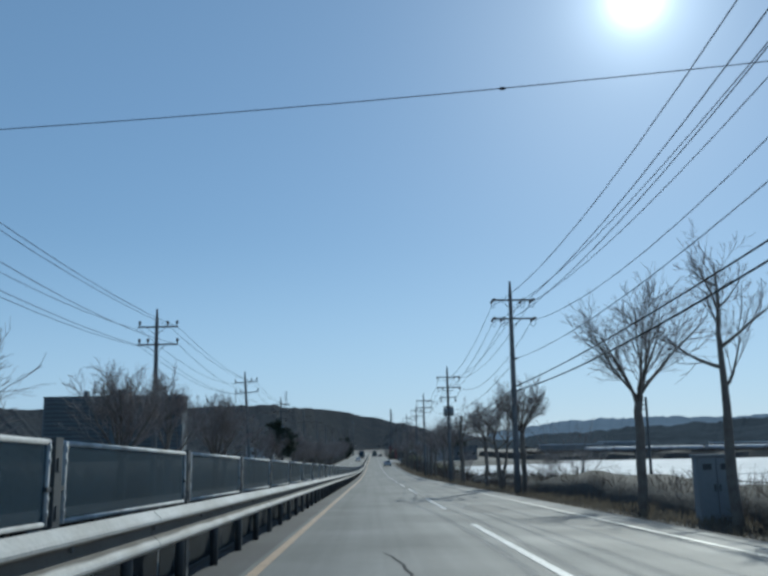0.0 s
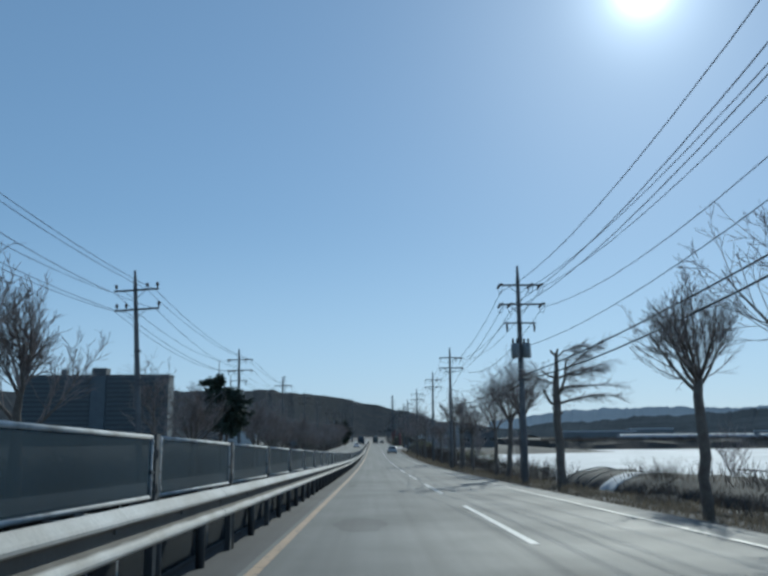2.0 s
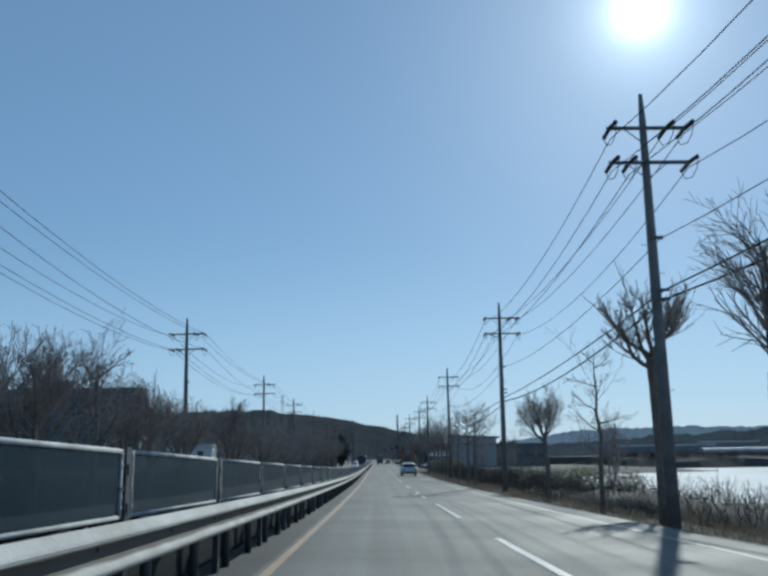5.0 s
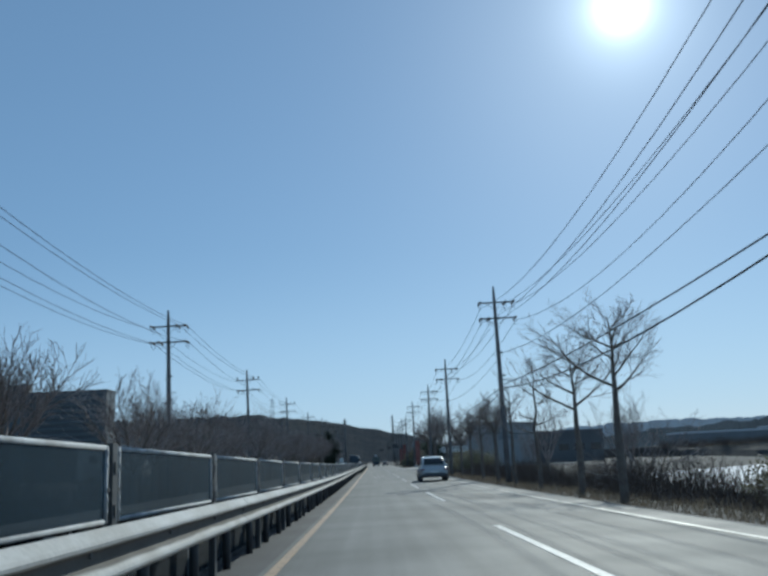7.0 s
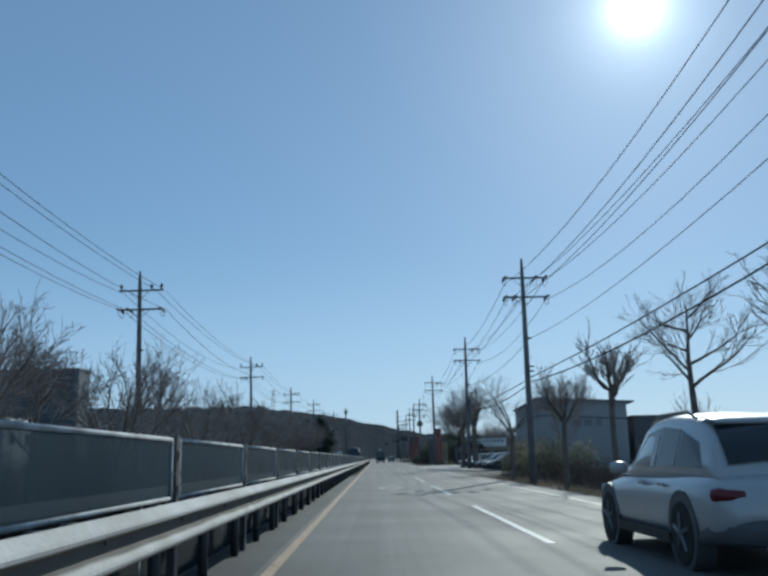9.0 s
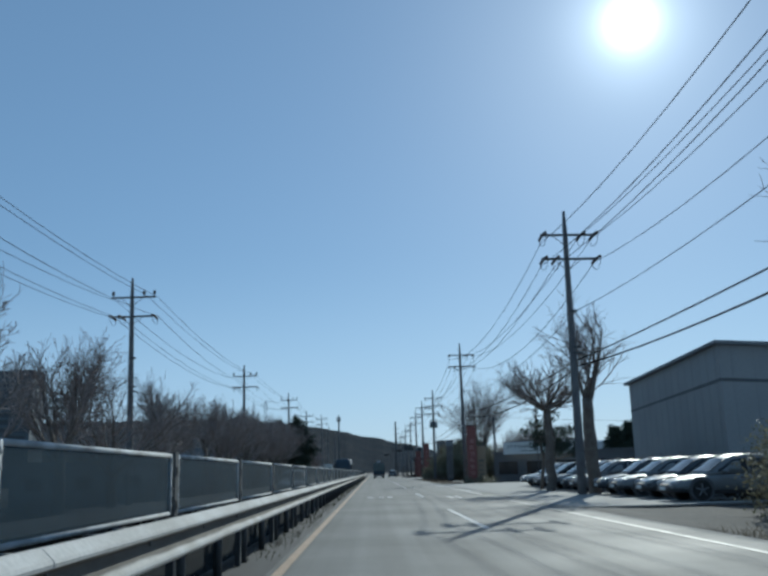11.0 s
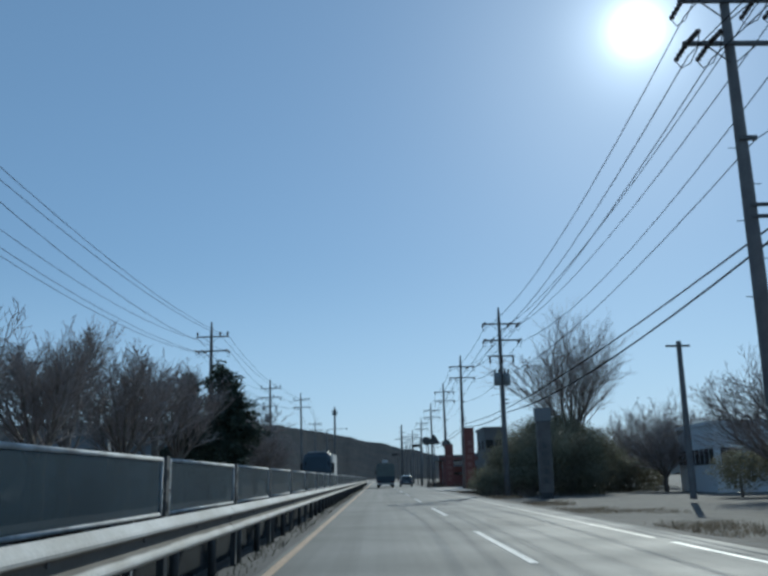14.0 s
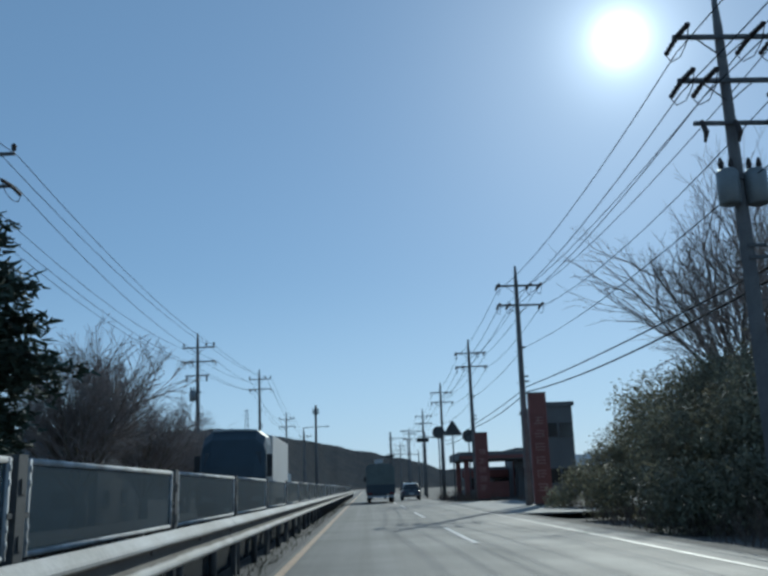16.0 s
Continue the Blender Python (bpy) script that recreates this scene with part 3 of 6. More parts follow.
fpost_s = Shape().box(-0.035, 0.035, -0.065, 0.065, -0.1, 1.41).box(0.035, 0.045, -0.03, 0.03, 0.9, 0.98).box(0.035, 0.045, -0.03, 0.03, 1.2, 1.28)
fpost_me = fpost_s.mesh("fence_post", DARK_STEEL)
clamp_me = Shape().box(-0.025, 0.025, -0.15, 0.15, 1.07, 1.1).mesh("clamp", DARK_STEEL)
fence = thing("median_fence", pose(FENCE_X, 0, -rise(0)), "grey steel fence with dark mesh screens along the median", "fence")
# the panels are not all of one length: how far the posts stand off an even spacing, along the road
SHIFT = [(-40, 0.17), (12, 0.17), (24, 0.05), (48, 0.0), (60, -0.075), (80, 0.02), (105, 0.1), (131, 0.11), (165, 0.0), (189, -0.14), (202, 0.03), (214, 0.14), (227, 0.2), (285, -0.3), (294, -0.17), (306, -0.09), (319, -0.02), (327, 0.0), (340, 0.12), (347, 0.08), (360, 0.22), (377, 0.04), (600, 0.04)]


def post_y(i):
    y = 1.45 + PITCH * i
    for (ya, a_), (yb, b_) in zip(SHIFT[:-1], SHIFT[1:]):
        if ya <= y < yb:
            return y + PITCH * (a_ + (b_ - a_) * (y - ya) / (yb - ya))
    return y


for i in range(-5, 118):
    y, gap = post_y(i), post_y(i + 1) - post_y(i)
    for nm, me, mt in (("panel_frame", frame_me, RAIL_PAINT), ("mesh_screen", screen_me, SCREEN), ("shade_sheet", low_me, UNDER_RAIL_SHADE), ("fence_post", fpost_me, DARK_STEEL), ("clamp", clamp_me, DARK_STEEL)):
        o = part(nm, me, mt, fence)
        o.location = (0, y, rise(y))
        if nm in ("panel_frame", "mesh_screen", "shade_sheet"):
            on_road(o, 0, y, 0, gap)
            o.scale = (1, gap / PITCH, 1)


# ---- overhead line ----
POLE_H = 13.6


def insulator_string(a, b):
    """A dead-end string of sheds from a to b."""
    a, b = Vector(a), Vector(b)
    pts, rad = [], []
    for k in range(9):
        pts.append(a.lerp(b, k / 8)); rad.append(0.075 if k % 2 else 0.035)
    return Shape().tube(pts, rad, 8)


def pin_insulator(x, z):
    s = Shape().tube([(x, 0, z), (x, 0, z + 0.12), (x, 0, z + 0.14), (x, 0, z + 0.24), (x, 0, z + 0.26), (x, 0, z + 0.36)], [0.025, 0.025, 0.09, 0.07, 0.1, 0.05], 10)
    return s


def utility_pole(m, label, strain, box, group, top_pins=False):
    th = thing("utility_pole", m, label, "utility pole", group)
    part("shaft", Shape().tube([(0, 0, -0.2), (0, 0, 4), (0, 0, 9), (0, 0, POLE_H - 0.9), (0, 0, POLE_H)], [0.2, 0.18, 0.145, 0.11, 0.06], 14), POLE_CONCRETE, th, smooth=True)
    for z in (POLE_H - 1.2, POLE_H - 2.35):
        arm = part("crossarm", Shape().box(-1.2, 1.4, -0.16, -0.07, z - 0.05, z + 0.05), ARM_STEEL, th)
        for sx in (-1, 1):
            part("brace", Shape().tube([(0, -0.1, z - 0.55), (sx * 0.62, -0.1, z - 0.04)], 0.018, 6), ARM_STEEL, arm)
        xs_ = (-1.1, 0.7, 1.3) if z > POLE_H - 2 else (-1.1, -0.55, 1.35)
        for x in xs_:
            if strain and not (top_pins and z > POLE_H - 2):
                for sy in (-1, 1):
                    part("insulator", insulator_string((x, -0.11 + sy * 0.06, z), (x, -0.11 + sy * 0.75, z - 0.06)), INSULATOR, arm, smooth=True)
                loop = [(x, -0.86, z - 0.07), (x + 0.03, -0.6, z - 0.38), (x + 0.05, -0.1, z - 0.5), (x + 0.03, 0.4, z - 0.38), (x, 0.64, z - 0.07)]
                part("jumper", Shape().tube(loop, 0.014, 5), WIRE, arm)
            else:
                part("insulator", pin_insulator(x, z + 0.05), INSULATOR, arm, smooth=True)
    part("bracket", Shape().box(-0.12, 0.3, -0.2, -0.1, POLE_H - 4.86, POLE_H - 4.76), ARM_STEEL, th)
    part("bracket", Shape().box(-0.06, 0.36, -0.2, -0.13, POLE_H - 6.5, POLE_H - 6.42).box(-0.06, 0.38, -0.2, -0.13, POLE_H - 6.78, POLE_H - 6.7), ARM_STEEL, th)
    for k in range(7):
        part("step_bolt", Shape().tube([(0.0, 0, 3.2 + k * 0.9), ((0.34 if k % 2 else -0.34), 0, 3.2 + k * 0.9)], 0.011, 5), ARM_STEEL, th)
    if box:
        for sx in ((-0.34, 0.32) if box > 1 else (-0.36,)):
            t = part("transformer", Shape().tube([(sx, -0.2, POLE_H - 5.5), (sx, -0.2, POLE_H - 5.46), (sx, -0.2, POLE_H - 4.72), (sx, -0.2, POLE_H - 4.65)], [0.2, 0.25, 0.25, 0.19], 16), TRANSFORMER, th, "grey cylindrical transformer tank", smooth=True)
            for q in (-0.12, 0.12):
                part("bushing", Shape().tube([(sx + q, -0.2, POLE_H - 4.68), (sx + q, -0.2, POLE_H - 4.5), (sx + q, -0.2, POLE_H - 4.36)], [0.05, 0.07, 0.03], 8), INSULATOR, t)
        part("crossarm", Shape().box(-0.95, 0.95, -0.2, -0.1, POLE_H - 3.5, POLE_H - 3.42), ARM_STEEL, th)
        for x in (-0.8, 0.0, 0.8):
            part("cutout", Shape().tube([(x, -0.25, POLE_H - 3.45), (x, -0.42, POLE_H - 3.8), (x, -0.3, POLE_H - 4.0)], [0.05, 0.07, 0.03], 8), INSULATOR, th)
    return th


R = [(8.7, 13, 12.85), (8.54, 56.06, 12.42), (8.53, 99.5, 12.24), (8.56, 145.78, 12.96), (9.12, 182.68, 13.29), (9.13, 228.6, 13.41), (8.65, 266.03, 12.68), (8.91, 301.72, 12.97), (8.79, 347.85, 13.62),
     (8.68, 387.5, 12.74), (8.73, 416.53, 13.49), (8.86, 439.76, 13.2), (9.0, 470, 13.2), (9.1, 505, 13.3), (9.2, 548, 13.2), (9.3, 600, 13.2), (9.5, 660, 13.2), (9.6, 730, 13.2)]
L = [(-14.1, 17, 11.5), (-13.86, 59.41, 11.65), (-14.14, 99.33, 12.04), (-14.36, 141.95, 12.48), (-14.11, 183.51, 12.56), (-14.36, 229.34, 12.86), (-14.0, 266.83, 12.54), (-13.98, 312.72, 12.81),
     (-13.55, 353.37, 12.67), (-12.96, 396.09, 13.67), (-13.2, 436.92, 13.81), (-12.1, 467.93, 15.1), (-12.9, 510, 13.8), (-13, 555, 13.6), (-13.2, 610, 13.5)]
for k, (x, y, top) in enumerate(R):
    tr = {2: 2, 9: 2}.get(k, 0)
    utility_pole(pose(x, y, top - POLE_H, 0, 0.4 * math.sin(k * 2.1), 1.5 * math.sin(k)), "grey concrete utility pole with two crossarms" + (" and twin transformers" if tr else "") + " on verge", True, tr, "roadside utility poles")
for k, (x, y, top) in enumerate(L):
    tr = {3: 2, 10: 1}.get(k, 0)
    lean = 3.7 if k == 2 else 0.8 - 0.4 * math.sin(k * 1.7)
    utility_pole(pose(x + (0.88 if k == 2 else 0), y, top - POLE_H, 0, -lean, 1.5 * math.cos(k)), "grey concrete utility pole with crossarms" + (" and transformer" if tr else "") + " beyond far carriageway", k > 2, tr, "far side utility poles", k > 5)


def wire(poles, dx, dz, r, slack, label):
    s = Shape()
    pts = []
    for (xa, ya, ta), (xb, yb, tb) in zip(poles[:-1], poles[1:]):
        sag = slack * ((yb - ya) / 44) ** 2
        for k in range(12):
            u = k / 12
            pts.append((xa + (xb - xa) * u + dx, ya + (yb - ya) * u, ta + (tb - ta) * u + dz - 4 * sag * u * (1 - u)))
    pts.append((poles[-1][0] + dx, poles[-1][1], poles[-1][2] + dz))
    s.tube(pts, r, 5)
    return solid("overhead_wire", s, WIRE, label, "power line", "overhead wires", smooth=True)


behind = [(8.7, -32, 12.5)]
behind_l = [(-14.1, -26, 11.5)]
for dx, dz, slack in ((-1.1, -1.55, 1.4), (0.7, -1.28, 1.0), (1.3, -1.36, 1.1), (-1.1, -2.6, 1.3), (-0.55, -2.7, 1.15), (1.35, -2.5, 1.45)):
    wire(behind + R, dx, dz, 0.015, slack, "thin black power conductor strung between the roadside poles")
    wire(behind_l + L, dx, dz + 0.15, 0.014, slack * 0.7, "thin black power conductor strung between the far side poles")
wire(behind + R, 0.28, -4.8, 0.014, 0.9, "thin black neutral wire strung between the roadside poles")
bend = [(R[3][0], R[3][1], R[3][2] + 0.6)] + R[4:13]
for dx, dz, r, more in ((0.3, -6.42, 0.026, 0.0), (0.32, -6.7, 0.03, 0.22)):
    wire(behind + R[:4], dx, dz, r, 0.38 + more, "thick black telecom cable strung between the roadside poles")
    wire(bend, dx, dz - 0.6, r, 0.3 + 1.9 * more, "thick black telecom cable strung between the roadside poles")
cw = Shape()
cw.tube([(-14.1 + 22.8 * u, 17 - 4 * u, 5.76 - 0.2 * u + 0.3 * (2 * u - 1) ** 2) for u in [k / 20 for k in range(21)]], 0.006, 5)
cross = solid("overhead_wire", cw, WIRE, "thin black cable crossing over the road", "power line", "overhead wires")
part("joint", Shape().tube([(1.56, 14.25, 5.664 + rise(14.26)), (1.58, 14.25, 5.664 + rise(14.26)), (1.62, 14.24, 5.664 + rise(14.26)), (1.64, 14.24, 5.664 + rise(14.26))], [0.008, 0.02, 0.02, 0.008], 8), WIRE, cross)
cw = Shape()
cw.tube([(8.79 + 40 * u, 348.3 + 6 * u, 6.1 - 1.0 * u + 0.3 * (2 * u - 1) ** 2) for u in [k / 12 for k in range(13)]], 0.012, 5)
solid("overhead_wire", cw, WIRE, "thin black service cable running to the shops", "power line", "overhead wires")


# ---- bare trees ----
def bare_tree_meshes(seed, height, fork, spread, limbs, dense=4, lean=0.0, flat=0.0):
    rnd = random.Random(seed)
    trunk, crown = Shape(), Shape()
    bend = [Vector((0, 0, -0.5))]
    for k in range(1, 6):
        bend.append(Vector((rnd.uniform(-0.07, 0.07) + lean * k / 5, rnd.uniform(-0.07, 0.07), fork * k / 5)))
    r0 = 0.021 * height
    trunk.tube(bend, [r0 * 1.35, r0 * 1.05, r0, r0 * 0.95, r0 * 0.95, r0 * 1.15], 10)

    def grow(p, d, length, r, level):
        n = (4, 4, 3, 1)[level]
        pts, rad = [p], [r]
        q, dd = p.copy(), d.copy()
        for k in range(n):
            up = 0.16 if flat == 0 else 0.16 * (1 - flat)
            dd = (dd + Vector((rnd.uniform(-0.22, 0.22), rnd.uniform(-0.22, 0.22), up + rnd.uniform(-0.1, 0.1)))).normalized()
            q = q + dd * (length / n)
            pts.append(q.copy()); rad.append(max(0.007, r * (1 - 0.55 * (k + 1) / n)))
        crown.tube(pts, rad, 6 if level == 0 else (4 if level == 1 else 3), cap=level == 0)
        if level >= 3:
            return
        kids = dense + (2, 1, 0)[level]
        for c in range(kids):
            u = 0.3 + 0.7 * (c + rnd.random()) / kids
            i = min(n - 1, int(u * n))
            base = pts[i].lerp(pts[i + 1], u * n - i)
            side = Vector((rnd.uniform(-1, 1), rnd.uniform(-1, 1), rnd.uniform(-0.1, 0.8 - flat))).normalized()
            d2 = (dd * 0.65 + side * 0.75).normalized()
            grow(base, d2, length * rnd.uniform(0.42, 0.68), max(0.0095, rad[i + 1] * 0.55), level + 1)

    top = bend[-1]
    for k in range(limbs):
        a = 2 * math.pi * (k + rnd.uniform(-0.3, 0.3)) / limbs
        out = spread * rnd.uniform(0.7, 1.2)
        d = Vector((math.cos(a) * out, math.sin(a) * out, 1.0 - flat * 0.7)).normalized()
        grow(top - Vector((0, 0, rnd.uniform(0, 0.25) * fork * 0.4)), d, (height - fork) * rnd.uniform(0.48, 0.68), r0 * rnd.uniform(0.3, 0.46), 0)
    return trunk.mesh("trunk", BARK, True), crown.mesh("crown", TWIG)


def pollard_meshes(seed, fork, limbs, reach, shoots, shoot_len, lift=1.0, stout=1.0):
    """A pollarded street tree: stout trunk, short thick limbs that turn up, and a head of thin upright shoots."""
    rnd = random.Random(seed)
    trunk, crown = Shape(), Shape()
    bend = [Vector((0, 0, -0.5))] + [Vector((rnd.uniform(-0.08, 0.08), rnd.uniform(-0.08, 0.08), fork * k / 5)) for k in range(1, 6)]
    trunk.tube(bend, [r_ * stout for r_ in (0.27, 0.2, 0.18, 0.17, 0.17, 0.22)], 10)

    def shoot(p, d, length, r, level):
        q, dd, pts = p.copy(), d.copy(), [p]
        n = 3 if level == 0 else 2
        for k in range(n):
            dd = (dd + Vector((rnd.gauss(0, 0.1), rnd.gauss(0, 0.1), 0.12))).normalized()
            q = q + dd * length / n
            pts.append(q.copy())
        crown.tube(pts, [r * (1 - 0.7 * k / n) for k in range(n + 1)], 3, cap=False)
        if level < 2:
            for c in range(4 if level == 0 else 2):
                b = pts[0].lerp(pts[-1], rnd.uniform(0.25, 0.95))
                d2 = (dd + Vector((rnd.gauss(0, 0.5), rnd.gauss(0, 0.5), rnd.uniform(-0.1, 0.4)))).normalized()
                shoot(b, d2, length * rnd.uniform(0.35, 0.65), max(0.006, r * 0.6), level + 1)

    for k in range(limbs):
        a = 2 * math.pi * (k + rnd.uniform(-0.35, 0.35)) / limbs
        out, rise = reach * rnd.uniform(0.5, 1.1), rnd.uniform(0.7, 1.5) * lift
        base = bend[-1] - Vector((0, 0, rnd.uniform(0, 0.5)))
        mid = base + Vector((math.cos(a) * out * 0.6, math.sin(a) * out * 0.6, rise * 0.35 + rnd.uniform(-0.1, 0.1)))
        tip = base + Vector((math.cos(a) * out, math.sin(a) * out, rise))
        trunk.tube([base, base.lerp(mid, 0.5) + Vector((rnd.gauss(0, 0.07), rnd.gauss(0, 0.07), -0.04)), mid, tip], [r_ * stout for r_ in (0.1, 0.09, 0.075, 0.04)], 7)
        for c in range(shoots):
            u = rnd.uniform(0.25, 1.0)
            p = base.lerp(mid, u * 2) if u < 0.5 else mid.lerp(tip, u * 2 - 1)
            d = Vector((math.cos(a) * 0.55 + rnd.gauss(0, 0.4), math.sin(a) * 0.55 + rnd.gauss(0, 0.4), rnd.uniform(0.25, 1.0))).normalized()
            shoot(p, d, shoot_len * rnd.uniform(0.55, 1.15), 0.024, 0)
    return trunk.mesh("trunk", BARK, True), crown.mesh("crown", TWIG)


def street_tree_meshes(seed, fork, stout, limbs, out, reach, lift, leader=0.0, lean=(0.0, 0.0), second=8, third=5, fourth=3, stems=1, coarse=1.25):
    """A bare street tree. Limbs leave the stem at angles in out (degrees off upright) and bend upwards by lift;
    leader is how far the stem runs on above the fork; the branches divide three times into fine twigs."""
    rnd = random.Random(seed)
    trunk, crown = Shape(), Shape()

    def wander(p, d, length, n, sway, up):
        pts, q, dd = [p.copy()], p.copy(), d.normalized()
        for k in range(n):
            dd = (dd + Vector((rnd.gauss(0, sway), rnd.gauss(0, sway), rnd.gauss(0, sway * 0.6) + up))).normalized()
            q = q + dd * length / n
            pts.append(q.copy())
        return pts

    def along_path(pts, u):
        k = min(len(pts) - 2, int(u * (len(pts) - 1)))
        return pts[k].lerp(pts[k + 1], u * (len(pts) - 1) - k), (pts[k + 1] - pts[k]).normalized()

    def aside(d, angle):
        v = Vector((rnd.gauss(0, 1), rnd.gauss(0, 1), rnd.gauss(0, 0.7)))
        v = (v - d * v.dot(d)).normalized()
        return d * math.cos(angle) + v * math.sin(angle)

    def twigs(pts, r, length, level):
        count = (second, third, fourth)[level]
        for c in range(count):
            u = 0.18 + 0.8 * (c + rnd.random()) / count
            p, d = along_path(pts, u)
            run = length * rnd.uniform(0.4, 0.75) * (1.15 - 0.55 * u)
            r2 = max(0.0055 * coarse, r * (0.5, 0.6, 0.7)[level] * (1.1 - 0.5 * u))
            n = (4, 3, 2)[level]
            q = wander(p, aside(d, math.radians(rnd.uniform(20, 48))), run, n, (0.09, 0.1, 0.1)[level], lift * (0.8, 0.7, 0.6)[level])
            crown.tube(q, [r2 + (max(0.0035 * coarse, r2 * 0.35) - r2) * k / n for k in range(n + 1)], 4 if level == 0 else 3, cap=False)
            if level < 2:
                twigs(q, r2, run, level + 1)

    for st in range(stems):
        tilt = Vector((lean[0] + (0.0 if stems == 1 else (-0.35, 0.3)[st]), lean[1], 0))
        base = Vector((0, 0, -0.5))
        top_z = fork + leader * (1 if st == 0 else 0.8)
        r0 = stout * (1 if st == 0 else 0.7)
        stem = []
        for k in range(9):
            z = -0.5 + (top_z + 0.5) * k / 8
            stem.append(base + tilt * (max(0, z) / max(fork, 1)) + Vector((rnd.gauss(0, 0.035), rnd.gauss(0, 0.035), z + 0.5)))
        end = 0.12 if leader else 0.8
        trunk.tube(stem, [r0 * (1.3 if k == 0 else 1.0) * (1 + (end - 1) * max(0, (k / 8 * (top_z + 0.5) - 0.5 - fork * 0.5) / (top_z - fork * 0.5))) for k in range(9)], 10)
        for k in range(limbs):
            u = (k + rnd.random()) / limbs
            z = fork + (leader * 0.9 * u if leader else rnd.uniform(-0.45, 0.0))
            p, d0 = along_path(stem, (z + 0.5) / (top_z + 0.5) * 0.999)
            a = 2.4 * k + rnd.uniform(-0.35, 0.35)
            th_ = math.radians(rnd.uniform(*out))
            d = Vector((math.cos(a) * math.sin(th_), math.sin(a) * math.sin(th_), math.cos(th_)))
            run = reach * rnd.uniform(0.75, 1.15) * (1.0 - 0.55 * u if leader else 1.0)
            pts = wander(p, d, run, 6, 0.1, lift)
            r = r0 * rnd.uniform(0.32, 0.48) * (1.0 - 0.4 * u if leader else 1.0)
            trunk.tube(pts, [r, r * 0.85, r * 0.7, r * 0.55, r * 0.42, r * 0.3, max(0.008, r * 0.15)], 6, cap=False)
            twigs(pts, r * 0.55 * coarse ** 0.5, run, 0)
        if leader:
            twigs(stem[5:], r0 * 0.22, leader, 0)
    return trunk.mesh("trunk", BARK, True), crown.mesh("crown", TWIG)


def windswept_meshes(seed):
    """A knobbly street tree whose branches all reach out level to one side."""
    rnd = random.Random(seed)
    trunk, crown = Shape(), Shape()
    stem = [Vector(p) for p in ((0.12, 0, -0.5), (0.1, 0, 0.1), (0.04, 0.03, 1.2), (0.06, -0.03, 2.2), (-0.05, 0.02, 3.4), (-0.02, 0, 4.3), (-0.04, 0.03, 5.2), (0.03, 0, 6.1), (0.04, 0, 6.9))]
    trunk.tube(stem, [0.33, 0.27, 0.21, 0.22, 0.19, 0.2, 0.17, 0.11, 0.08], 12)
    for k in range(9):
        z, a = rnd.uniform(1.5, 5.5), rnd.uniform(0, 2 * math.pi)
        o_ = Vector((math.cos(a), math.sin(a), 0))
        trunk.tube([Vector((0, 0, z)) + o_ * 0.12, Vector((0, 0, z + 0.06)) + o_ * 0.27], [0.09, 0.05], 6)
    # cut stubs towards the road and at the top
    for pts, r0 in (([(-0.05, 0, 4.2), (-0.35, -0.1, 4.4), (-0.62, -0.15, 4.9), (-0.62, -0.15, 5.05)], 0.085), ([(-0.05, 0, 5.6), (-0.4, 0.1, 5.75), (-0.75, 0.2, 6.05)], 0.05), ([(0, 0, 6.75), (-0.2, 0, 6.95), (-0.22, 0, 7.05)], 0.06), ([(0.05, 0, 6.8), (0.12, 0.1, 7.1)], 0.06)):
        trunk.tube([Vector(p) for p in pts], [r0, r0 * 0.85, r0 * 0.8, r0 * 1.1][:len(pts)], 8)
    # limbs that reach out to the field side: course and thickness at the root
    limbs = [([(0, 0, 4.3), (0.9, 0.1, 4.55), (1.9, 0.15, 4.72), (3.0, 0.1, 4.6)], 0.075), ([(0.05, 0, 4.75), (0.4, -0.1, 5.1), (1.5, -0.2, 5.25), (2.9, -0.3, 5.2)], 0.07), ([(0.05, 0, 4.8), (0.38, 0.1, 5.5), (0.5, 0.15, 6.5), (1.15, 0.2, 7.0)], 0.08),
             ([(0.4, 0.1, 5.7), (0.9, 0.3, 5.95), (1.6, 0.4, 6.1), (2.5, 0.5, 6.4)], 0.06), ([(0.45, 0.1, 6.0), (0.9, 0, 6.3), (1.5, -0.2, 6.8), (2.2, -0.3, 7.4)], 0.055), ([(0.02, 0, 6.6), (0.4, 0.1, 6.95), (0.9, 0.2, 7.1), (1.5, 0.2, 7.2)], 0.045),
             ([(0, 0, 5.3), (-0.5, 0.3, 5.5), (-1.1, 0.4, 5.7), (-1.6, 0.4, 6.1)], 0.035), ([(0, 0, 5.6), (0.5, -0.4, 5.75), (1.2, -0.6, 5.75), (2.2, -0.7, 5.9)], 0.05)]
    for pts, r0 in limbs:
        pts = [Vector(p) + Vector((rnd.gauss(0, 0.03), rnd.gauss(0, 0.05), rnd.gauss(0, 0.03))) for p in pts]
        trunk.tube(pts, [r0, r0 * 0.8, r0 * 0.55, r0 * 0.2], 7)
        way = 1 if pts[-1].x > 0 else -1
        for c in range(46):
            j = rnd.choice((0, 1, 1, 2, 2))
            b = pts[j].lerp(pts[j + 1], rnd.random())
            w = Vector((way * (0.9 + rnd.gauss(0, 0.3)), rnd.gauss(0, 0.4), rnd.gauss(0.0, 0.3))).normalized()
            e = b + w * rnd.uniform(0.3, 1.0)
            crown.tube([b, b.lerp(e, 0.5) + Vector((0, 0, rnd.uniform(-0.04, 0.1))), e - Vector((0, 0, 0.1))], [0.014, 0.01, 0.004], 3, cap=False)
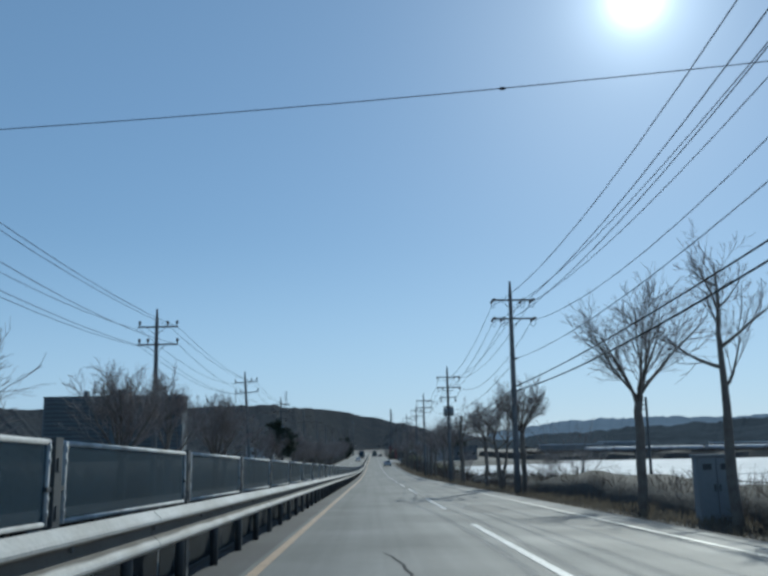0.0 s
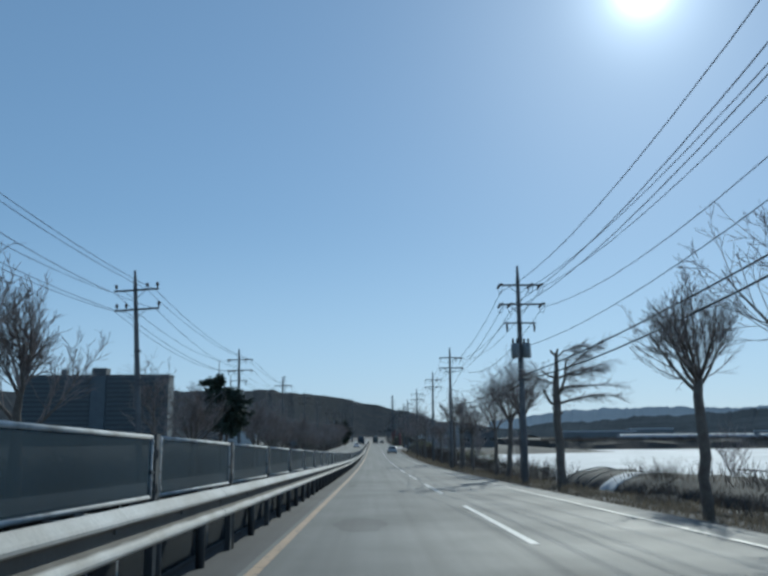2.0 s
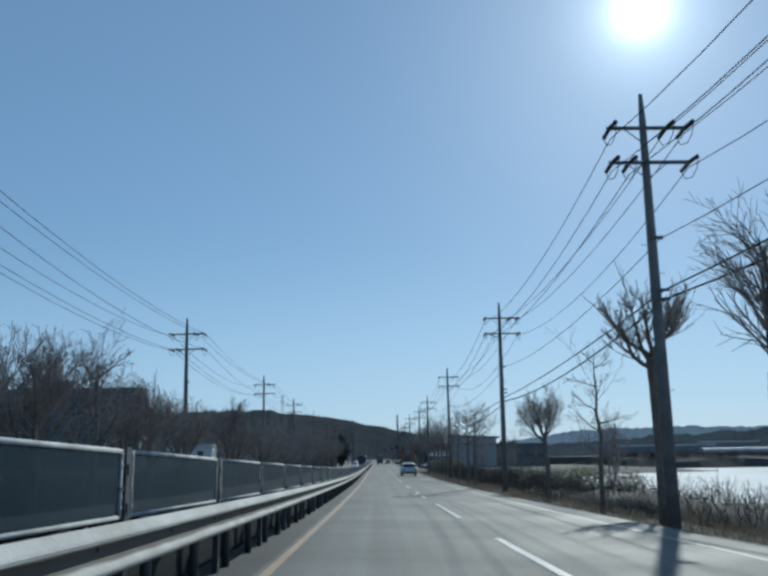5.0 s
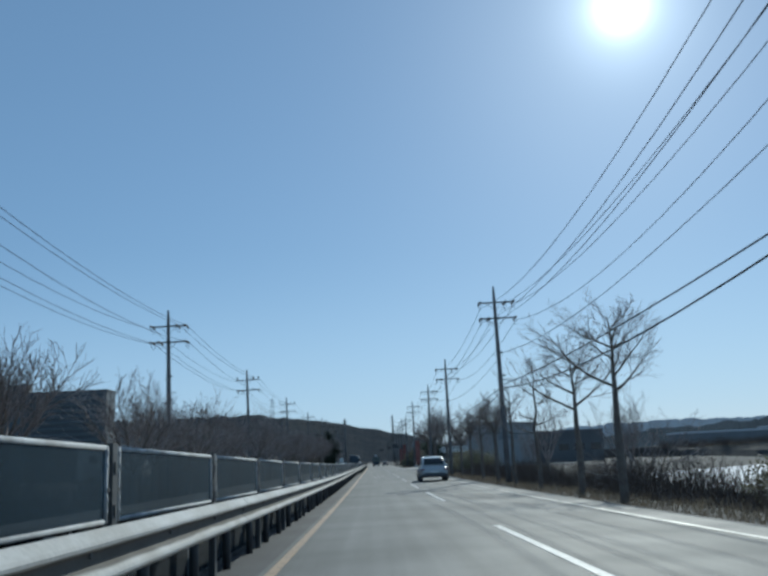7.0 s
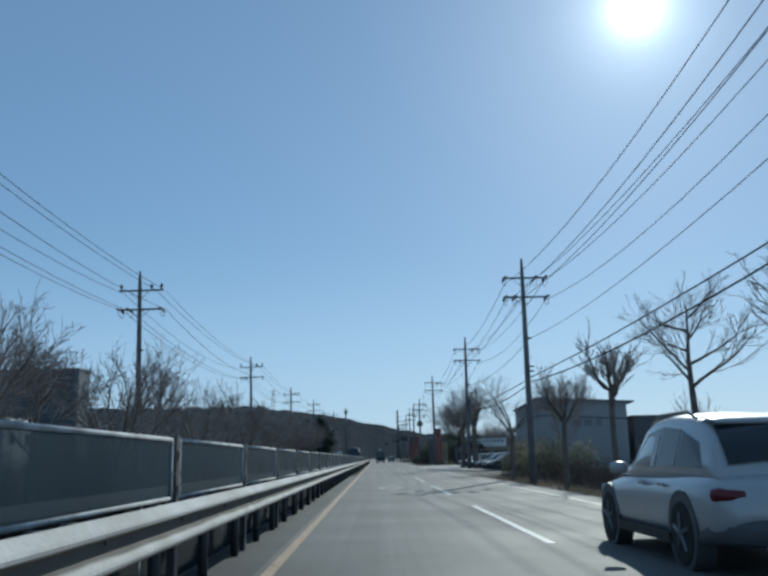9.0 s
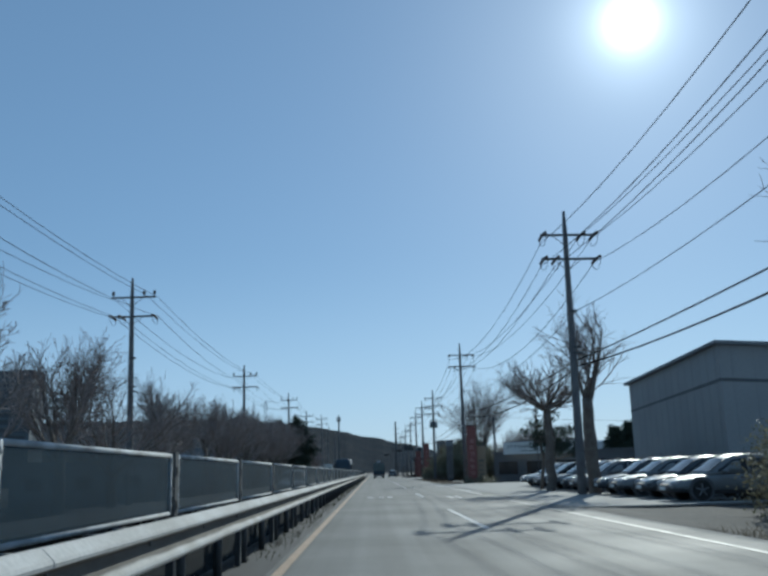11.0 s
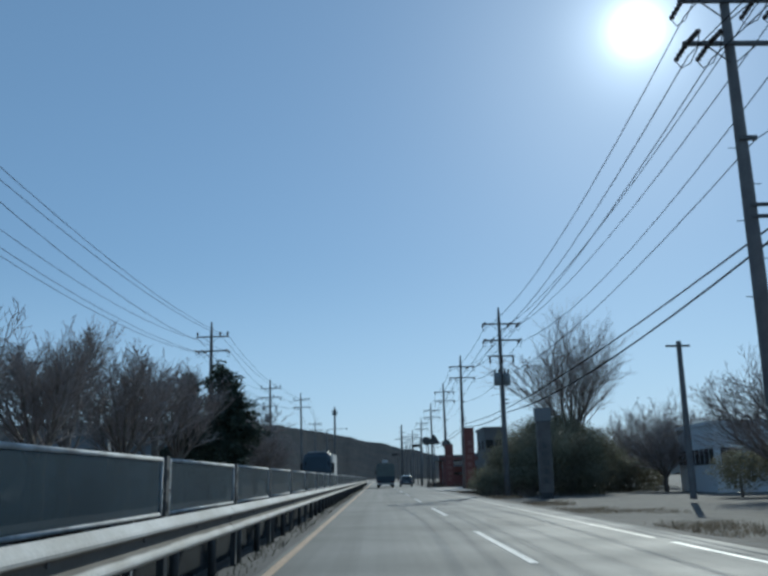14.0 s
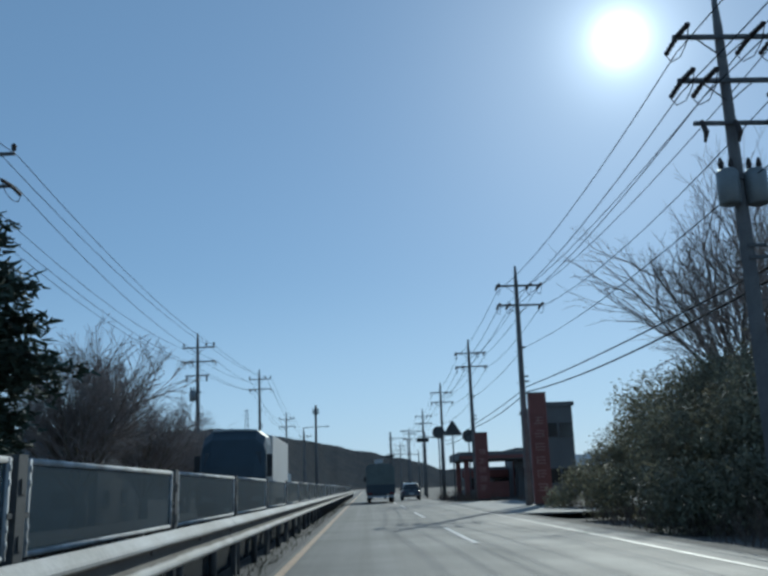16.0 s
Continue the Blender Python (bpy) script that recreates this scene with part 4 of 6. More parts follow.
            for q in range(3):
                f = b.lerp(e, rnd.uniform(0.3, 0.9))
                crown.tube([f, f + (w + Vector((rnd.gauss(0, 0.4), rnd.gauss(0, 0.4), rnd.gauss(-0.1, 0.35)))).normalized() * rnd.uniform(0.2, 0.5)], [0.008, 0.004], 3, cap=False)
    return trunk.mesh("trunk", BARK, True), crown.mesh("crown", TWIG)


def tree_from(name, meshes, m, label, group, category="tree"):
    th = thing(name, m, label, category, group)
    part("trunk", meshes[0], BARK, th)
    part("crown", meshes[1], TWIG, th)
    return th


VASE, DENSE, CANDLE, WIDE, THIN, KNOB, TWIN, LAYER, TALL, FLAT = range(10)
street = [street_tree_meshes(11, 3.8, 0.15, 9, (14, 48), 3.3, 0.05, second=9, third=5),
          street_tree_meshes(12, 4.0, 0.16, 10, (30, 72), 2.3, 0.14, second=11, third=6),
          street_tree_meshes(13, 4.3, 0.16, 7, (58, 78), 2.6, 0.13, leader=3.9, second=6, third=4),
          street_tree_meshes(14, 3.9, 0.17, 7, (38, 74), 3.5, 0.07, second=9, third=5),
          street_tree_meshes(15, 2.6, 0.1, 9, (55, 80), 1.8, 0.06, leader=4.2, second=5, third=3),
          pollard_meshes(16, 4.7, 8, 1.05, 13, 0.85, 1.1, 0.7),
          street_tree_meshes(17, 2.8, 0.17, 6, (22, 70), 2.9, 0.12, leader=2.0, second=8, third=4, stems=2),
          street_tree_meshes(18, 4.2, 0.17, 9, (58, 82), 3.2, 0.08, leader=3.2, second=8, third=4),
          street_tree_meshes(19, 4.0, 0.27, 6, (8, 30), 3.2, 0.05, second=9, third=5),
          street_tree_meshes(20, 4.3, 0.25, 11, (46, 86), 2.2, 0.1, second=11, third=6)]
flat_tree = windswept_meshes(21)
slim = [bare_tree_meshes(31, 7.5, 2.2, 0.5, 6, 3), bare_tree_meshes(32, 6.5, 1.6, 0.7, 6, 4)]
big_tree = street_tree_meshes(44, 3.6, 0.34, 13, (5, 48), 7.6, 0.07, second=11, third=6, coarse=1.7)
round_tree = street_tree_meshes(46, 1.6, 0.24, 15, (6, 66), 4.6, 0.06, second=10, third=6, coarse=2.0)

# distance along the road, kind of tree, size, turn
rows_r = [(26.7, CANDLE, 0.87, 40), (34.2, VASE, 1.12, 10), (57.4, DENSE, 1.05, 200), (66.5, TWIN, 1.08, 0), (74.5, DENSE, 1.0, 60), (104.3, VASE, 1.1, 120), (109.0, DENSE, 1.1, 200),
          (115.3, VASE, 0.98, 250), (131.6, DENSE, 0.95, 330), (139.7, TALL, 1.0, 70), (148.6, KNOB, 1.2, 15), (155.7, THIN, 1.0, 80), (167.2, DENSE, 0.9, 100),
          (201.0, LAYER, 0.96, 30), (207.8, LAYER, 0.9, 160), (217.2, THIN, 1.1, 220), (225.4, CANDLE, 0.8, 130), (233.3, DENSE, 0.97, 45), (241.8, LAYER, 0.84, 300), (251.0, KNOB, 0.95, 100),
          (259.8, DENSE, 0.9, 10), (275.6, WIDE, 0.95, 30), (302.6, TALL, 1.08, 150), (308.9, FLAT, 1.05, 240)]
KINDS = ["with a fan of upright twigs", "with a dense round head", "with a leading stem and curved limbs", "with wide spreading limbs", "of slender growth", "pollarded to a knobbly head", "with two stems", "with level layered limbs", "with a thick stem and steep limbs", "with a flat broad head"]
rnd = random.Random(5)
for y, k, s, turn in rows_r:
    tree_from("street_tree", street[k], pose((9.5 if y == 302.6 else 9.05) + rnd.uniform(0, 0.2), y, ground_z(9, y) - 0.05, 0, -4 if y == 109.0 else 0, turn) @ Matrix.Scale(s, 4),
              "bare street tree " + KINDS[k] + " on verge", "street trees")
tree_from("street_tree", flat_tree, pose(9.15, 93.2, -0.6, 0, 0, -12), "bare street tree with flat sideways branches on the verge", "street trees")
for x, y, k, s in ((19, 96, 0, 0.55), (15, 140, 0, 0.7), (15, 176, 1, 0.9), (15.5, 222, 1, 0.9), (13.5, 236, 0, 0.9), (17, 262, 1, 0.8), (15, 286, 0, 0.9)):
    tree_from("young_tree", slim[k], pose(x, y, ground_z(x, y), 0, 0, rnd.uniform(0, 360)) @ Matrix.Scale(s, 4), "slim bare young tree in the field edge", "field edge trees")

fan_shrub = street_tree_meshes(58, 0.5, 0.12, 14, (22, 74), 3.9, 0.02, second=6, third=3)
for x, y, turn, k in ((14.5, 214.6, 25, 1.0), (13.4, 61.0, 80, 1.05)):
    tree_from("bare_shrub", fan_shrub, pose(x, y, ground_z(x, y), 0, 0, turn) @ Matrix.Scale(k, 4), "bare many-stemmed shrub fanning out at the field edge", "field edge trees", "shrub")
left_bank = [street_tree_meshes(51, 1.3, 0.21, 10, (8, 46), 4.9, 0.05, second=10, third=5, coarse=1.9),
             street_tree_meshes(52, 1.7, 0.21, 12, (40, 66), 3.1, 0.11, leader=5.2, second=8, third=4, coarse=1.9),
             street_tree_meshes(53, 1.0, 0.2, 9, (14, 56), 4.5, 0.1, second=11, third=5, coarse=1.9),
             street_tree_meshes(54, 2.0, 0.23, 9, (24, 60), 4.2, 0.05, second=9, third=5, coarse=1.9),
             street_tree_meshes(55, 2.3, 0.23, 9, (16, 52), 3.7, 0.12, second=11, third=6, coarse=1.8),
             street_tree_meshes(56, 2.0, 0.25, 8, (24, 60), 3.8, 0.13, leader=3.0, second=10, third=6, coarse=1.8)]
upright_tree = street_tree_meshes(57, 1.5, 0.27, 18, (4, 46), 4.6, 0.05, second=12, third=7, coarse=1.8)
# distance along the road, kind, size
left_rows = [(28.6, 2, 0.85), (48.3, 4, 1.05), (56, 5, 1.05), (72, 4, 1.12), (82, 5, 1.1), (100.5, 1, 0.85), (109.5, 4, 0.95), (138, 5, 0.92), (145, 5, 1.05), (151, 4, 1.0), (158, 1, 0.95), (165, 4, 0.95),
             (171, 5, 0.98), (178, 4, 0.98), (190, 5, 1.02), (197, 4, 1.0), (213, 3, 1.0), (221, 4, 0.95), (229, 3, 0.95), (236.8, 1, 0.9), (243, 3, 0.98), (250, 5, 0.95), (257, 3, 1.0), (264, 1, 0.95), (279, 3, 1.08), (290, 1, 0.98),
             (297, 4, 1.05), (304, 3, 1.0), (312.3, 5, 1.0), (318, 4, 0.98), (326, 5, 1.0), (332.4, 4, 1.0), (341, 5, 1.15), (348, 4, 1.16), (354, 5, 1.18), (360, 4, 1.05), (365, 5, 1.15), (371, 4, 1.2), (377, 5, 1.25), (383, 4, 1.3), (407, 2, 1.2), (417, 0, 0.98), (426, 2, 0.85), (434, 3, 0.85)]
for i, (y, k, s) in enumerate(left_rows):
    tree_from("bare_tree", upright_tree if 400 < y < 430 else left_bank[k], pose(-12.6 + rnd.uniform(-0.8, 0.5), y + rnd.uniform(-0.3, 0.3), ground_z(-13, y), 0, 0, rnd.uniform(0, 360)) @ Matrix.Scale(s, 4),
              "bare tree with dark limbs and pale twigs beyond far carriageway", "far side trees")
for i, y in enumerate((353, 368, 381)):
    tree_from("bare_tree", left_bank[4 + i % 2], pose(-15.8 + rnd.uniform(-0.8, 0.8), y, ground_z(-15, y), 0, 0, rnd.uniform(0, 360)) @ Matrix.Scale(rnd.uniform(1.1, 1.25), 4),
              "bare tree with dark limbs and pale twigs beyond far carriageway", "far side trees")


# ---- conifers and evergreen scrub ----
def conifer(m, seed, height, width, label, tops=1, taper=0.65, low=0.16, loose=0.2):
    rnd = random.Random(seed)
    th = thing("conifer", m, label, "tree", "conifers")
    trunk, leaf = Shape(), Shape()
    for tp in range(tops):
        ox = (tp - (tops - 1) / 2) * width * 0.55
        h = height * (1 - 0.12 * tp)
        trunk.tube([(0, 0, -0.4), (ox * 0.4, 0, h * 0.3), (ox, 0, h * 0.6), (ox, 0, h * 0.97)], [0.2, 0.16, 0.1, 0.02], 8)
        for b in range(int((110 if low > 0.3 else 150) / tops)):
            u = low + (0.98 - low) * (b + rnd.random()) / int(150 / tops)
            z = h * u
            a = rnd.uniform(0, 2 * math.pi)
            reach = width * min(1.0, (1.04 - u) / taper) * (0.66 + 0.34 * math.sin(9 * u + tp * 2 + 2 * a)) * rnd.uniform(0.5, 1.2) + 0.25
            d = Vector((math.cos(a), math.sin(a), 0))
            base = Vector((ox * min(1, u / 0.6), 0, z))
            tip = base + d * reach + Vector((0, 0, rnd.uniform(-0.18, 0.22) * reach))
            trunk.tube([base, base.lerp(tip, 0.5) + Vector((0, 0, 0.08 * reach)), tip], [0.035, 0.02, 0.008], 3)
            for c in range(int(30 * reach) + 14):
                v = rnd.uniform(0.2, 1.05)
                q = base.lerp(tip, v) + Vector((rnd.gauss(0, loose), rnd.gauss(0, loose), rnd.gauss(-0.04, loose)))
                for e in range(3):
                    w = Vector((rnd.uniform(-1, 1), rnd.uniform(-1, 1), rnd.uniform(-0.6, 0.5))).normalized() + d * 0.5
                    w = w.normalized() * rnd.uniform(0.18, 0.4)
                    n_ = w.cross(Vector((rnd.uniform(-1, 1), rnd.uniform(-1, 1), rnd.uniform(-1, 1)))).normalized() * rnd.uniform(0.04, 0.075)
                    leaf.quad(q - n_, q + n_, q + w + n_ * 0.3, q + w - n_ * 0.3)
    part("trunk", trunk, BARK, th, smooth=True)
    part("crown", leaf, NEEDLE, th)
    return th


conifer(pose(-12.2, 119.5, -0.5, 0, 0, 20), 3, 9.6, 1.75, "dark green spreading conifer with two tops beyond the far carriageway", 2, 0.4, 0.42, 0.12)
conifer(pose(-11.1, 391.8, -0.5), 7, 10.2, 2.0, "tall dark green cedar beyond the far carriageway", 2, 0.32)
conifer(pose(-14.4, 394.5, -0.5, 0, 0, 60), 9, 9.8, 2.0, "tall dark green cedar beyond the far carriageway", 1, 0.6)


for x, y, h in ((29.2, 367.5, 6.2), (31.4, 369, 6.9), (33.8, 367, 6.4), (36.4, 369, 7.2), (39.0, 368, 6.7)):
    conifer(pose(x, y, -0.4, 0, 0, 40 * x), int(x * 10), h, 1.9, "dark green pine behind the farm shop", 1, 0.7, 0.3)


def cloud_pine(m, pads, label):
    """A pruned pine: a crooked stem with bare limbs, each ending in a flat pad of needles."""
    rnd = random.Random(15)
    th = thing("pine", m, label, "tree")
    trunk, leaf = Shape(), Shape()
    stem = [Vector(p) for p in ((0, 0, -0.3), (0.12, 0, 0.9), (0.3, 0.1, 1.9), (0.12, 0, 2.9), (0.02, 0, 3.8), (-0.04, 0, 4.85))]
    trunk.tube(stem, [0.13, 0.11, 0.09, 0.075, 0.05, 0.02], 8)
    for x, y, z, r, h in pads:
        c = Vector((x, y, z))
        root = min(stem[1:5], key=lambda q: abs(q.z - z + 0.35))
        trunk.tube([root, root.lerp(c, 0.5) + Vector((0, 0, -0.12)), c - Vector((0, 0, 0.05))], [0.045, 0.035, 0.018], 6)
        for k in range(int(430 * r * max(r, h))):
            a_, q = rnd.uniform(0, 2 * math.pi), math.sqrt(rnd.random())
            lobes = 0.75 + 0.3 * math.sin(3 * a_ + x * 5) + 0.15 * math.sin(7 * a_)
            base = c + Vector((r * q * lobes * math.cos(a_), r * q * lobes * math.sin(a_), rnd.uniform(-0.6, 1) * h * (1 - 0.55 * q) + 0.12 * math.sin(4 * a_ + y * 7)))
            up = Vector((0.5 * math.cos(a_), 0.5 * math.sin(a_), rnd.uniform(0.3, 1.0))).normalized()
            for e in range(4):
                w = (up + Vector((rnd.gauss(0, 0.45), rnd.gauss(0, 0.45), rnd.gauss(0, 0.3)))).normalized() * rnd.uniform(0.1, 0.19)
                n_ = w.cross(Vector((rnd.uniform(-1, 1), rnd.uniform(-1, 1), 0.3))).normalized() * 0.016
                leaf.quad(base - n_, base + n_, base + w + n_ * 0.3, base + w - n_ * 0.3)
    part("trunk", trunk, BARK, th, smooth=True)
    part("crown", leaf, NEEDLE, th)


cloud_pine(pose(9.25, 312.9, -0.3), [(-0.04, 0, 4.5, 0.16, 0.5), (-0.12, 0.1, 3.9, 0.42, 0.3), (0.35, 0, 3.95, 0.3, 0.25), (0.75, 0, 4.1, 0.34, 0.3), (1.15, 0.3, 4.4, 0.26, 0.25), (-0.66, 0, 3.4, 0.42, 0.3), (0.3, -0.2, 3.3, 0.8, 0.45), (1.2, 0.3, 3.35, 0.75, 0.5),
                                   (1.9, 0.4, 3.5, 0.5, 0.4), (0.2, 0.4, 2.8, 0.75, 0.5), (1.5, 0, 2.7, 0.9, 0.55), (0.9, -0.4, 2.4, 0.8, 0.5), (2.2, 0.2, 2.3, 0.7, 0.5)], "dark cloud-pruned pine with uneven needle pads beside parked cars")


def evergreen_bush(m, seed, blobs, label, leaves=2400):
    """Clumps of small leaves round crooked stems."""
    rnd = random.Random(seed)
    th = thing("evergreen_bush", m, label, "bush", "evergreen bushes")
    stem, leaf = Shape(), Shape()
    for bx, by, bz, rr in blobs:
        stem.tube([(bx * 0.6, by * 0.6, -0.3), (bx * 0.8, by * 0.8, bz * 0.5), (bx, by, bz)], [0.09, 0.06, 0.02], 5)
        for c in range(int(leaves * rr * rr / 2)):
            d = Vector((rnd.gauss(0, 1), rnd.gauss(0, 1), rnd.gauss(0, 1))).normalized()
            f = rnd.uniform(0.45, 1.08) * (0.85 + 0.35 * noise.noise(d * 2.5 + Vector((bx, by, bz))))
            q = Vector((bx, by, bz)) + Vector((d.x, d.y, d.z * 0.85)) * rr * f
            if q.z < 0.05:
                continue
            w = Vector((rnd.uniform(-1, 1), rnd.uniform(-1, 1), rnd.uniform(-1, 1))).normalized()
            n_ = w.cross(d + Vector((0.01, 0.02, 0.03))).normalized()
            a, b_ = rnd.uniform(0.05, 0.1), rnd.uniform(0.025, 0.05)
            leaf.quad(q - w * a, q + n_ * b_, q + w * a, q - n_ * b_)
    part("stem", stem, BARK, th)
    part("foliage", leaf, LEAF, th)
    return th


evergreen_bush(pose(10.8, 392, -0.3), 2, [(-2.6, 0, 0.9, 1.5), (-1.2, -1, 1.0, 1.6), (0.5, -1, 1.1, 1.7), (2.4, -1.4, 1.1, 1.8), (4.4, -1, 1.2, 1.8), (0.5, 1, 2.6, 2.3), (2.6, -0.5, 2.9, 2.3), (4.8, 1, 3.2, 2.5), (-1.0, 3, 2.4, 2.1), (2.4, 4, 4.0, 2.4)], "dull olive evergreen thicket on the verge")
evergreen_bush(pose(11.4, 402, -0.3), 4, [(-2.2, 0, 1.1, 1.6), (-0.4, -1, 1.3, 1.7), (1.6, -1.5, 1.3, 1.8), (3.8, -1.5, 1.3, 1.9), (0.8, 1.4, 3.0, 2.3), (2.6, 0, 4.4, 2.5), (5.0, 1, 3.6, 2.3), (1.2, 4, 4.2, 2.3), (3.4, 4, 5.2, 2.3), (4.9, 3, 5.4, 2.2), (6.6, 3, 4.2, 2.2)], "tall dull olive evergreen thicket on the verge")
evergreen_bush(pose(10.2, 410.5, -0.3), 5, [(-1.1, 0, 0.6, 1.0), (0.2, 0, 1.5, 1.4), (1.6, 0.5, 2.2, 1.7), (2.9, 1, 2.9, 2.0), (0.9, -0.8, 0.7, 1.2)], "dull olive evergreen shrubs round the foot of the red sign")
evergreen_bush(pose(17.0, 399, -0.3), 6, [(-0.6, -1, 1.0, 1.8), (1.2, -1.2, 0.9, 1.6), (2.8, -0.8, 0.7, 1.4), (0, 0, 2.6, 2.1), (1.8, 1, 1.9, 1.8), (3.4, 0, 1.6, 1.6), (5.0, 0.5, 1.0, 1.5), (0.4, 1.6, 3.6, 2.0), (2.4, 2, 2.8, 1.9)], "dull olive evergreen thicket behind the verge")
evergreen_bush(pose(14.0, 184, -1.3), 12, [(0, 0, 1.0, 1.5), (2.2, 0.5, 1.4, 1.8), (4.4, 0, 1.2, 1.6), (1.2, 2, 1.5, 1.6)], "rounded dull evergreen bushes at the field edge", 1200)
evergreen_bush(pose(13.4, 196, -1.3), 14, [(0, 0, 0.9, 1.4), (1.8, 1, 1.3, 1.6), (0.6, 3, 1.2, 1.6)], "rounded dull evergreen bushes at the field edge", 1200)
evergreen_bush(pose(11.6, 281, -0.9), 16, [(0, 0, 1.5, 1.7), (1.5, 2, 2.2, 1.9), (3.4, 0, 1.8, 1.8), (0.2, 4, 2.0, 1.8)], "tall dull evergreen bushes beside the shop", 1300)
evergreen_bush(pose(10.9, 286.6, -0.8), 18, [(0, 0, 1.3, 1.5), (1.2, 2, 2.0, 1.8), (2.6, 0, 1.6, 1.7)], "tall dull evergreen bushes beside the shop", 1300)
evergreen_bush(pose(20.5, 378, -0.3), 8, [(0, 0, 1.6, 1.8), (2.8, 1, 1.9, 1.9), (5.2, 0, 1.8, 1.9)], "low dull olive evergreen thicket behind the forecourt")
for x, y, s in ((26, 398, 0.95), (24, 372, 0.9)):
    tree_from("bare_tree", round_tree, pose(x, y, ground_z(x, y), 0, 0, rnd.uniform(0, 360)) @ Matrix.Scale(s, 4), "large bare tree rising over the evergreen thicket", "thicket trees")


tree_from("bare_tree", big_tree, pose(18.2, 408, -0.3, 0, 0, 35) @ Matrix.Scale(1.15, 4), "large bare tree rising over the evergreen thicket", "thicket trees")


for x, y, k in ((20.6, 372, 1.05), (24.2, 413, 1.0), (28.4, 416, 1.25), (22.6, 397, 0.8)):
    tree_from("bare_tree", round_tree, pose(x, y, ground_z(x, y), 0, 0, 70 * y) @ Matrix.Scale(k, 4), "round-headed bare tree with fine twigs beside the thicket", "thicket trees")


# ---- brush, grass ----
def brush_mesh(seed, length, depth, height, stems, mat, thin=0.011):
    rnd = random.Random(seed)
    s = Shape()
    for k in range(stems):
        p = Vector((rnd.uniform(0, depth), rnd.uniform(0, length), -0.1))
        h = height * rnd.uniform(0.35, 1.0) * (0.75 + 0.5 * noise.noise((p.x * 0.4, p.y * 0.35, seed)))
        d = Vector((rnd.gauss(0, 0.42), rnd.gauss(0, 0.42), 1)).normalized()
        mid = p + d * h * 0.55
        tip = mid + (d + Vector((rnd.gauss(0, 0.3), rnd.gauss(0, 0.3), 0))).normalized() * h * 0.45
        if height < 0.6:
            w_ = Vector((rnd.gauss(0, 1), rnd.gauss(0, 1), 0)).normalized() * thin
            s.quad(p - w_, p + w_, mid + w_ * 0.8, mid - w_ * 0.8)
            s.quad(mid - w_ * 0.8, mid + w_ * 0.8, tip + w_ * 0.1, tip - w_ * 0.1)
            continue
        s.tube([p, mid, tip], [thin, thin * 0.8, thin * 0.3], 3, cap=False)
        if height > 0.6:
            for c in range(4 if height > 2 else 3):
                b = p.lerp(mid, rnd.uniform(0.4, 1)) if rnd.random() < 0.5 else mid.lerp(tip, rnd.random())
                e = b + Vector((rnd.gauss(0, 0.35), rnd.gauss(0, 0.35), rnd.uniform(0.1, 0.6))) * h * 0.25
                s.tube([b, e], [thin * 0.6, thin * 0.25], 3, cap=False)
    return s.mesh("brush", mat)


tall_brush = [brush_mesh(51 + k, 10, 4.5, 4.6, 420, BRUSH, 0.026) for k in range(3)]
low_brush = [brush_mesh(61 + k, 8, 2.8, 1.5, 230, BRUSH, 0.011) for k in range(3)]
grass = [brush_mesh(71 + k, 8, 3.4, 0.5, 950, DRY_GRASS, 0.012) for k in range(2)]
for i in range(44):
    y = 20 + i * 9.4
    if 296 < y < 322 or 386 < y < 440:
        continue
    o = new("tall_brush", tall_brush[i % 3]); o.matrix_basis = lifted(pose(-18.6 + rnd.uniform(-0.5, 0.5), y, -0.6, 0, 0, 0)) @ Matrix.Scale((0.62 if y < 290 else 0.42) + 0.3 * rnd.random(), 4)
    tagged(o, "dense bare brown brushwood beyond the far carriageway", "brush", kind="stuff")
    o = new("tall_brush", tall_brush[(i + 1) % 3]); o.matrix_basis = lifted(pose(-15.2 + rnd.uniform(-0.4, 0.4), y + 4, -0.7, 0, 0, 0)) @ Matrix.Scale(0.4 + 0.16 * rnd.random(), 4)
    tagged(o, "low bare brown undergrowth beyond the far carriageway", "brush", kind="stuff")
for i in range(20):
    o = new("tall_brush", tall_brush[i % 3]); o.matrix_basis = lifted(pose(12.6 + 0.8 * math.sin(i * 1.3), 188 + i * 5.6, -1.1, 0, 0, 7 * math.sin(i))) @ Matrix.Scale(0.5 + 0.22 * rnd.random(), 4)
    tagged(o, "dense bare brown hedge along the right verge", "hedge", kind="stuff")
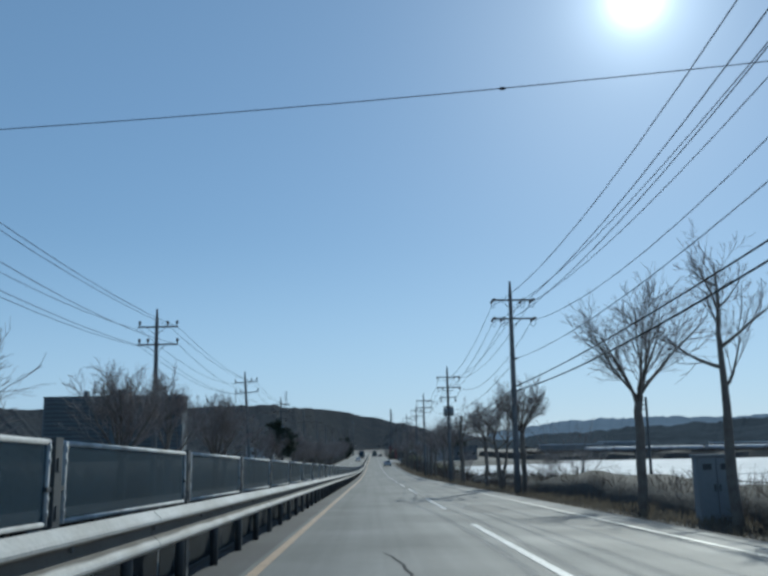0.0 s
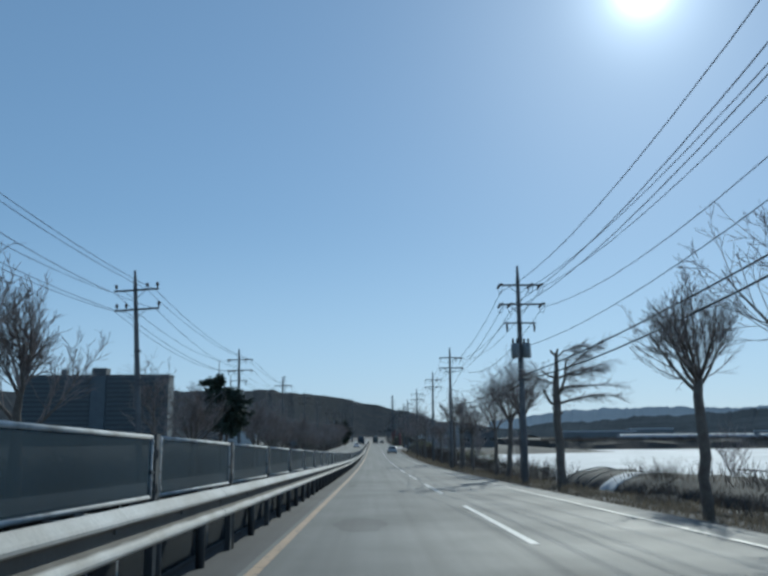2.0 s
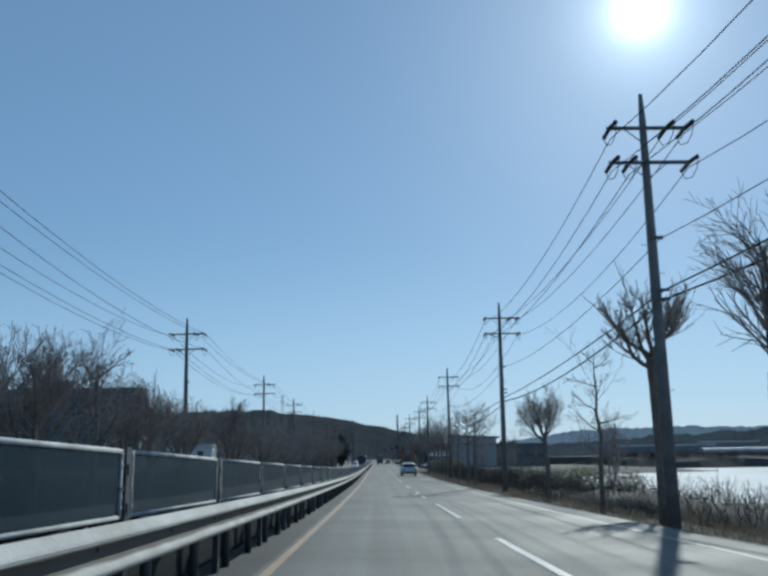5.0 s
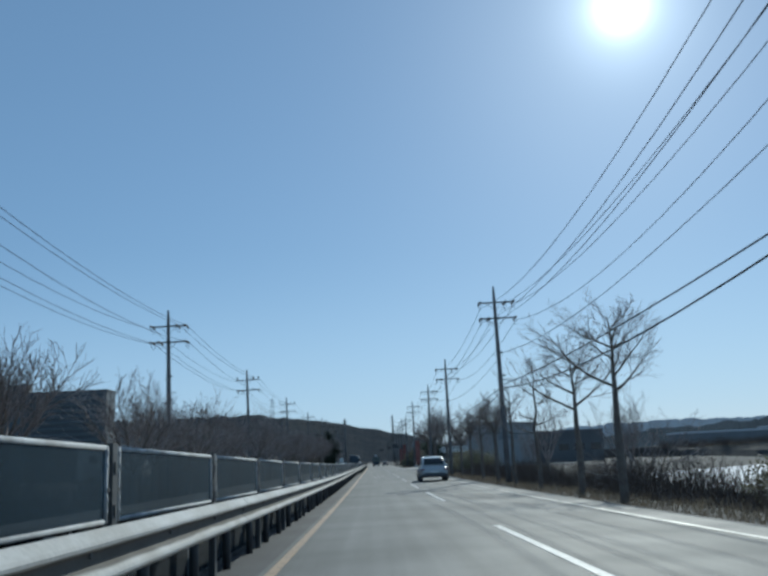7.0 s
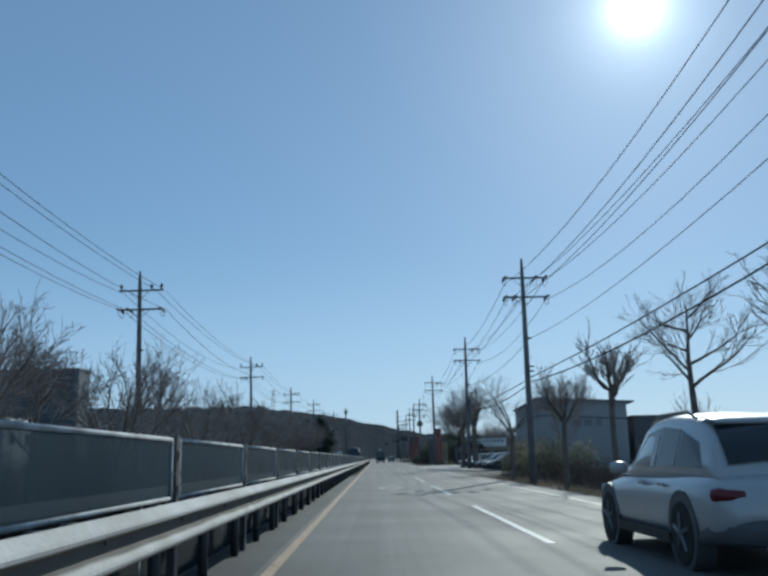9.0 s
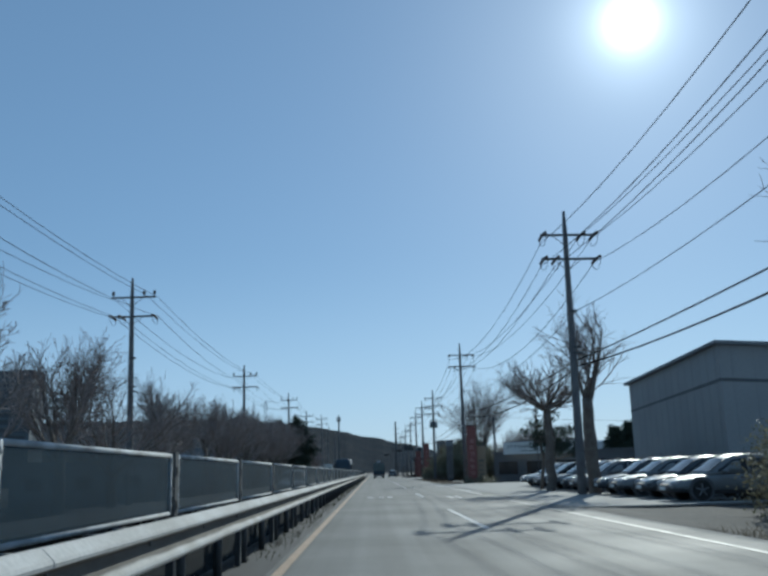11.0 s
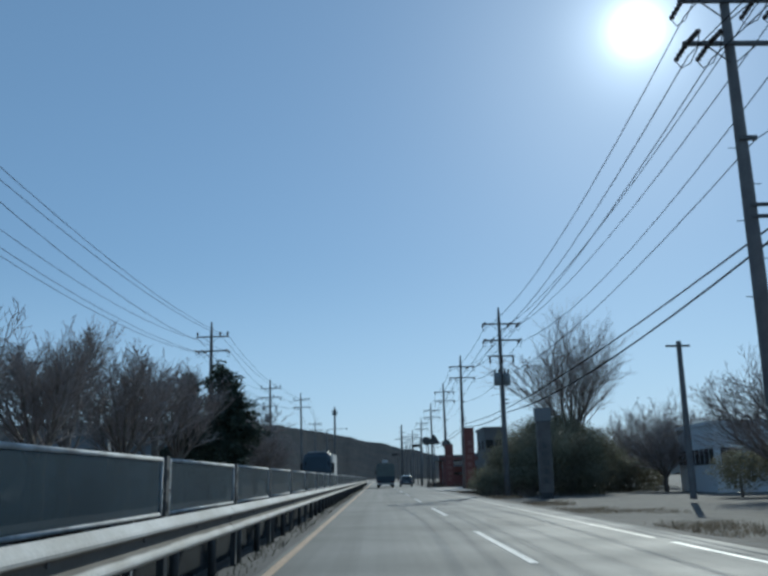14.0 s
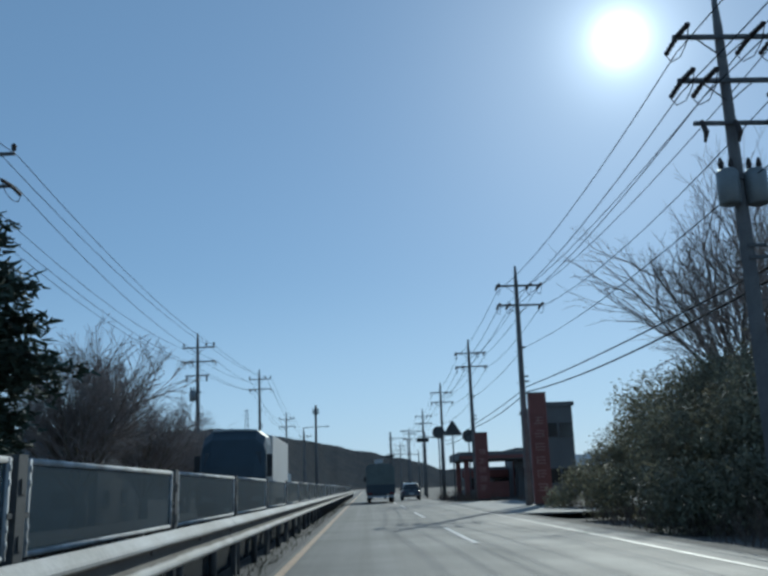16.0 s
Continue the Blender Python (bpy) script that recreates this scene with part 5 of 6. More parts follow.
for i in range(35):
    y = 6 + i * 8
    if 80 < y < 100:
        o = new("dry_grass", grass[i % 2]); o.matrix_basis = lifted(pose(6.6 + rnd.uniform(0, 0.3), y, ground_z(7.2, y)))
        tagged(o, "dry straw-coloured grass along the verge", "grass", kind="stuff")
        continue
    o = new("roadside_brush", low_brush[i % 3]); o.matrix_basis = lifted(pose((9.6 if y < 180 else 9.6) + rnd.uniform(-0.3, 0.5), y, -0.45 if y < 180 else ground_z(10.5, y) - 0.05)) @ Matrix.Scale(0.85 if y < 180 else 1, 4)
    tagged(o, "low tangled dry brush along the verge", "brush", kind="stuff")
    if y < 180 and not 82 < y + 3 < 101:
        o = new("roadside_brush", low_brush[(i + 1) % 3]); o.matrix_basis = lifted(pose(10.2, y + 3, 0.25 if y < 84 else -0.35)) @ Matrix.Scale(0.7 if y < 84 else 1.15, 4)
        tagged(o, "low tangled dry brush on the earth bank", "brush", kind="stuff")
    o = new("dry_grass", grass[i % 2]); o.matrix_basis = lifted(pose(6.6 + rnd.uniform(0, 0.3), y, ground_z(7.2, y)))
    tagged(o, "dry straw-coloured grass along the verge", "grass", kind="stuff")
for i in range(20):
    y = 8 + i * 8
    o = new("dry_grass", grass[i % 2]); o.matrix_basis = lifted(pose(-13.6, y, ground_z(-12.5, y)))
    tagged(o, "dry straw-coloured grass along the far verge", "grass", kind="stuff")
for x, y in ((6.4, 346), (8.2, 351), (6.3, 357), (9.4, 360), (6.6, 366), (8.0, 372), (6.4, 378)):
    o = new("dry_grass", grass[int(y) % 2]); o.matrix_basis = lifted(pose(x, y, ground_z(x, y))) @ Matrix.Scale(0.55, 4)
    tagged(o, "sparse dry grass on the bare roadside ground", "grass", kind="stuff")
for x, y in ((9.4, 414), (9.8, 420), (10.4, 426), (9.0, 404)):
    o = new("roadside_brush", low_brush[int(y) % 3]); o.matrix_basis = lifted(pose(x, y, -0.1)) @ Matrix.Scale(0.8, 4)
    tagged(o, "low tangled dry brush round the foot of the sign", "brush", kind="stuff")
weeds = [brush_mesh(75 + k, 8, 0.4, 0.34, 300, WEED, 0.009) for k in range(2)]
for i in range(20):
    o = new("median_weeds", weeds[i % 2]); o.matrix_basis = lifted(pose(-2.12, 276 + 8 * i, 0.0))
    tagged(o, "low dark weeds along the foot of the barrier", "weeds", kind="stuff")
for i in range(26):
    o = new("tall_brush", tall_brush[i % 3]); o.matrix_basis = lifted(pose(56 + 4.2 * i, 338.4 + rnd.uniform(-0.5, 0.5), 1.5, 0, 0, -90)) @ Matrix.Scale(0.46 + 0.16 * rnd.random(), 4)
    tagged(o, "grey-brown brushwood along the edge of the terrace", "brush", kind="stuff")
for y in (385, 393, 434, 442, 450, 458):
    o = new("roadside_brush", low_brush[int(y) % 3]); o.matrix_basis = lifted(pose(7.6, y, -0.25))
    tagged(o, "low tangled dry brush along the verge", "brush", kind="stuff")


# ---- hills ----
def ridge(name, points, depth, mat, label, seed, rough):
    """A wooded ridge: crest height (degrees) and distance by bearing, with a ragged top of tree crowns."""
    s = Shape()
    n = 300
    a0, a1 = points[0][0], points[-1][0]
    cols = []
    for i in range(n + 1):
        a = a0 + (a1 - a0) * i / n
        for (p, q) in zip(points[:-1], points[1:]):
            if p[0] <= a <= q[0]:
                u = (a - p[0]) / (q[0] - p[0]); u = u * u * (3 - 2 * u)
                el, dist = p[1] + (q[1] - p[1]) * u, p[2] + (q[2] - p[2]) * u
        hgt = dist * math.tan(radians(el))
        hgt += rough * (noise.noise((i * 0.13, seed, 0)) + 0.6 * noise.noise((i * 0.6, seed, 3)) + 0.5 * noise.noise((i * 1.7, seed, 5)))
        col = []
        for k, f in enumerate([q / 17 for q in range(18)]):
            r = dist - depth * (1 - f)
            col.append((r * math.sin(radians(a)), 180 + r * math.cos(radians(a)), max(-3, hgt * f ** 1.2 + rough * (1.3 * noise.noise((i * 0.11, f * 3.1, seed)) + 0.6 * noise.noise((i * 0.4 + f * 5, f * 9, seed))) * (1 - f) - (3 if k == 0 else 0))))
        col.append((col[-1][0] * 1.1, 180 + (col[-1][1] - 180) * 1.1, -3))
        cols.append(col)
    s.loft(cols, closed=False)
    return solid(name, s, mat, label, kind="structure")


ridge("backdrop", [(-60, 3.0, 1200), (-24, 3.3, 1200), (-15, 3.4, 1220), (-10, 3.45, 1250), (-8, 3.45, 1270), (-6, 3.25, 1350), (-4, 3.0, 1900), (-2, 2.65, 2500), (0, 2.25, 2600), (2, 1.83, 2600), (3.2, 1.5, 2600), (5, 1.0, 2600), (10, 0.5, 2600)],
      700, FOREST, "dark wooded winter hill across the distance", 1.3, 3.4)
ridge("backdrop", [(8, 1.0, 3600), (13, 1.6, 3600), (18, 1.8, 3600), (24, 1.7, 3600), (40, 2.2, 3600), (60, 2.0, 3600)], 900, FAR_HILL, "far hills, pale from haze put into their colour", 4.7, 8.0)
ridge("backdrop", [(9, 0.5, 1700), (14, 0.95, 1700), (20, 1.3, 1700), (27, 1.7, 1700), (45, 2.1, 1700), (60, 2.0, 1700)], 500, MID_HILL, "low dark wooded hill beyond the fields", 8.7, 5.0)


# ---- buildings ----
def building(name, m, sx, sy, h, wall_mat, label, floors=1, bays=3, win=(1.2, 1.1), sides=("front",), parapet=0.3, roof_mat=None, category="building", lift=1.0):
    """A block with wall, roof slab and recessed-frame windows; the front is its side towards -y, 'side' its +x or -x flank."""
    th = thing(name, m, label, category)
    part("wall", Shape().box(0, sx, 0, sy, -1.5, h), wall_mat, th)
    part("roof", Shape().box(-0.15, sx + 0.15, -0.15, sy + 0.15, h, h + parapet), roof_mat or wall_mat, th)
    fh = (h - 0.4) / floors
    for f in range(floors):
        z = 0.2 + f * fh + max(0.3, (fh - win[1]) * 0.55) * lift
        for side in sides:
            length = sx if side == "front" else sy
            for b in range(bays):
                c = length * (b + 0.5) / bays
                w = min(win[0], length / bays * 0.85)
                if side == "front":
                    fr = Shape().box(c - w / 2 - 0.06, c + w / 2 + 0.06, -0.05, 0.02, z - 0.06, z + win[1] + 0.06); gl = Shape().box(c - w / 2, c + w / 2, -0.065, -0.02, z, z + win[1])
                elif side == "right":
                    fr = Shape().box(sx - 0.02, sx + 0.05, c - w / 2 - 0.06, c + w / 2 + 0.06, z - 0.06, z + win[1] + 0.06); gl = Shape().box(sx + 0.02, sx + 0.065, c - w / 2, c + w / 2, z, z + win[1])
                else:
                    fr = Shape().box(-0.05, 0.02, c - w / 2 - 0.06, c + w / 2 + 0.06, z - 0.06, z + win[1] + 0.06); gl = Shape().box(-0.065, -0.02, c - w / 2, c + w / 2, z, z + win[1])
                wd = part("window", fr, wall_mat, th)
                part("pane", gl, GLASS_DARK, wd)
    return th


apt = thing("apartment_block", pose(-222, 585, 0), "long blue-grey apartment block with banded balconies far off", "building")
part("wall", Shape().box(0, 94, 0, 14, -1.5, 41.6), WALL_BLUE, apt)
part("roof", Shape().box(-0.4, 94.4, -0.5, 14.4, 41.6, 42.4), WALL_DARK, apt, "dark roof edge")
part("blank_wall", Shape().box(46, 55, -1.2, 0, -1.5, 41.4), WALL_BLUE, apt)
part("stair_tower", Shape().box(46, 55, -0.6, 8, 42.4, 46.6), WALL_DARK, apt, "dark roof housing")
part("stair_tower", Shape().box(26, 29, 2, 6, 42.4, 46.0), WALL_BLUE, apt)
for f in range(14):
    z = 1.0 + f * 2.85
    for x0, x1 in ((1.5, 45), (56, 92.5)):
        part("window_band", Shape().box(x0, x1, -0.1, 0.0, z + 1.0, z + 2.3), GLASS_FAR, apt, "dark band of windows")
        part("balcony", Shape().box(x0, x1, -1.0, 0.0, z, z + 0.95), WALL_BLUE, apt, "pale balcony band")
    part("window_band", Shape().box(94, 94.1, 4.5, 9.5, z + 1.0, z + 2.3), GLASS_FAR, apt, "dark window on the gable end")
building("low_house", pose(-42, 292, -1.0, 0, 0, 5), 9, 9, 6.2, WALL_PALE, "pale two-storey house behind the far trees", 2, 2, (1.2, 1.0), ("front", "right"))
building("low_house", pose(-30, 335, -0.8), 12, 9, 3.2, WALL_GREY, "low grey shed behind the far trees", 1, 3, (1.4, 1.0), ("front", "right"))
building("low_house", pose(-27.5, 420, -0.5, 0, 0, 3), 11.5, 14, 5.3, WALL_GREY, "flat-roofed grey house behind a bare tree", 2, 3, (1.3, 1.0), ("front", "right"))
building("low_house", pose(-36, 422, -0.5), 7, 8, 6.6, WALL_GREY, "grey flat-roofed house with an upper storey", 2, 2, (1.3, 1.0), ("front", "right"))

building("farm_shed", pose(26.4, 305, -0.5), 10.2, 9, 5.2, WALL_DARK, "low dark flat-roofed shed beside the warehouse", 1, 4, (1.6, 1.0), ("front",), 0.25, category="building")
for k, (x, y) in enumerate(((15.0, 292), (15.4, 298), (15.6, 304), (15.4, 309), (16.2, 314), (15.6, 319.5), (15.8, 324))):
    evergreen_bush(pose(x, y, -0.4, 0, 0, 50 * k), 30 + k, [(0, 0, 0.8, 1.2), (1.3, 0.6, 1.0, 1.3), (-1.1, 0.4, 0.7, 1.1), (0.3, 1.4, 1.1, 1.2)], "dark clipped evergreen shrubs beside the forecourt", 1500)
wh = thing("warehouse", pose(16.4, 303.7, -0.3), "tall grey sheet-clad warehouse with a flat roof beside the forecourt", "building")
WH_W, WH_D = 9.0, 14.5


def eave(x, y):
    """Height of the warehouse wall: the roof falls away from its corner at the road."""
    return 7.05 - 0.055 * x - 0.035 * y


rim = ((0, 0), (WH_W, 0), (WH_W, WH_D), (0, WH_D))
part("wall", Shape().loft([[(x, y, -1.2), (x, y, eave(x, y))] for x, y in rim + rim[:1]]), WALL_SHEET, wh)
part("roof", Shape().loft([[(x, y, eave(x, y) + up) for y in (-0.3, WH_D + 0.3)] + [(x, y, eave(x, y) + up + 0.16) for y in (WH_D + 0.3, -0.3)] for x, up in ((-0.25, 0.0), (WH_W + 0.75, 0.0))]), WALL_GREY, wh, "grey sheet roof with a dark edge")
for p, q in ((rim[0], rim[1]), (rim[3], rim[0])):
    out_ = (0, -0.02) if p[1] == q[1] else (-0.02, 0)
    a_, b_ = [(c[0] + out_[0], c[1] + out_[1]) for c in (p, q)]
    part("joint", Shape().loft([[(p[0], p[1], eave(*p) - 1.75), (a_[0], a_[1], eave(*p) - 1.75), (a_[0], a_[1], eave(*p) - 1.6), (p[0], p[1], eave(*p) - 1.6)], [(q[0], q[1], eave(*q) - 1.75), (b_[0], b_[1], eave(*q) - 1.75), (b_[0], b_[1], eave(*q) - 1.6), (q[0], q[1], eave(*q) - 1.6)]]), WALL_DARK, wh, "dark joint between wall sheets")
for k in range(14):
    y = 0.5 + k * 1.03
    part("sheet_rib", Shape().box(-0.015, 0.0, y, y + 0.04, -1.0, eave(0, y) - 0.05), WALL_SHEET, wh)
for k in range(8):
    x = 0.6 + k * 1.05
    part("sheet_rib", Shape().box(x, x + 0.04, -0.015, 0.0, -1.0, eave(x, 0) - 0.05), WALL_SHEET, wh)
part("lettering_bar", Shape().box(3.3, 4.3, -0.05, -0.02, 4.2, 4.9).box(4.6, 5.4, -0.05, -0.02, 4.2, 4.9).box(5.8, 6.4, -0.05, -0.02, 4.2, 4.9), WALL_GREY, wh, "grey lettering bars")

building("low_house", pose(23.5, 389, -0.3, 0, 0, -4), 16, 9, 4.7, WALL_WHITE, "long low white building with a row of windows", 1, 8, (1.2, 1.1), ("front", "left"), 0.25)
# farm shop with the long name board
building("farm_shop", pose(12.4, 353.5, -0.3, 0, 0, -26), 15, 8, 3.0, WALL_DARK, "low dark farm shop behind the forecourt", 1, 5, (2.0, 1.3), ("front", "left"), 0.2)
board = thing("name_board", pose(13.3, 352.4, 2.62, 0, 0, -30), "long white name board with dark lettering on the farm shop roof", "sign")
part("panel", Shape().box(0, 7.5, -0.14, 0, 0, 1.22), SIGN_WHITE, board)
part("rim", Shape().box(-0.05, 7.55, -0.12, -0.02, 1.2, 1.28), ARM_STEEL, board)
def bar_sign(shape, x, z, w, h, y, rnd_, weight):
    """One unreadable character: a block of its size made of plain strokes."""
    t_ = weight * h
    for q in range(3):
        zz = z + (h - t_) * q / 2
        cut = rnd_.uniform(0.0, 0.35) * w
        shape.box(x + (cut if rnd_.random() < 0.5 else 0), x + w - (cut if rnd_.random() < 0.5 else 0), y, y + 0.03, zz, zz + t_)
    xx = x + rnd_.choice((0.0, 0.45, 1.0)) * (w - t_)
    shape.box(xx, xx + t_, y, y + 0.03, z, z + h)


br_ = random.Random(8)
for k in range(16):
    if k == 7:
        continue
    small = k < 7
    x = 0.42 + k * 0.37 if small else 3.2 + (k - 8) * 0.5
    glyph = Shape()
    bar_sign(glyph, x, 0.6, 0.28 if small else 0.4, 0.3 if small else 0.42, -0.16, br_, 0.16 if small else 0.2)
    part("lettering_bar", glyph, INK, board)
part("lettering_bar", Shape().box(1.9, 3.5, -0.16, -0.13, 0.26, 0.34), INK, board)
part("lettering_bar", Shape().box(3.8, 5.6, -0.16, -0.13, 0.26, 0.34), INK, board)

# upright signs by the road


def pillar_sign(m, w, h, mat, label, bars, bar_mat):
    th = thing("pillar_sign", m, label, "sign", "pillar signs")
    part("cabinet", Shape().box(-w / 2, w / 2, -0.18, 0.18, 0.3, h), mat, th, bevel=0.02)
    part("plinth", Shape().box(-w / 2 + 0.06, w / 2 - 0.06, -0.14, 0.14, -0.6, 0.3), DARK_STEEL, th)
    part("rim", Shape().box(-w / 2 - 0.03, w / 2 + 0.03, -0.2, 0.2, h, h + 0.06), ARM_STEEL, th)
    for k in range(bars):
        z = 0.6 + (h - 1.9) * (k + 0.5) / bars
        s = (h - 1.9) / bars * 0.55
        glyph = Shape()
        bar_sign(glyph, -w * 0.26, z, w * 0.52, s, -0.2, br_, 0.17)
        part("lettering_bar", glyph, bar_mat, th)
    return th


evergreen_bush(pose(9.3, 343.6, -0.2), 41, [(-0.7, 0, 0.3, 0.7), (0.4, 0.2, 0.35, 0.75), (1.4, 0.1, 0.3, 0.7)], "low dark shrubs round the foot of the signs", 1600)
pillar_sign(pose(9.2, 345.6, -0.2, 0, 0, 3), 0.86, 5.5, SIGN_RED, "tall red pillar sign with pale vertical lettering", 6, SIGN_PINK)
pillar_sign(pose(10.1, 345.9, -0.2, 0, 0, 3), 0.84, 3.6, SIGN_YELLOW, "ochre pillar sign with dark vertical lettering", 4, INK)
pillar_sign(pose(9.2, 415.0, -0.2), 0.95, 6.1, SIGN_RED, "tall red pillar sign with pale vertical lettering", 6, SIGN_PINK)
pillar_sign(pose(8.9, 436, -0.2), 1.0, 5.3, SIGN_RED, "tall red pillar sign with pale vertical lettering", 5, SIGN_PINK)
tall = pillar_sign(pose(10.4, 382.7, -0.2, 0, 0, 3), 0.86, 4.6, SIGN_GREY, "tall grey-brown pillar sign with a wider cap before the thicket", 5, INK)
part("cap", Shape().box(-0.5, 0.5, -0.24, 0.24, 4.66, 5.5), WALL_GREY, tall, "lighter grey box-shaped cap", bevel=0.03)
building("roadside_shop", pose(12.8, 431, -0.3), 2.2, 8, 6.9, WALL_DARK, "dark two-storey shop beside the road", 2, 2, (1.2, 1.0), ("front", "left"), 0.3)
building("roadside_shop", pose(15.2, 456, -0.3), 4.4, 8, 4.7, WALL_DARK, "low dark flat-roofed shop behind the red sign", 1, 2, (1.2, 1.0), ("front", "left"), 0.3)
cp = thing("canopy", pose(8.6, 450, -0.05), "dark flat canopy on red columns beside the road", "canopy")
part("roof_slab", Shape().box(0, 7.5, 0, 9, 3.5, 4.25), WALL_DARK, cp, bevel=0.04)
part("fascia", Shape().box(0.1, 7.4, -0.06, 0.0, 3.6, 3.9), SIGN_RED, cp, "red fascia board")
for x_, y_ in ((0.8, 0.8), (6.7, 0.8), (0.8, 8.2), (6.7, 8.2)):
    part("column", Shape().box(x_ - 0.22, x_ + 0.22, y_ - 0.22, y_ + 0.22, 0, 3.5), SIGN_RED, cp)
part("counter", Shape().box(2.2, 5.2, 3.5, 4.6, 0, 1.5), SIGN_RED, cp, bevel=0.03)
bd = building("roadside_shop", pose(10.4, 462, -0.3), 8, 7, 3.0, WALL_GREY, "low shop with a red fascia", 1, 3, (1.6, 1.2), ("front", "left"), 0.3)
part("fascia", Shape().box(-0.25, 8.1, -0.35, -0.1, 2.2, 3.0), SIGN_RED, bd, "red fascia board")

# steel control cabinet among the brush on the verge
kb = thing("control_cabinet", pose(9.2, 28.0, -0.5), "grey steel roadside cabinet with two doors standing in dry brush", "cabinet")
part("body", Shape().box(-0.5, 0.5, -0.2, 0.2, 0.2, 1.85), WALL_GREY, kb, bevel=0.02)
part("plinth", Shape().box(-0.46, 0.46, -0.17, 0.17, -0.3, 0.2), POLE_CONCRETE, kb, "pale concrete plinth")
part("roof", Shape().box(-0.54, 0.54, -0.24, 0.24, 1.85, 1.91), WALL_GREY, kb)
for sx in (-1, 1):
    dr = part("door", Shape().box(sx * 0.245 - 0.225, sx * 0.245 + 0.225, -0.22, -0.2, 0.28, 1.78), WALL_GREY, kb)
    part("handle", Shape().box(sx * 0.07 - 0.015, sx * 0.07 + 0.015, -0.25, -0.22, 0.95, 1.12), DARK_STEEL, dr, "dark handle")
    part("vent", Shape().box(sx * 0.245 - 0.12, sx * 0.245 + 0.12, -0.226, -0.22, 1.5, 1.66), DARK_STEEL, dr, "dark louvred vent")

# greenhouses beyond the fields
gh_s = Shape()
ring0 = [(3.2 * math.cos(math.pi * k / 10), 0, 2.6 * math.sin(math.pi * k / 10)) for k in range(11)]
gh_s.loft([ring0, [(x, 46, z) for x, y, z in ring0]])
gh_me = gh_s.mesh("film", GREENHOUSE, False)
for k in range(3):
    th = thing("greenhouse", pose(84 + 49 * k, 343 + 2 * k, 1.0, 0, 0, -90), "long arched plastic-film greenhouse beyond the field", "greenhouse", "greenhouses")
    part("film", gh_me, GREENHOUSE, th)
for x, y, w, h in ((72, 372, 26, 2.7), (101, 385, 16, 3.6), (150, 380, 24, 2.5)):
    building("farm_shed", pose(x, y, 1.8, 0, 0, -8), w, 10, h, WALL_GREY, "long low farm shed with pale roof beyond the field", 1, 0, (1.4, 0.9), (), 0.35, WALL_WHITE)
heap = thing("covered_heap", pose(13.0, 0, -0.85 - rise(0)), "long heap under dark plastic sheets with one pale strip", "heap")


def heap_row(y, lift):
    """Cross-section of the heap at y, with folds in the sheet."""
    end = math.sqrt(max(0.02, min(1.0, (107.5 - y) / 6.5, (y - 76) / 4)))
    fold = 0.05 * math.sin(y * 2.3) * (1 if y > 96 else 0.3) + 0.06 * noise.noise((0, y * 0.7, 0))
    out = []
    for q in range(19):
        a_ = math.pi * q / 18
        r_ = 1 + fold * math.sin(a_ * 2 + y * 0.4) + 0.05 * noise.noise((math.cos(a_) * 2, y * 0.9, 3)) + lift
        out.append((2.2 * end * r_ * math.cos(a_), y + 0.5 * math.cos(a_), 1.25 * end * r_ * math.sin(a_) ** 0.8 - 0.05 + rise(y)))
    return out


for nm, y0, y1, lift, mat, lab in (("sheet", 76, 91.2, 0.0, FILM, "black plastic sheet"), ("pale_strip", 90.3, 93.0, 0.012, SNOW, "pale plastic strip"), ("sheet", 92.8, 107.4, 0.0, FILM, "black plastic sheet")):
    n_ = int((y1 - y0) / 0.2)
    part(nm, Shape().loft([heap_row(y0 + (y1 - y0) * k / n_, lift) for k in range(n_ + 1)]), mat, heap, lab, smooth=True)
for y in (95.5, 98.2, 100.6, 102.6):
    part("rope", Shape().tube([(x * 1.01, py, z + 0.03) for x, py, z in heap_row(y, 0.02)], 0.03, 5), ARM_STEEL, heap, "thin rope over the sheet")
pw = thing("small_pole", pose(25.2, 82.8, -1.4), "dark low-voltage pole with short arms in the field", "utility pole")
part("shaft", Shape().tube([(0, 0, 0), (0, 0, 8.6)], [0.14, 0.1], 10), DARK_STEEL, pw)
for z in (8.3, 7.9, 7.5):
    part("crossarm", Shape().box(-0.6, 0.1, -0.12, -0.05, z - 0.04, z + 0.04), ARM_STEEL, pw)
pw = thing("small_pole", pose(15, 370.5, -0.1), "grey low-voltage pole beside the farm shop", "utility pole")
part("shaft", Shape().tube([(0, 0, 0), (0, 0, 7.6)], [0.17, 0.12], 10), POLE_CONCRETE, pw)
part("crossarm", Shape().box(-0.7, 0.5, -0.15, -0.08, 7.3, 7.4), ARM_STEEL, pw)


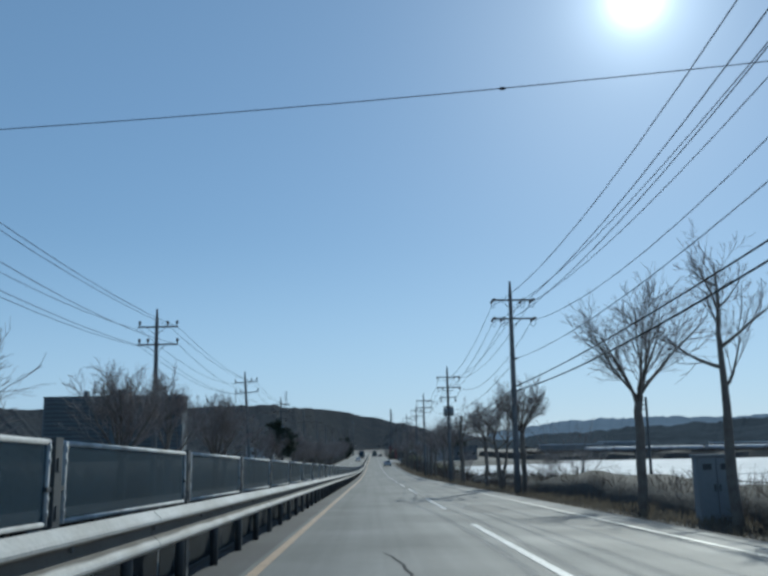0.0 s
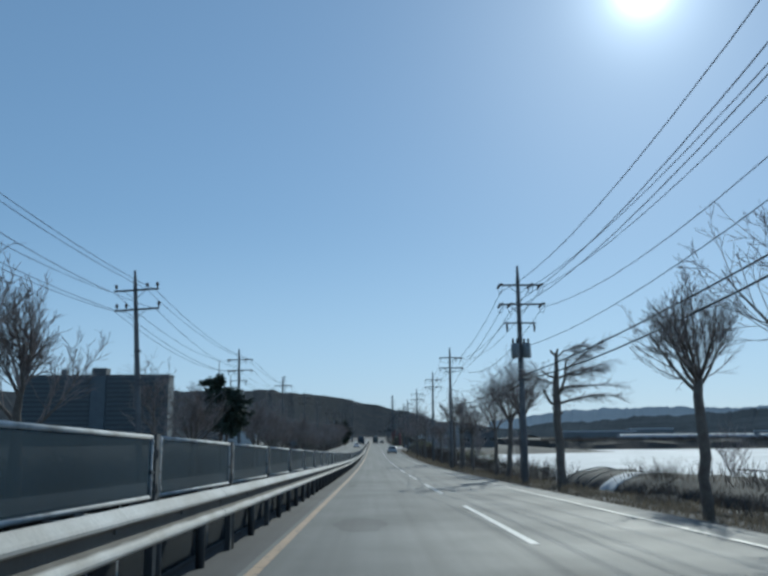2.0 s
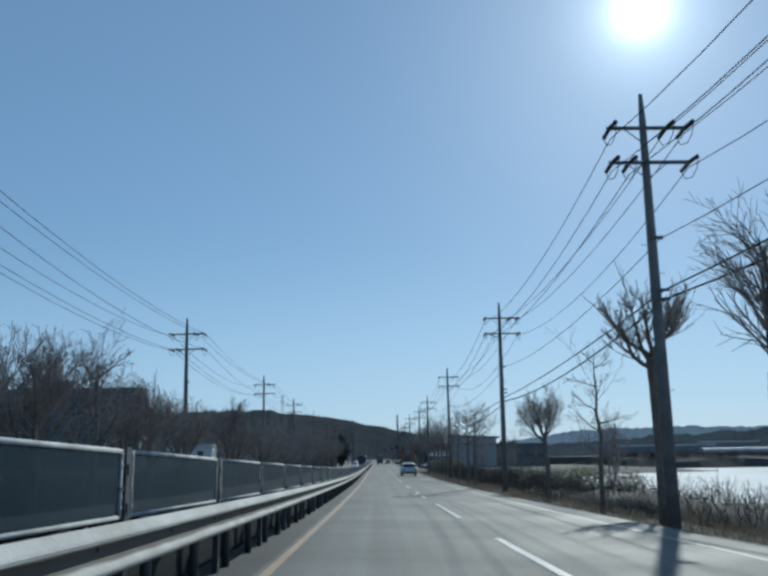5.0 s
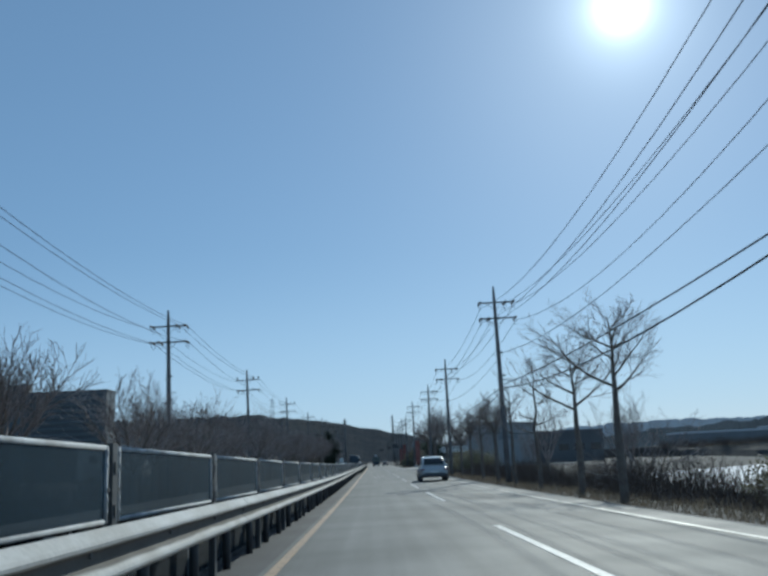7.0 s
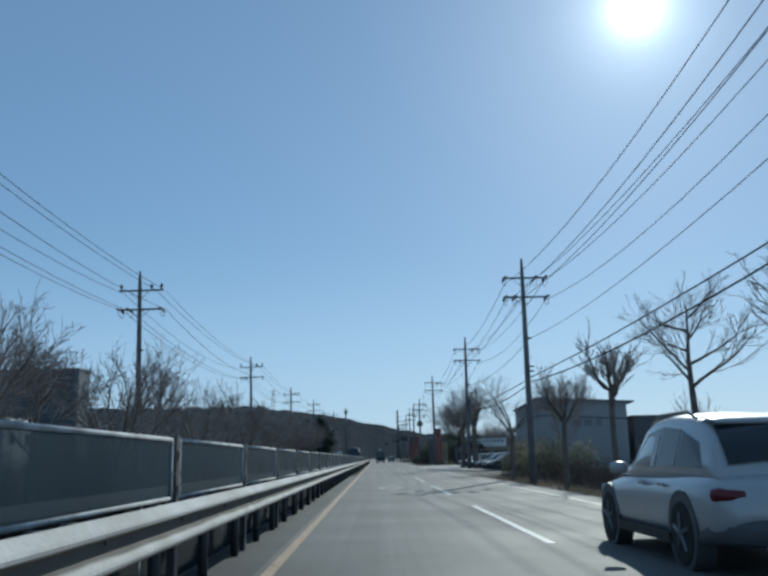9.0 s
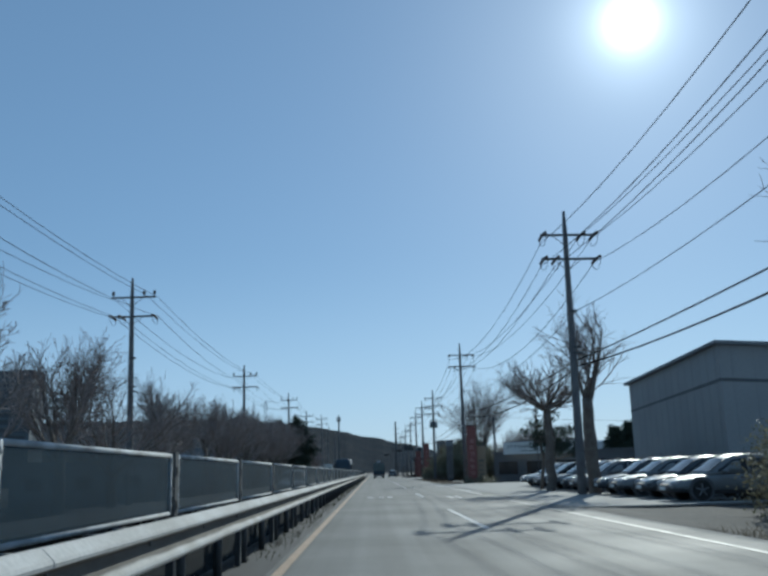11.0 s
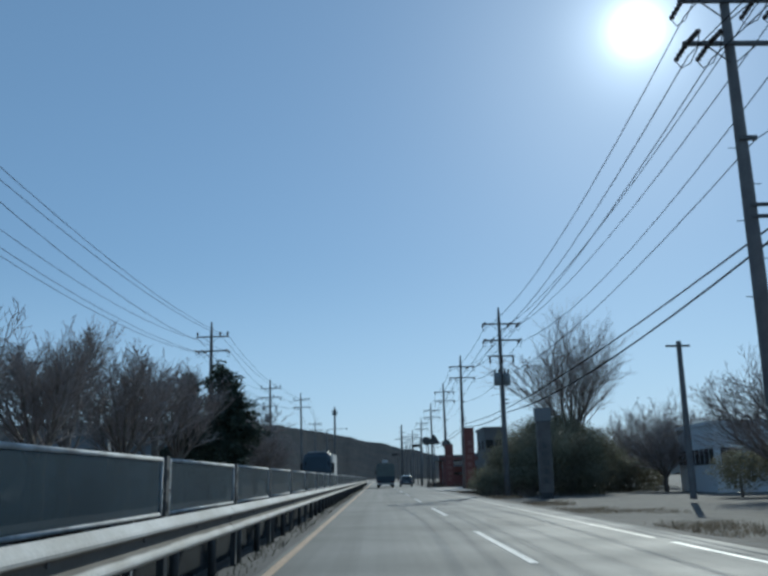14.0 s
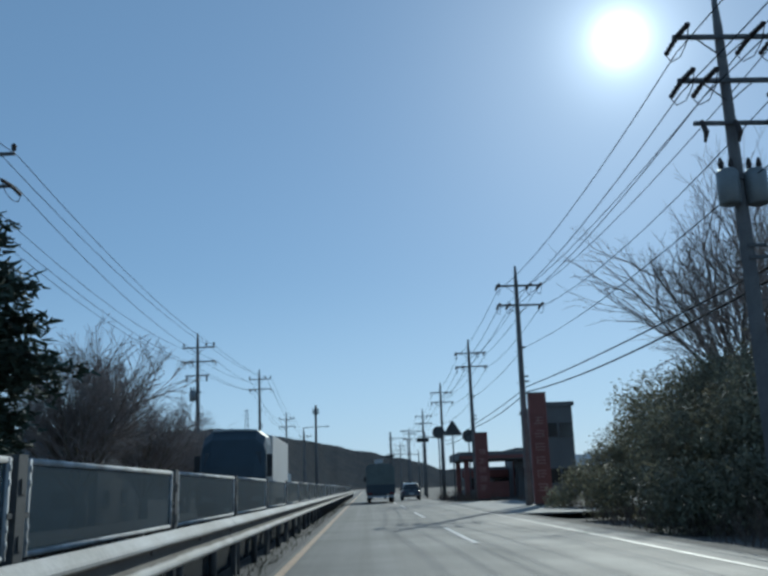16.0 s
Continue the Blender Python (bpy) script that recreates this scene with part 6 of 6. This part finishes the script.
# ---- vehicles ----
def wheel(parent, x, y, r, w, side):
    t = part("wheel", Shape().tube([(x - w / 2, y, r), (x - w / 2 + 0.03, y, r), (x + w / 2 - 0.03, y, r), (x + w / 2, y, r)], [r * 0.9, r, r, r * 0.9], 20), RUBBER, parent, "black rubber tyre", smooth=False)
    e = x + side * (w / 2 + 0.005)
    rim = Shape().tube([(e - side * 0.05, y, r), (e - side * 0.012, y, r)], [r * 0.3, r * 0.14], 10)
    rim.tube([(e - side * 0.02, y, r), (e, y, r)], [r * 0.16, r * 0.13], 10)
    for k in range(5):
        a = 2 * math.pi * k / 5 + 0.3
        rim.tube([(e - side * 0.01, y, r), (e - side * 0.012, y + r * 0.62 * math.cos(a), r + r * 0.62 * math.sin(a))], [0.035, 0.028], 5)
    part("rim", rim, ALLOY, t, "alloy rim with five spokes")
    return t


def ring(y, hw, z0, z1, p=0.42, n=24):
    """A rounded-box cross-section of a body."""
    out = []
    for k in range(n):
        a = 2 * math.pi * k / n
        c, s_ = math.cos(a), math.sin(a)
        out.append((hw * math.copysign(abs(c) ** p, c), y, (z0 + z1) / 2 + (z1 - z0) / 2 * math.copysign(abs(s_) ** p, s_)))
    return out


def along(rows, y):
    for a, b in zip(rows[:-1], rows[1:]):
        if a[0] <= y <= b[0]:
            u = (y - a[0]) / (b[0] - a[0])
            return [p + (q - p) * u for p, q in zip(a, b)]
    return list(rows[0] if y < rows[0][0] else rows[-1])


def car(name, m, paint, label, length=4.6, height=1.62, hw=0.93, suv=True, category="car"):
    """Rear at y = 0, front at y = length."""
    th = thing(name, m, label, category)
    n, b = length, height * 0.615
    st = [(0.0, hw * 0.74, 0.5, b - 0.36), (0.03, hw * 0.84, 0.42, b - 0.22), (0.1, hw * 0.91, 0.34, b - 0.1), (0.22, hw * 0.96, 0.29, b - 0.03), (0.45, hw * 0.99, 0.26, b), (0.2 * n, hw, 0.24, b + 0.01),
          (0.35 * n, hw * 0.985, 0.24, b), (0.5 * n, hw * 0.985, 0.24, b - 0.01), (0.62 * n, hw * 0.99, 0.24, b - 0.02), (0.7 * n, hw, 0.25, b - 0.05), (0.8 * n, hw, 0.26, b - 0.1),
          (0.9 * n, hw * 0.96, 0.28, b - 0.18), (0.96 * n, hw * 0.88, 0.32, b - 0.28), (0.99 * n, hw * 0.76, 0.38, b - 0.38), (n, hw * 0.62, 0.45, b - 0.46)]
    part("body", Shape().loft([ring(*s) for s in st]), paint, th, smooth=True)
    rear = 0.24 if suv else 0.72
    zb = b - 0.08
    # y, half-width at the belt, half-width under the roof, roof height
    gh = [(rear, hw * 0.84, hw * 0.82, b + 0.02), (rear + 0.26, hw * 0.88, hw * 0.77, height - 0.27), (rear + 0.58, hw * 0.9, hw * 0.73, height - 0.1), (rear + 0.95, hw * 0.91, hw * 0.735, height - 0.035),
          (0.4 * n, hw * 0.92, hw * 0.735, height), (0.5 * n, hw * 0.92, hw * 0.735, height - 0.03), (0.57 * n, hw * 0.92, hw * 0.745, height - 0.13), (0.65 * n, hw * 0.91, hw * 0.78, b + 0.18), (0.735 * n, hw * 0.88, hw * 0.83, b - 0.04)]

    def house(y, lo, up, top):
        e = min(0.07, max(0.01, (top - zb) * 0.3))
        half = [(lo, zb), ((lo + up) / 2, (zb + top - e) / 2), (up, top - e), (up - 0.03, top - e * 0.35), (up - 0.1, top), (up * 0.5, top + 0.025), (0, top + 0.035)]
        return [(x, y, z) for x, z in half] + [(-x, y, z) for x, z in reversed(half[:-1])]

    part("cabin", Shape().loft([house(*g_) for g_ in gh]), paint, th, smooth=True)

    def side(sx, pts, off=0.006):
        s_ = Shape()
        for y, f in pts:
            _y, lo, up, top = along(gh, y)
            z = zb + (top - zb) * f
            e = min(0.07, max(0.01, (top - zb) * 0.3))
            s_.v.append((sx * (lo + (up - lo) * min(1.0, (z - zb) / (top - e - zb)) + off), y, z))
        s_.f = [tuple(range(len(pts)))]
        return s_

    for sx in (-1, 1):
        part("window", side(sx, [(rear + 0.36, 0.25), (rear + 0.55, 0.66), (0.275 * n, 0.78), (0.285 * n, 0.2)]), GLASS_DARK, th, "dark quarter window")
        part("window", side(sx, [(0.295 * n, 0.2), (0.285 * n, 0.8), (0.41 * n, 0.83), (0.42 * n, 0.18)]), GLASS_DARK, th, "dark rear door window")
        part("window", side(sx, [(0.435 * n, 0.18), (0.425 * n, 0.83), (0.53 * n, 0.82), (0.64 * n, 0.62), (0.655 * n, 0.32)]), GLASS_DARK, th, "dark front door window")
        mi = part("door_mirror", Shape().loft([ring(n * 0.595, 0.06, b - 0.03, b + 0.07, 0.6, 10), ring(n * 0.605, 0.12, b - 0.05, b + 0.1, 0.6, 10), ring(n * 0.63, 0.08, b - 0.03, b + 0.07, 0.6, 10)]), paint, th, smooth=True)
        mi.location = (sx * (hw + 0.08), 0, 0)
        part("tail_lamp", Shape().loft([ring(-0.005, 0.1, b - 0.26, b - 0.18, 0.5, 12), ring(0.1, 0.2, b - 0.28, b - 0.14, 0.5, 12), ring(0.26, 0.14, b - 0.26, b - 0.16, 0.5, 12)]), LAMP_RED, th, "dark red tail lamp", smooth=True).location = (sx * hw * 0.77, 0.04, 0)
        part("headlamp", Shape().loft([ring(n - 0.42, 0.08, b - 0.3, b - 0.2, 0.5, 12), ring(n - 0.2, 0.16, b - 0.36, b - 0.22, 0.5, 12), ring(n - 0.06, 0.1, b - 0.38, b - 0.28, 0.5, 12)]), LAMP_CLEAR, th, "clear headlamp", smooth=True).location = (sx * hw * 0.72, 0, 0)
        part("door_handle", Shape().box(sx * (hw - 0.012), sx * (hw + 0.018), n * 0.3, n * 0.34, b - 0.16, b - 0.13), paint, th)
        part("door_handle", Shape().box(sx * (hw - 0.012), sx * (hw + 0.018), n * 0.45, n * 0.49, b - 0.16, b - 0.13), paint, th)
        part("sill", Shape().box(sx * (hw - 0.1), sx * (hw + 0.004), 1.2, n - 1.35, 0.22, 0.33), BLACK_PLASTIC, th)
        for y in (0.92, n - 0.95):
            part("arch", Shape().tube([(sx * (hw - 0.2), y, 0.37), (sx * (hw + 0.004), y, 0.37)], 0.41, 24), CLADDING, th, "dark grey wheel arch")
            wheel(th, sx * (hw - 0.1), y, 0.345, 0.23, sx)

    def across(ys_, widths, dy, dz):
        """A pane laid over the sloping end of the cabin."""
        s_ = Shape()
        for y, w_ in zip(ys_, widths):
            _y, lo, up, top = along(gh, y)
            wide = (lo if top < b + 0.1 else up) * w_
            s_.v += [(-wide, y + dy, top + dz - 0.012), (-wide * 0.5, y + dy, top + dz + 0.018), (0, y + dy, top + dz + 0.03), (wide * 0.5, y + dy, top + dz + 0.018), (wide, y + dy, top + dz - 0.012)]
        s_.f = [(r_ * 5 + c_, r_ * 5 + c_ + 1, r_ * 5 + c_ + 6, r_ * 5 + c_ + 5) for r_ in range(len(ys_) - 1) for c_ in range(4)]
        return s_

    part("rear_window", across([rear + 0.03, rear + 0.14, rear + 0.28, rear + 0.46], [0.84, 0.88, 0.9, 0.88], -0.03, 0.03), GLASS_DARK, th, "dark tinted rear window", smooth=True)
    part("windscreen", across([0.72 * n, 0.69 * n, 0.65 * n, 0.58 * n], [0.88, 0.9, 0.9, 0.9], 0.02, 0.025), GLASS_DARK, th, "dark windscreen", smooth=True)
    part("rear_bumper", Shape().loft([ring(-0.03, hw * 0.7, 0.3, 0.52, 0.4), ring(0.06, hw * 0.86, 0.27, 0.56, 0.4), ring(0.3, hw * 0.97, 0.25, 0.52, 0.4), ring(0.5, hw * 1.0, 0.25, 0.42, 0.4)]), CLADDING, th, "dark grey lower bumper", smooth=True)
    part("front_bumper", Shape().loft([ring(n - 0.45, hw * 0.98, 0.25, 0.42, 0.4), ring(n - 0.12, hw * 0.86, 0.26, 0.48, 0.4), ring(n + 0.02, hw * 0.62, 0.3, 0.5, 0.4)]), BLACK_PLASTIC, th, "black lower bumper", smooth=True)
    part("grille", Shape().loft([ring(n - 0.1, hw * 0.5, b - 0.5, b - 0.33, 0.4, 16), ring(n + 0.012, hw * 0.42, b - 0.52, b - 0.37, 0.4, 16)]), BLACK_PLASTIC, th, "black grille")
    part("number_plate", Shape().box(-0.26, 0.26, n - 0.02, n + 0.03, 0.36, 0.47), PLATE, th, "pale plate with plain bars")
    part("number_plate", Shape().box(-0.26, 0.26, -0.03, 0.03, b - 0.42, b - 0.31), PLATE, th, "pale plate with plain bars")
    if suv:
        part("spoiler", Shape().loft([ring(rear + 0.36, hw * 0.66, height - 0.14, height - 0.1, 0.5, 12), ring(rear + 0.75, hw * 0.7, height - 0.07, height - 0.02, 0.5, 12)]), paint, th, smooth=True)
        for sx in (-1, 1):
            part("roof_rail", Shape().tube([(sx * hw * 0.7, rear + 0.75, height - 0.06), (sx * hw * 0.7, rear + 1.0, height + 0.025), (sx * hw * 0.7, n * 0.48, height + 0.025), (sx * hw * 0.7, n * 0.54, height - 0.08)], 0.018, 6), ALLOY, th)
    part("rear_wiper", Shape().tube([(0, rear - 0.01, b + 0.04), (0.4, rear + 0.06, b + 0.13)], 0.012, 5), BLACK_PLASTIC, th)
    return th


car("car", pose(3.78, 224.9, 0.006), CAR_SILVER, "silver-grey compact SUV driving in the outer lane", 4.6, 1.57)
car("car", pose(4.0, 449, 0.006), CAR_DARK, "dark hatchback in the outer lane", 4.2, 1.5, 0.88)
car("car", pose(-5.2, 320.6, 0.006, 0, 0, 180), CAR_WHITE, "white saloon car on the far carriageway", 4.6, 1.45, 0.9, False)
car("car", pose(14.4, 323.0, 0.012, 0, 0, 90), CAR_SILVER, "silver-grey car parked nose-out on the forecourt", 4.5, 1.46, 0.9)
dark_car = car("car", pose(14.4, 320.3, 0.012, 0, 0, 88), CAR_DARK, "dark car parked nose-out on the forecourt", 4.5, 1.45, 0.9)
grey_car = car("car", pose(14.3, 317.6, 0.012, 0, 0, 91), CAR_GREY, "dark silver car parked nose-out on the forecourt", 4.5, 1.45, 0.9)
for kind, y, x, turn in ((dark_car, 314.9, 13.9, 89), (grey_car, 311.6, 13.9, 92), (dark_car, 308.3, 14.0, 90), (grey_car, 305.5, 13.8, 91), (dark_car, 300.6, 13.8, 88), (grey_car, 297.9, 13.7, 90), (dark_car, 295.1, 13.9, 90), (grey_car, 292.3, 13.8, 91)):
    copy_thing(kind, pose(x, y, 0.012, 0, 0, turn))
rack = thing("pipe_frame", pose(10.4, 318.95, 0.0), "tall thin steel pipe frame standing between parked cars", "frame")
for x in (0, 0.55):
    part("upright", Shape().tube([(x, 0, 0), (x - 0.06, 0, 4.5)], 0.03, 8), DARK_STEEL, rack)
part("crossbar", Shape().tube([(-0.1, 0, 4.5), (0.53, 0, 4.5)], 0.025, 8), DARK_STEEL, rack)


car("car", pose(-4.9, 486, 0.006, 0, 0, 180), CAR_WHITE, "white car approaching on the far carriageway", 4.4, 1.5, 0.88)
car("car", pose(-5.1, 497, 0.006, 0, 0, 180), CAR_WHITE, "white van-like car approaching on the far carriageway", 4.6, 1.75, 0.9)
car("car", pose(1.2, 462, 0.006), CAR_GREY, "grey car ahead of the truck in the inner lane", 4.4, 1.5, 0.88)

tk = thing("truck", pose(1.0, 438, 0.006), "grey-green covered truck driving ahead in the inner lane", "truck")
part("cargo_cover", Shape().loft([[(-1.12, y, 0.95), (-1.15, y, 2.75), (-0.9, y, 3.0), (0, y, 3.08), (0.9, y, 3.0), (1.15, y, 2.75), (1.12, y, 0.95)] for y in (0, 5.2)]), TRUCK_TARP, tk)
part("tailgate", Shape().box(-1.16, 1.16, -0.06, 0.0, 0.7, 1.4), TRUCK_BLUE, tk)
part("chassis", Shape().box(-0.5, 0.5, -0.05, 7, 0.55, 0.95), BLACK_PLASTIC, tk)
part("cab", Shape().loft([[(-1.08, 5.4, 0.6), (-1.08, 5.4, 2.6), (1.08, 5.4, 2.6), (1.08, 5.4, 0.6)], [(-1.08, 6.7, 0.6), (-1.05, 6.5, 2.6), (1.05, 6.5, 2.6), (1.08, 6.7, 0.6)], [(-1.0, 7.2, 0.6), (-1.0, 7.1, 1.5), (1.0, 7.1, 1.5), (1.0, 7.2, 0.6)]]), TRUCK_BLUE, tk)
part("roof_box", Shape().box(-0.35, 0.35, 5.5, 6.1, 2.6, 3.55), WALL_PALE, tk, "pale box on the cab roof")
part("rear_bar", Shape().box(-1.05, 1.05, -0.08, 0.02, 0.42, 0.56), WALL_PALE, tk)
for sx in (-1, 1):
    part("tail_lamp", Shape().box(sx * 0.85 - 0.16, sx * 0.85 + 0.16, -0.1, -0.05, 0.66, 0.8), LAMP_RED, tk, "red tail lamp")
    part("mirror", Shape().box(sx * 1.15, sx * 1.32, 6.4, 6.45, 1.7, 2.1), BLACK_PLASTIC, tk)
    for y in (1.1, 5.9):
        wheel(tk, sx * 0.92, y, 0.42, 0.3, sx)

lt = thing("truck", pose(-5.0, 400.4, 0.006), "box lorry with dark cab and white body on far carriageway", "truck")
part("cab", Shape().loft([[(-w_, y_, 0.5), (-w_, y_, zt - 0.55), (-w_ + 0.08, y_, zt - 0.25), (-w_ + 0.4, y_, zt), (w_ - 0.4, y_, zt), (w_ - 0.08, y_, zt - 0.25), (w_, y_, zt - 0.55), (w_, y_, 0.5)] for y_, w_, zt in ((0.0, 1.15, 1.7), (0.06, 1.2, 2.1), (0.3, 1.2, 3.05), (0.7, 1.2, 3.4), (2.1, 1.2, 3.45))]), TRUCK_BLUE, lt)
part("roof_edge", Shape().tube([(-0.8, 0.62, 3.4), (0, 0.6, 3.43), (0.8, 0.62, 3.4)], 0.035, 6), WALL_PALE, lt, "pale edge of the cab roof")
part("windscreen", Shape().loft([[(-1.05, 0.02, 1.6), (-1.02, 0.19, 2.6), (1.02, 0.19, 2.6), (1.05, 0.02, 1.6)], [(-1.05, 0.1, 1.6), (-1.02, 0.27, 2.6), (1.02, 0.27, 2.6), (1.05, 0.1, 1.6)]]), GLASS_DARK, lt)
part("cargo_body", Shape().box(-1.22, 1.22, 2.3, 9.0, 0.9, 3.3), WALL_PALE, lt, "white cargo box", bevel=0.03)
part("bumper", Shape().box(-1.2, 1.2, -0.08, 0.1, 0.35, 0.75), BLACK_PLASTIC, lt)
part("number_plate", Shape().box(-0.26, 0.26, -0.1, -0.07, 0.5, 0.62), PLATE, lt)
for sx in (-1, 1):
    part("headlamp", Shape().box(sx * 0.9 - 0.18, sx * 0.9 + 0.18, -0.04, 0.06, 0.85, 1.02), LAMP_CLEAR, lt, "clear headlamp")
    part("mirror", Shape().box(sx * 1.22, sx * 1.42, 0.3, 0.36, 1.7, 2.5), BLACK_PLASTIC, lt)
    for y in (1.2, 7.4):
        wheel(lt, sx * 0.98, y, 0.46, 0.32, sx)


# ---- traffic signals, street lamps, boards ahead ----
def signal_mast(m, reach, label):
    th = thing("traffic_signal", m, label, "traffic light", "traffic signals")
    part("mast", Shape().tube([(0, 0, -0.3), (0, 0, 3), (0, 0, 6.4)], [0.12, 0.1, 0.08], 10), ARM_STEEL, th, smooth=True)
    part("arm", Shape().tube([(0, 0, 5.9), (-reach * 0.5, 0, 6.05), (-reach, 0, 6.1)], [0.06, 0.05, 0.04], 8), ARM_STEEL, th, smooth=True)
    hd = part("signal_head", Shape().box(-reach - 0.1, -reach + 1.1, -0.16, 0.1, 5.55, 5.95), BLACK_PLASTIC, th, "black signal head", bevel=0.03)
    for k in range(3):
        part("lens", Shape().tube([(-reach + 0.1 + k * 0.38, -0.2, 5.75), (-reach + 0.1 + k * 0.38, -0.15, 5.75)], [0.13, 0.15], 12), GLASS_DARK, hd)
    return th


signal_mast(pose(7.6, 456, 0), 2.4, "grey traffic signal mast with a short arm over the road")
signal_mast(pose(8.0, 500, 0), 5.0, "grey traffic signal mast with an arm over the road")


def street_lamp(m, reach, label, h=8.5):
    th = thing("street_lamp", m, label, "street lamp", "street lamps")
    part("mast", Shape().tube([(0, 0, -0.3), (0, 0, h * 0.5), (0, 0, h)], [0.14, 0.11, 0.08], 10), ARM_STEEL, th, smooth=True)
    part("arm", Shape().tube([(0, 0, h - 0.1), (reach * 0.3, 0, h + 0.05), (reach, 0, h + 0.1)], [0.07, 0.06, 0.05], 8), ARM_STEEL, th, smooth=True)
    part("lamp_head", Shape().loft([[(reach - 0.1, -0.1, h + 0.02), (reach - 0.1, 0.1, h + 0.02), (reach - 0.1, 0.1, h + 0.16), (reach - 0.1, -0.1, h + 0.16)], [(reach + 0.7, -0.13, h + 0.03), (reach + 0.7, 0.13, h + 0.03), (reach + 0.7, 0.1, h + 0.18), (reach + 0.7, -0.1, h + 0.18)]]), ARM_STEEL, th)
    return th


street_lamp(pose(-11.6, 530, 0), 4.2, "tall grey mast with a long level arm beside far carriageway", 12.6)
street_lamp(pose(7.4, 520, 0, 0, 0, 180), 2.6, "grey street lamp with an arm over the road", 9.5)
street_lamp(pose(7.5, 478, 0, 0, 0, 180), 2.4, "grey street lamp with an arm over the road", 8.0)
for x, w in ((-13.6, 1.5), (-11.9, 1.4)):
    th = thing("notice_board", pose(x, 497, -0.3), "white notice board on two posts beside far carriageway", "sign", "notice boards")
    part("panel", Shape().box(-w / 2, w / 2, -0.05, 0.0, 2.2, 3.9), SIGN_WHITE, th)
    for q in (-1, 1):
        part("post", Shape().tube([(q * w * 0.4, 0.05, 0), (q * w * 0.4, 0.05, 3.9)], 0.05, 8), ARM_STEEL, th)
    for q in range(3):
        part("lettering_bar", Shape().box(-w * 0.35, w * 0.3, -0.065, -0.05, 2.6 + q * 0.4, 2.72 + q * 0.4), INK, th)


def road_sign(m, z, shape, label):
    th = thing("road_sign", m, label, "road sign", "road signs")
    part("post", Shape().tube([(0, 0, -0.3), (0, 0, z)], [0.07, 0.06], 10), ARM_STEEL, th, smooth=True)
    if shape == "round":
        part("plate", Shape().tube([(0, -0.1, z), (0, -0.06, z)], 0.62, 24), DARK_STEEL, th)
    else:
        s_ = Shape()
        pts = [(-0.75, z - 0.45), (0.75, z - 0.45), (0.8, z - 0.3), (0.08, z + 0.85), (-0.08, z + 0.85), (-0.8, z - 0.3)]
        s_.loft([[(x_, -0.1, z_) for x_, z_ in pts], [(x_, -0.06, z_) for x_, z_ in pts]])
        part("plate", s_, DARK_STEEL, th)
    part("bracket", Shape().box(-0.3, 0.3, -0.06, -0.03, z - 0.2, z - 0.14).box(-0.3, 0.3, -0.06, -0.03, z + 0.14, z + 0.2), ARM_STEEL, th)
    return th


road_sign(pose(7.25, 455, 0), 6.4, "round", "large round road sign on a tall grey post")
road_sign(pose(7.75, 446, 0), 6.0, "triangle", "large triangular road sign on a tall grey post")
road_sign(pose(9.9, 452, 0), 5.8, "round", "round road sign on a tall grey post")

# far masts on the skyline
tw = thing("antenna_mast", pose(-13.2, 600, 0), "tall grey antenna mast far along the road", "mast")
part("shaft", Shape().tube([(0, 0, 0), (0, 0, 12), (0, 0, 23.5)], [0.42, 0.36, 0.28], 12), ARM_STEEL, tw, smooth=True)
for k in range(6):
    a = math.pi * k / 3
    part("antenna", Shape().box(-0.1, 0.1, -0.06, 0.06, 21.0, 22.6, Matrix.Translation((0.75 * math.cos(a), 0.75 * math.sin(a), 0))), WALL_GREY, tw)
part("ring", Shape().tube([(0.9 * math.cos(math.pi * k / 6), 0.9 * math.sin(math.pi * k / 6), 21.4) for k in range(13)], 0.05, 5), ARM_STEEL, tw)
tw = thing("transmission_pole", pose(31, 1395, 0), "very tall grey steel power pole in the far distance", "utility pole")
part("shaft", Shape().tube([(0, 0, 0), (0, 0, 33), (0, 0, 66)], [1.9, 1.5, 0.9], 12), ARM_STEEL, tw, smooth=True)
for z in (44, 50, 56):
    part("crossarm", Shape().tube([(0, 0, z), (5.2, 0, z + 0.6)], [0.4, 0.25], 6), ARM_STEEL, tw)
    part("crossarm", Shape().tube([(0, 0, z + 6), (-3.2, 0, z + 6.4)], [0.35, 0.25], 6), ARM_STEEL, tw)


def lattice_mast(m, h, w, label):
    th = thing("lattice_mast", m, label, "mast", "lattice masts")
    for sx, sy in ((-1, -1), (1, -1), (1, 1), (-1, 1)):
        part("leg", Shape().tube([(sx * w, sy * w, 0), (sx * w * 0.35, sy * w * 0.35, h)], 0.16, 5), ARM_STEEL, th)
    br = Shape()
    n = 9
    for k in range(n):
        z0, z1 = h * k / n, h * (k + 1) / n
        w0, w1 = w * (1 - 0.65 * k / n), w * (1 - 0.65 * (k + 1) / n)
        br.tube([(-w0, -w0, z0), (w1, -w1, z1)], 0.09, 4).tube([(w0, -w0, z0), (-w1, -w1, z1)], 0.09, 4)
    part("bracing", br, ARM_STEEL, th)
    for q in (0.7, 0.82, 0.94):
        part("crossarm", Shape().tube([(-w * 1.8, 0, h * q), (w * 1.8, 0, h * q)], 0.14, 5), ARM_STEEL, th)
    return th


lattice_mast(pose(-138, 1377, 58), 38, 2.8, "lattice power mast on the wooded skyline")
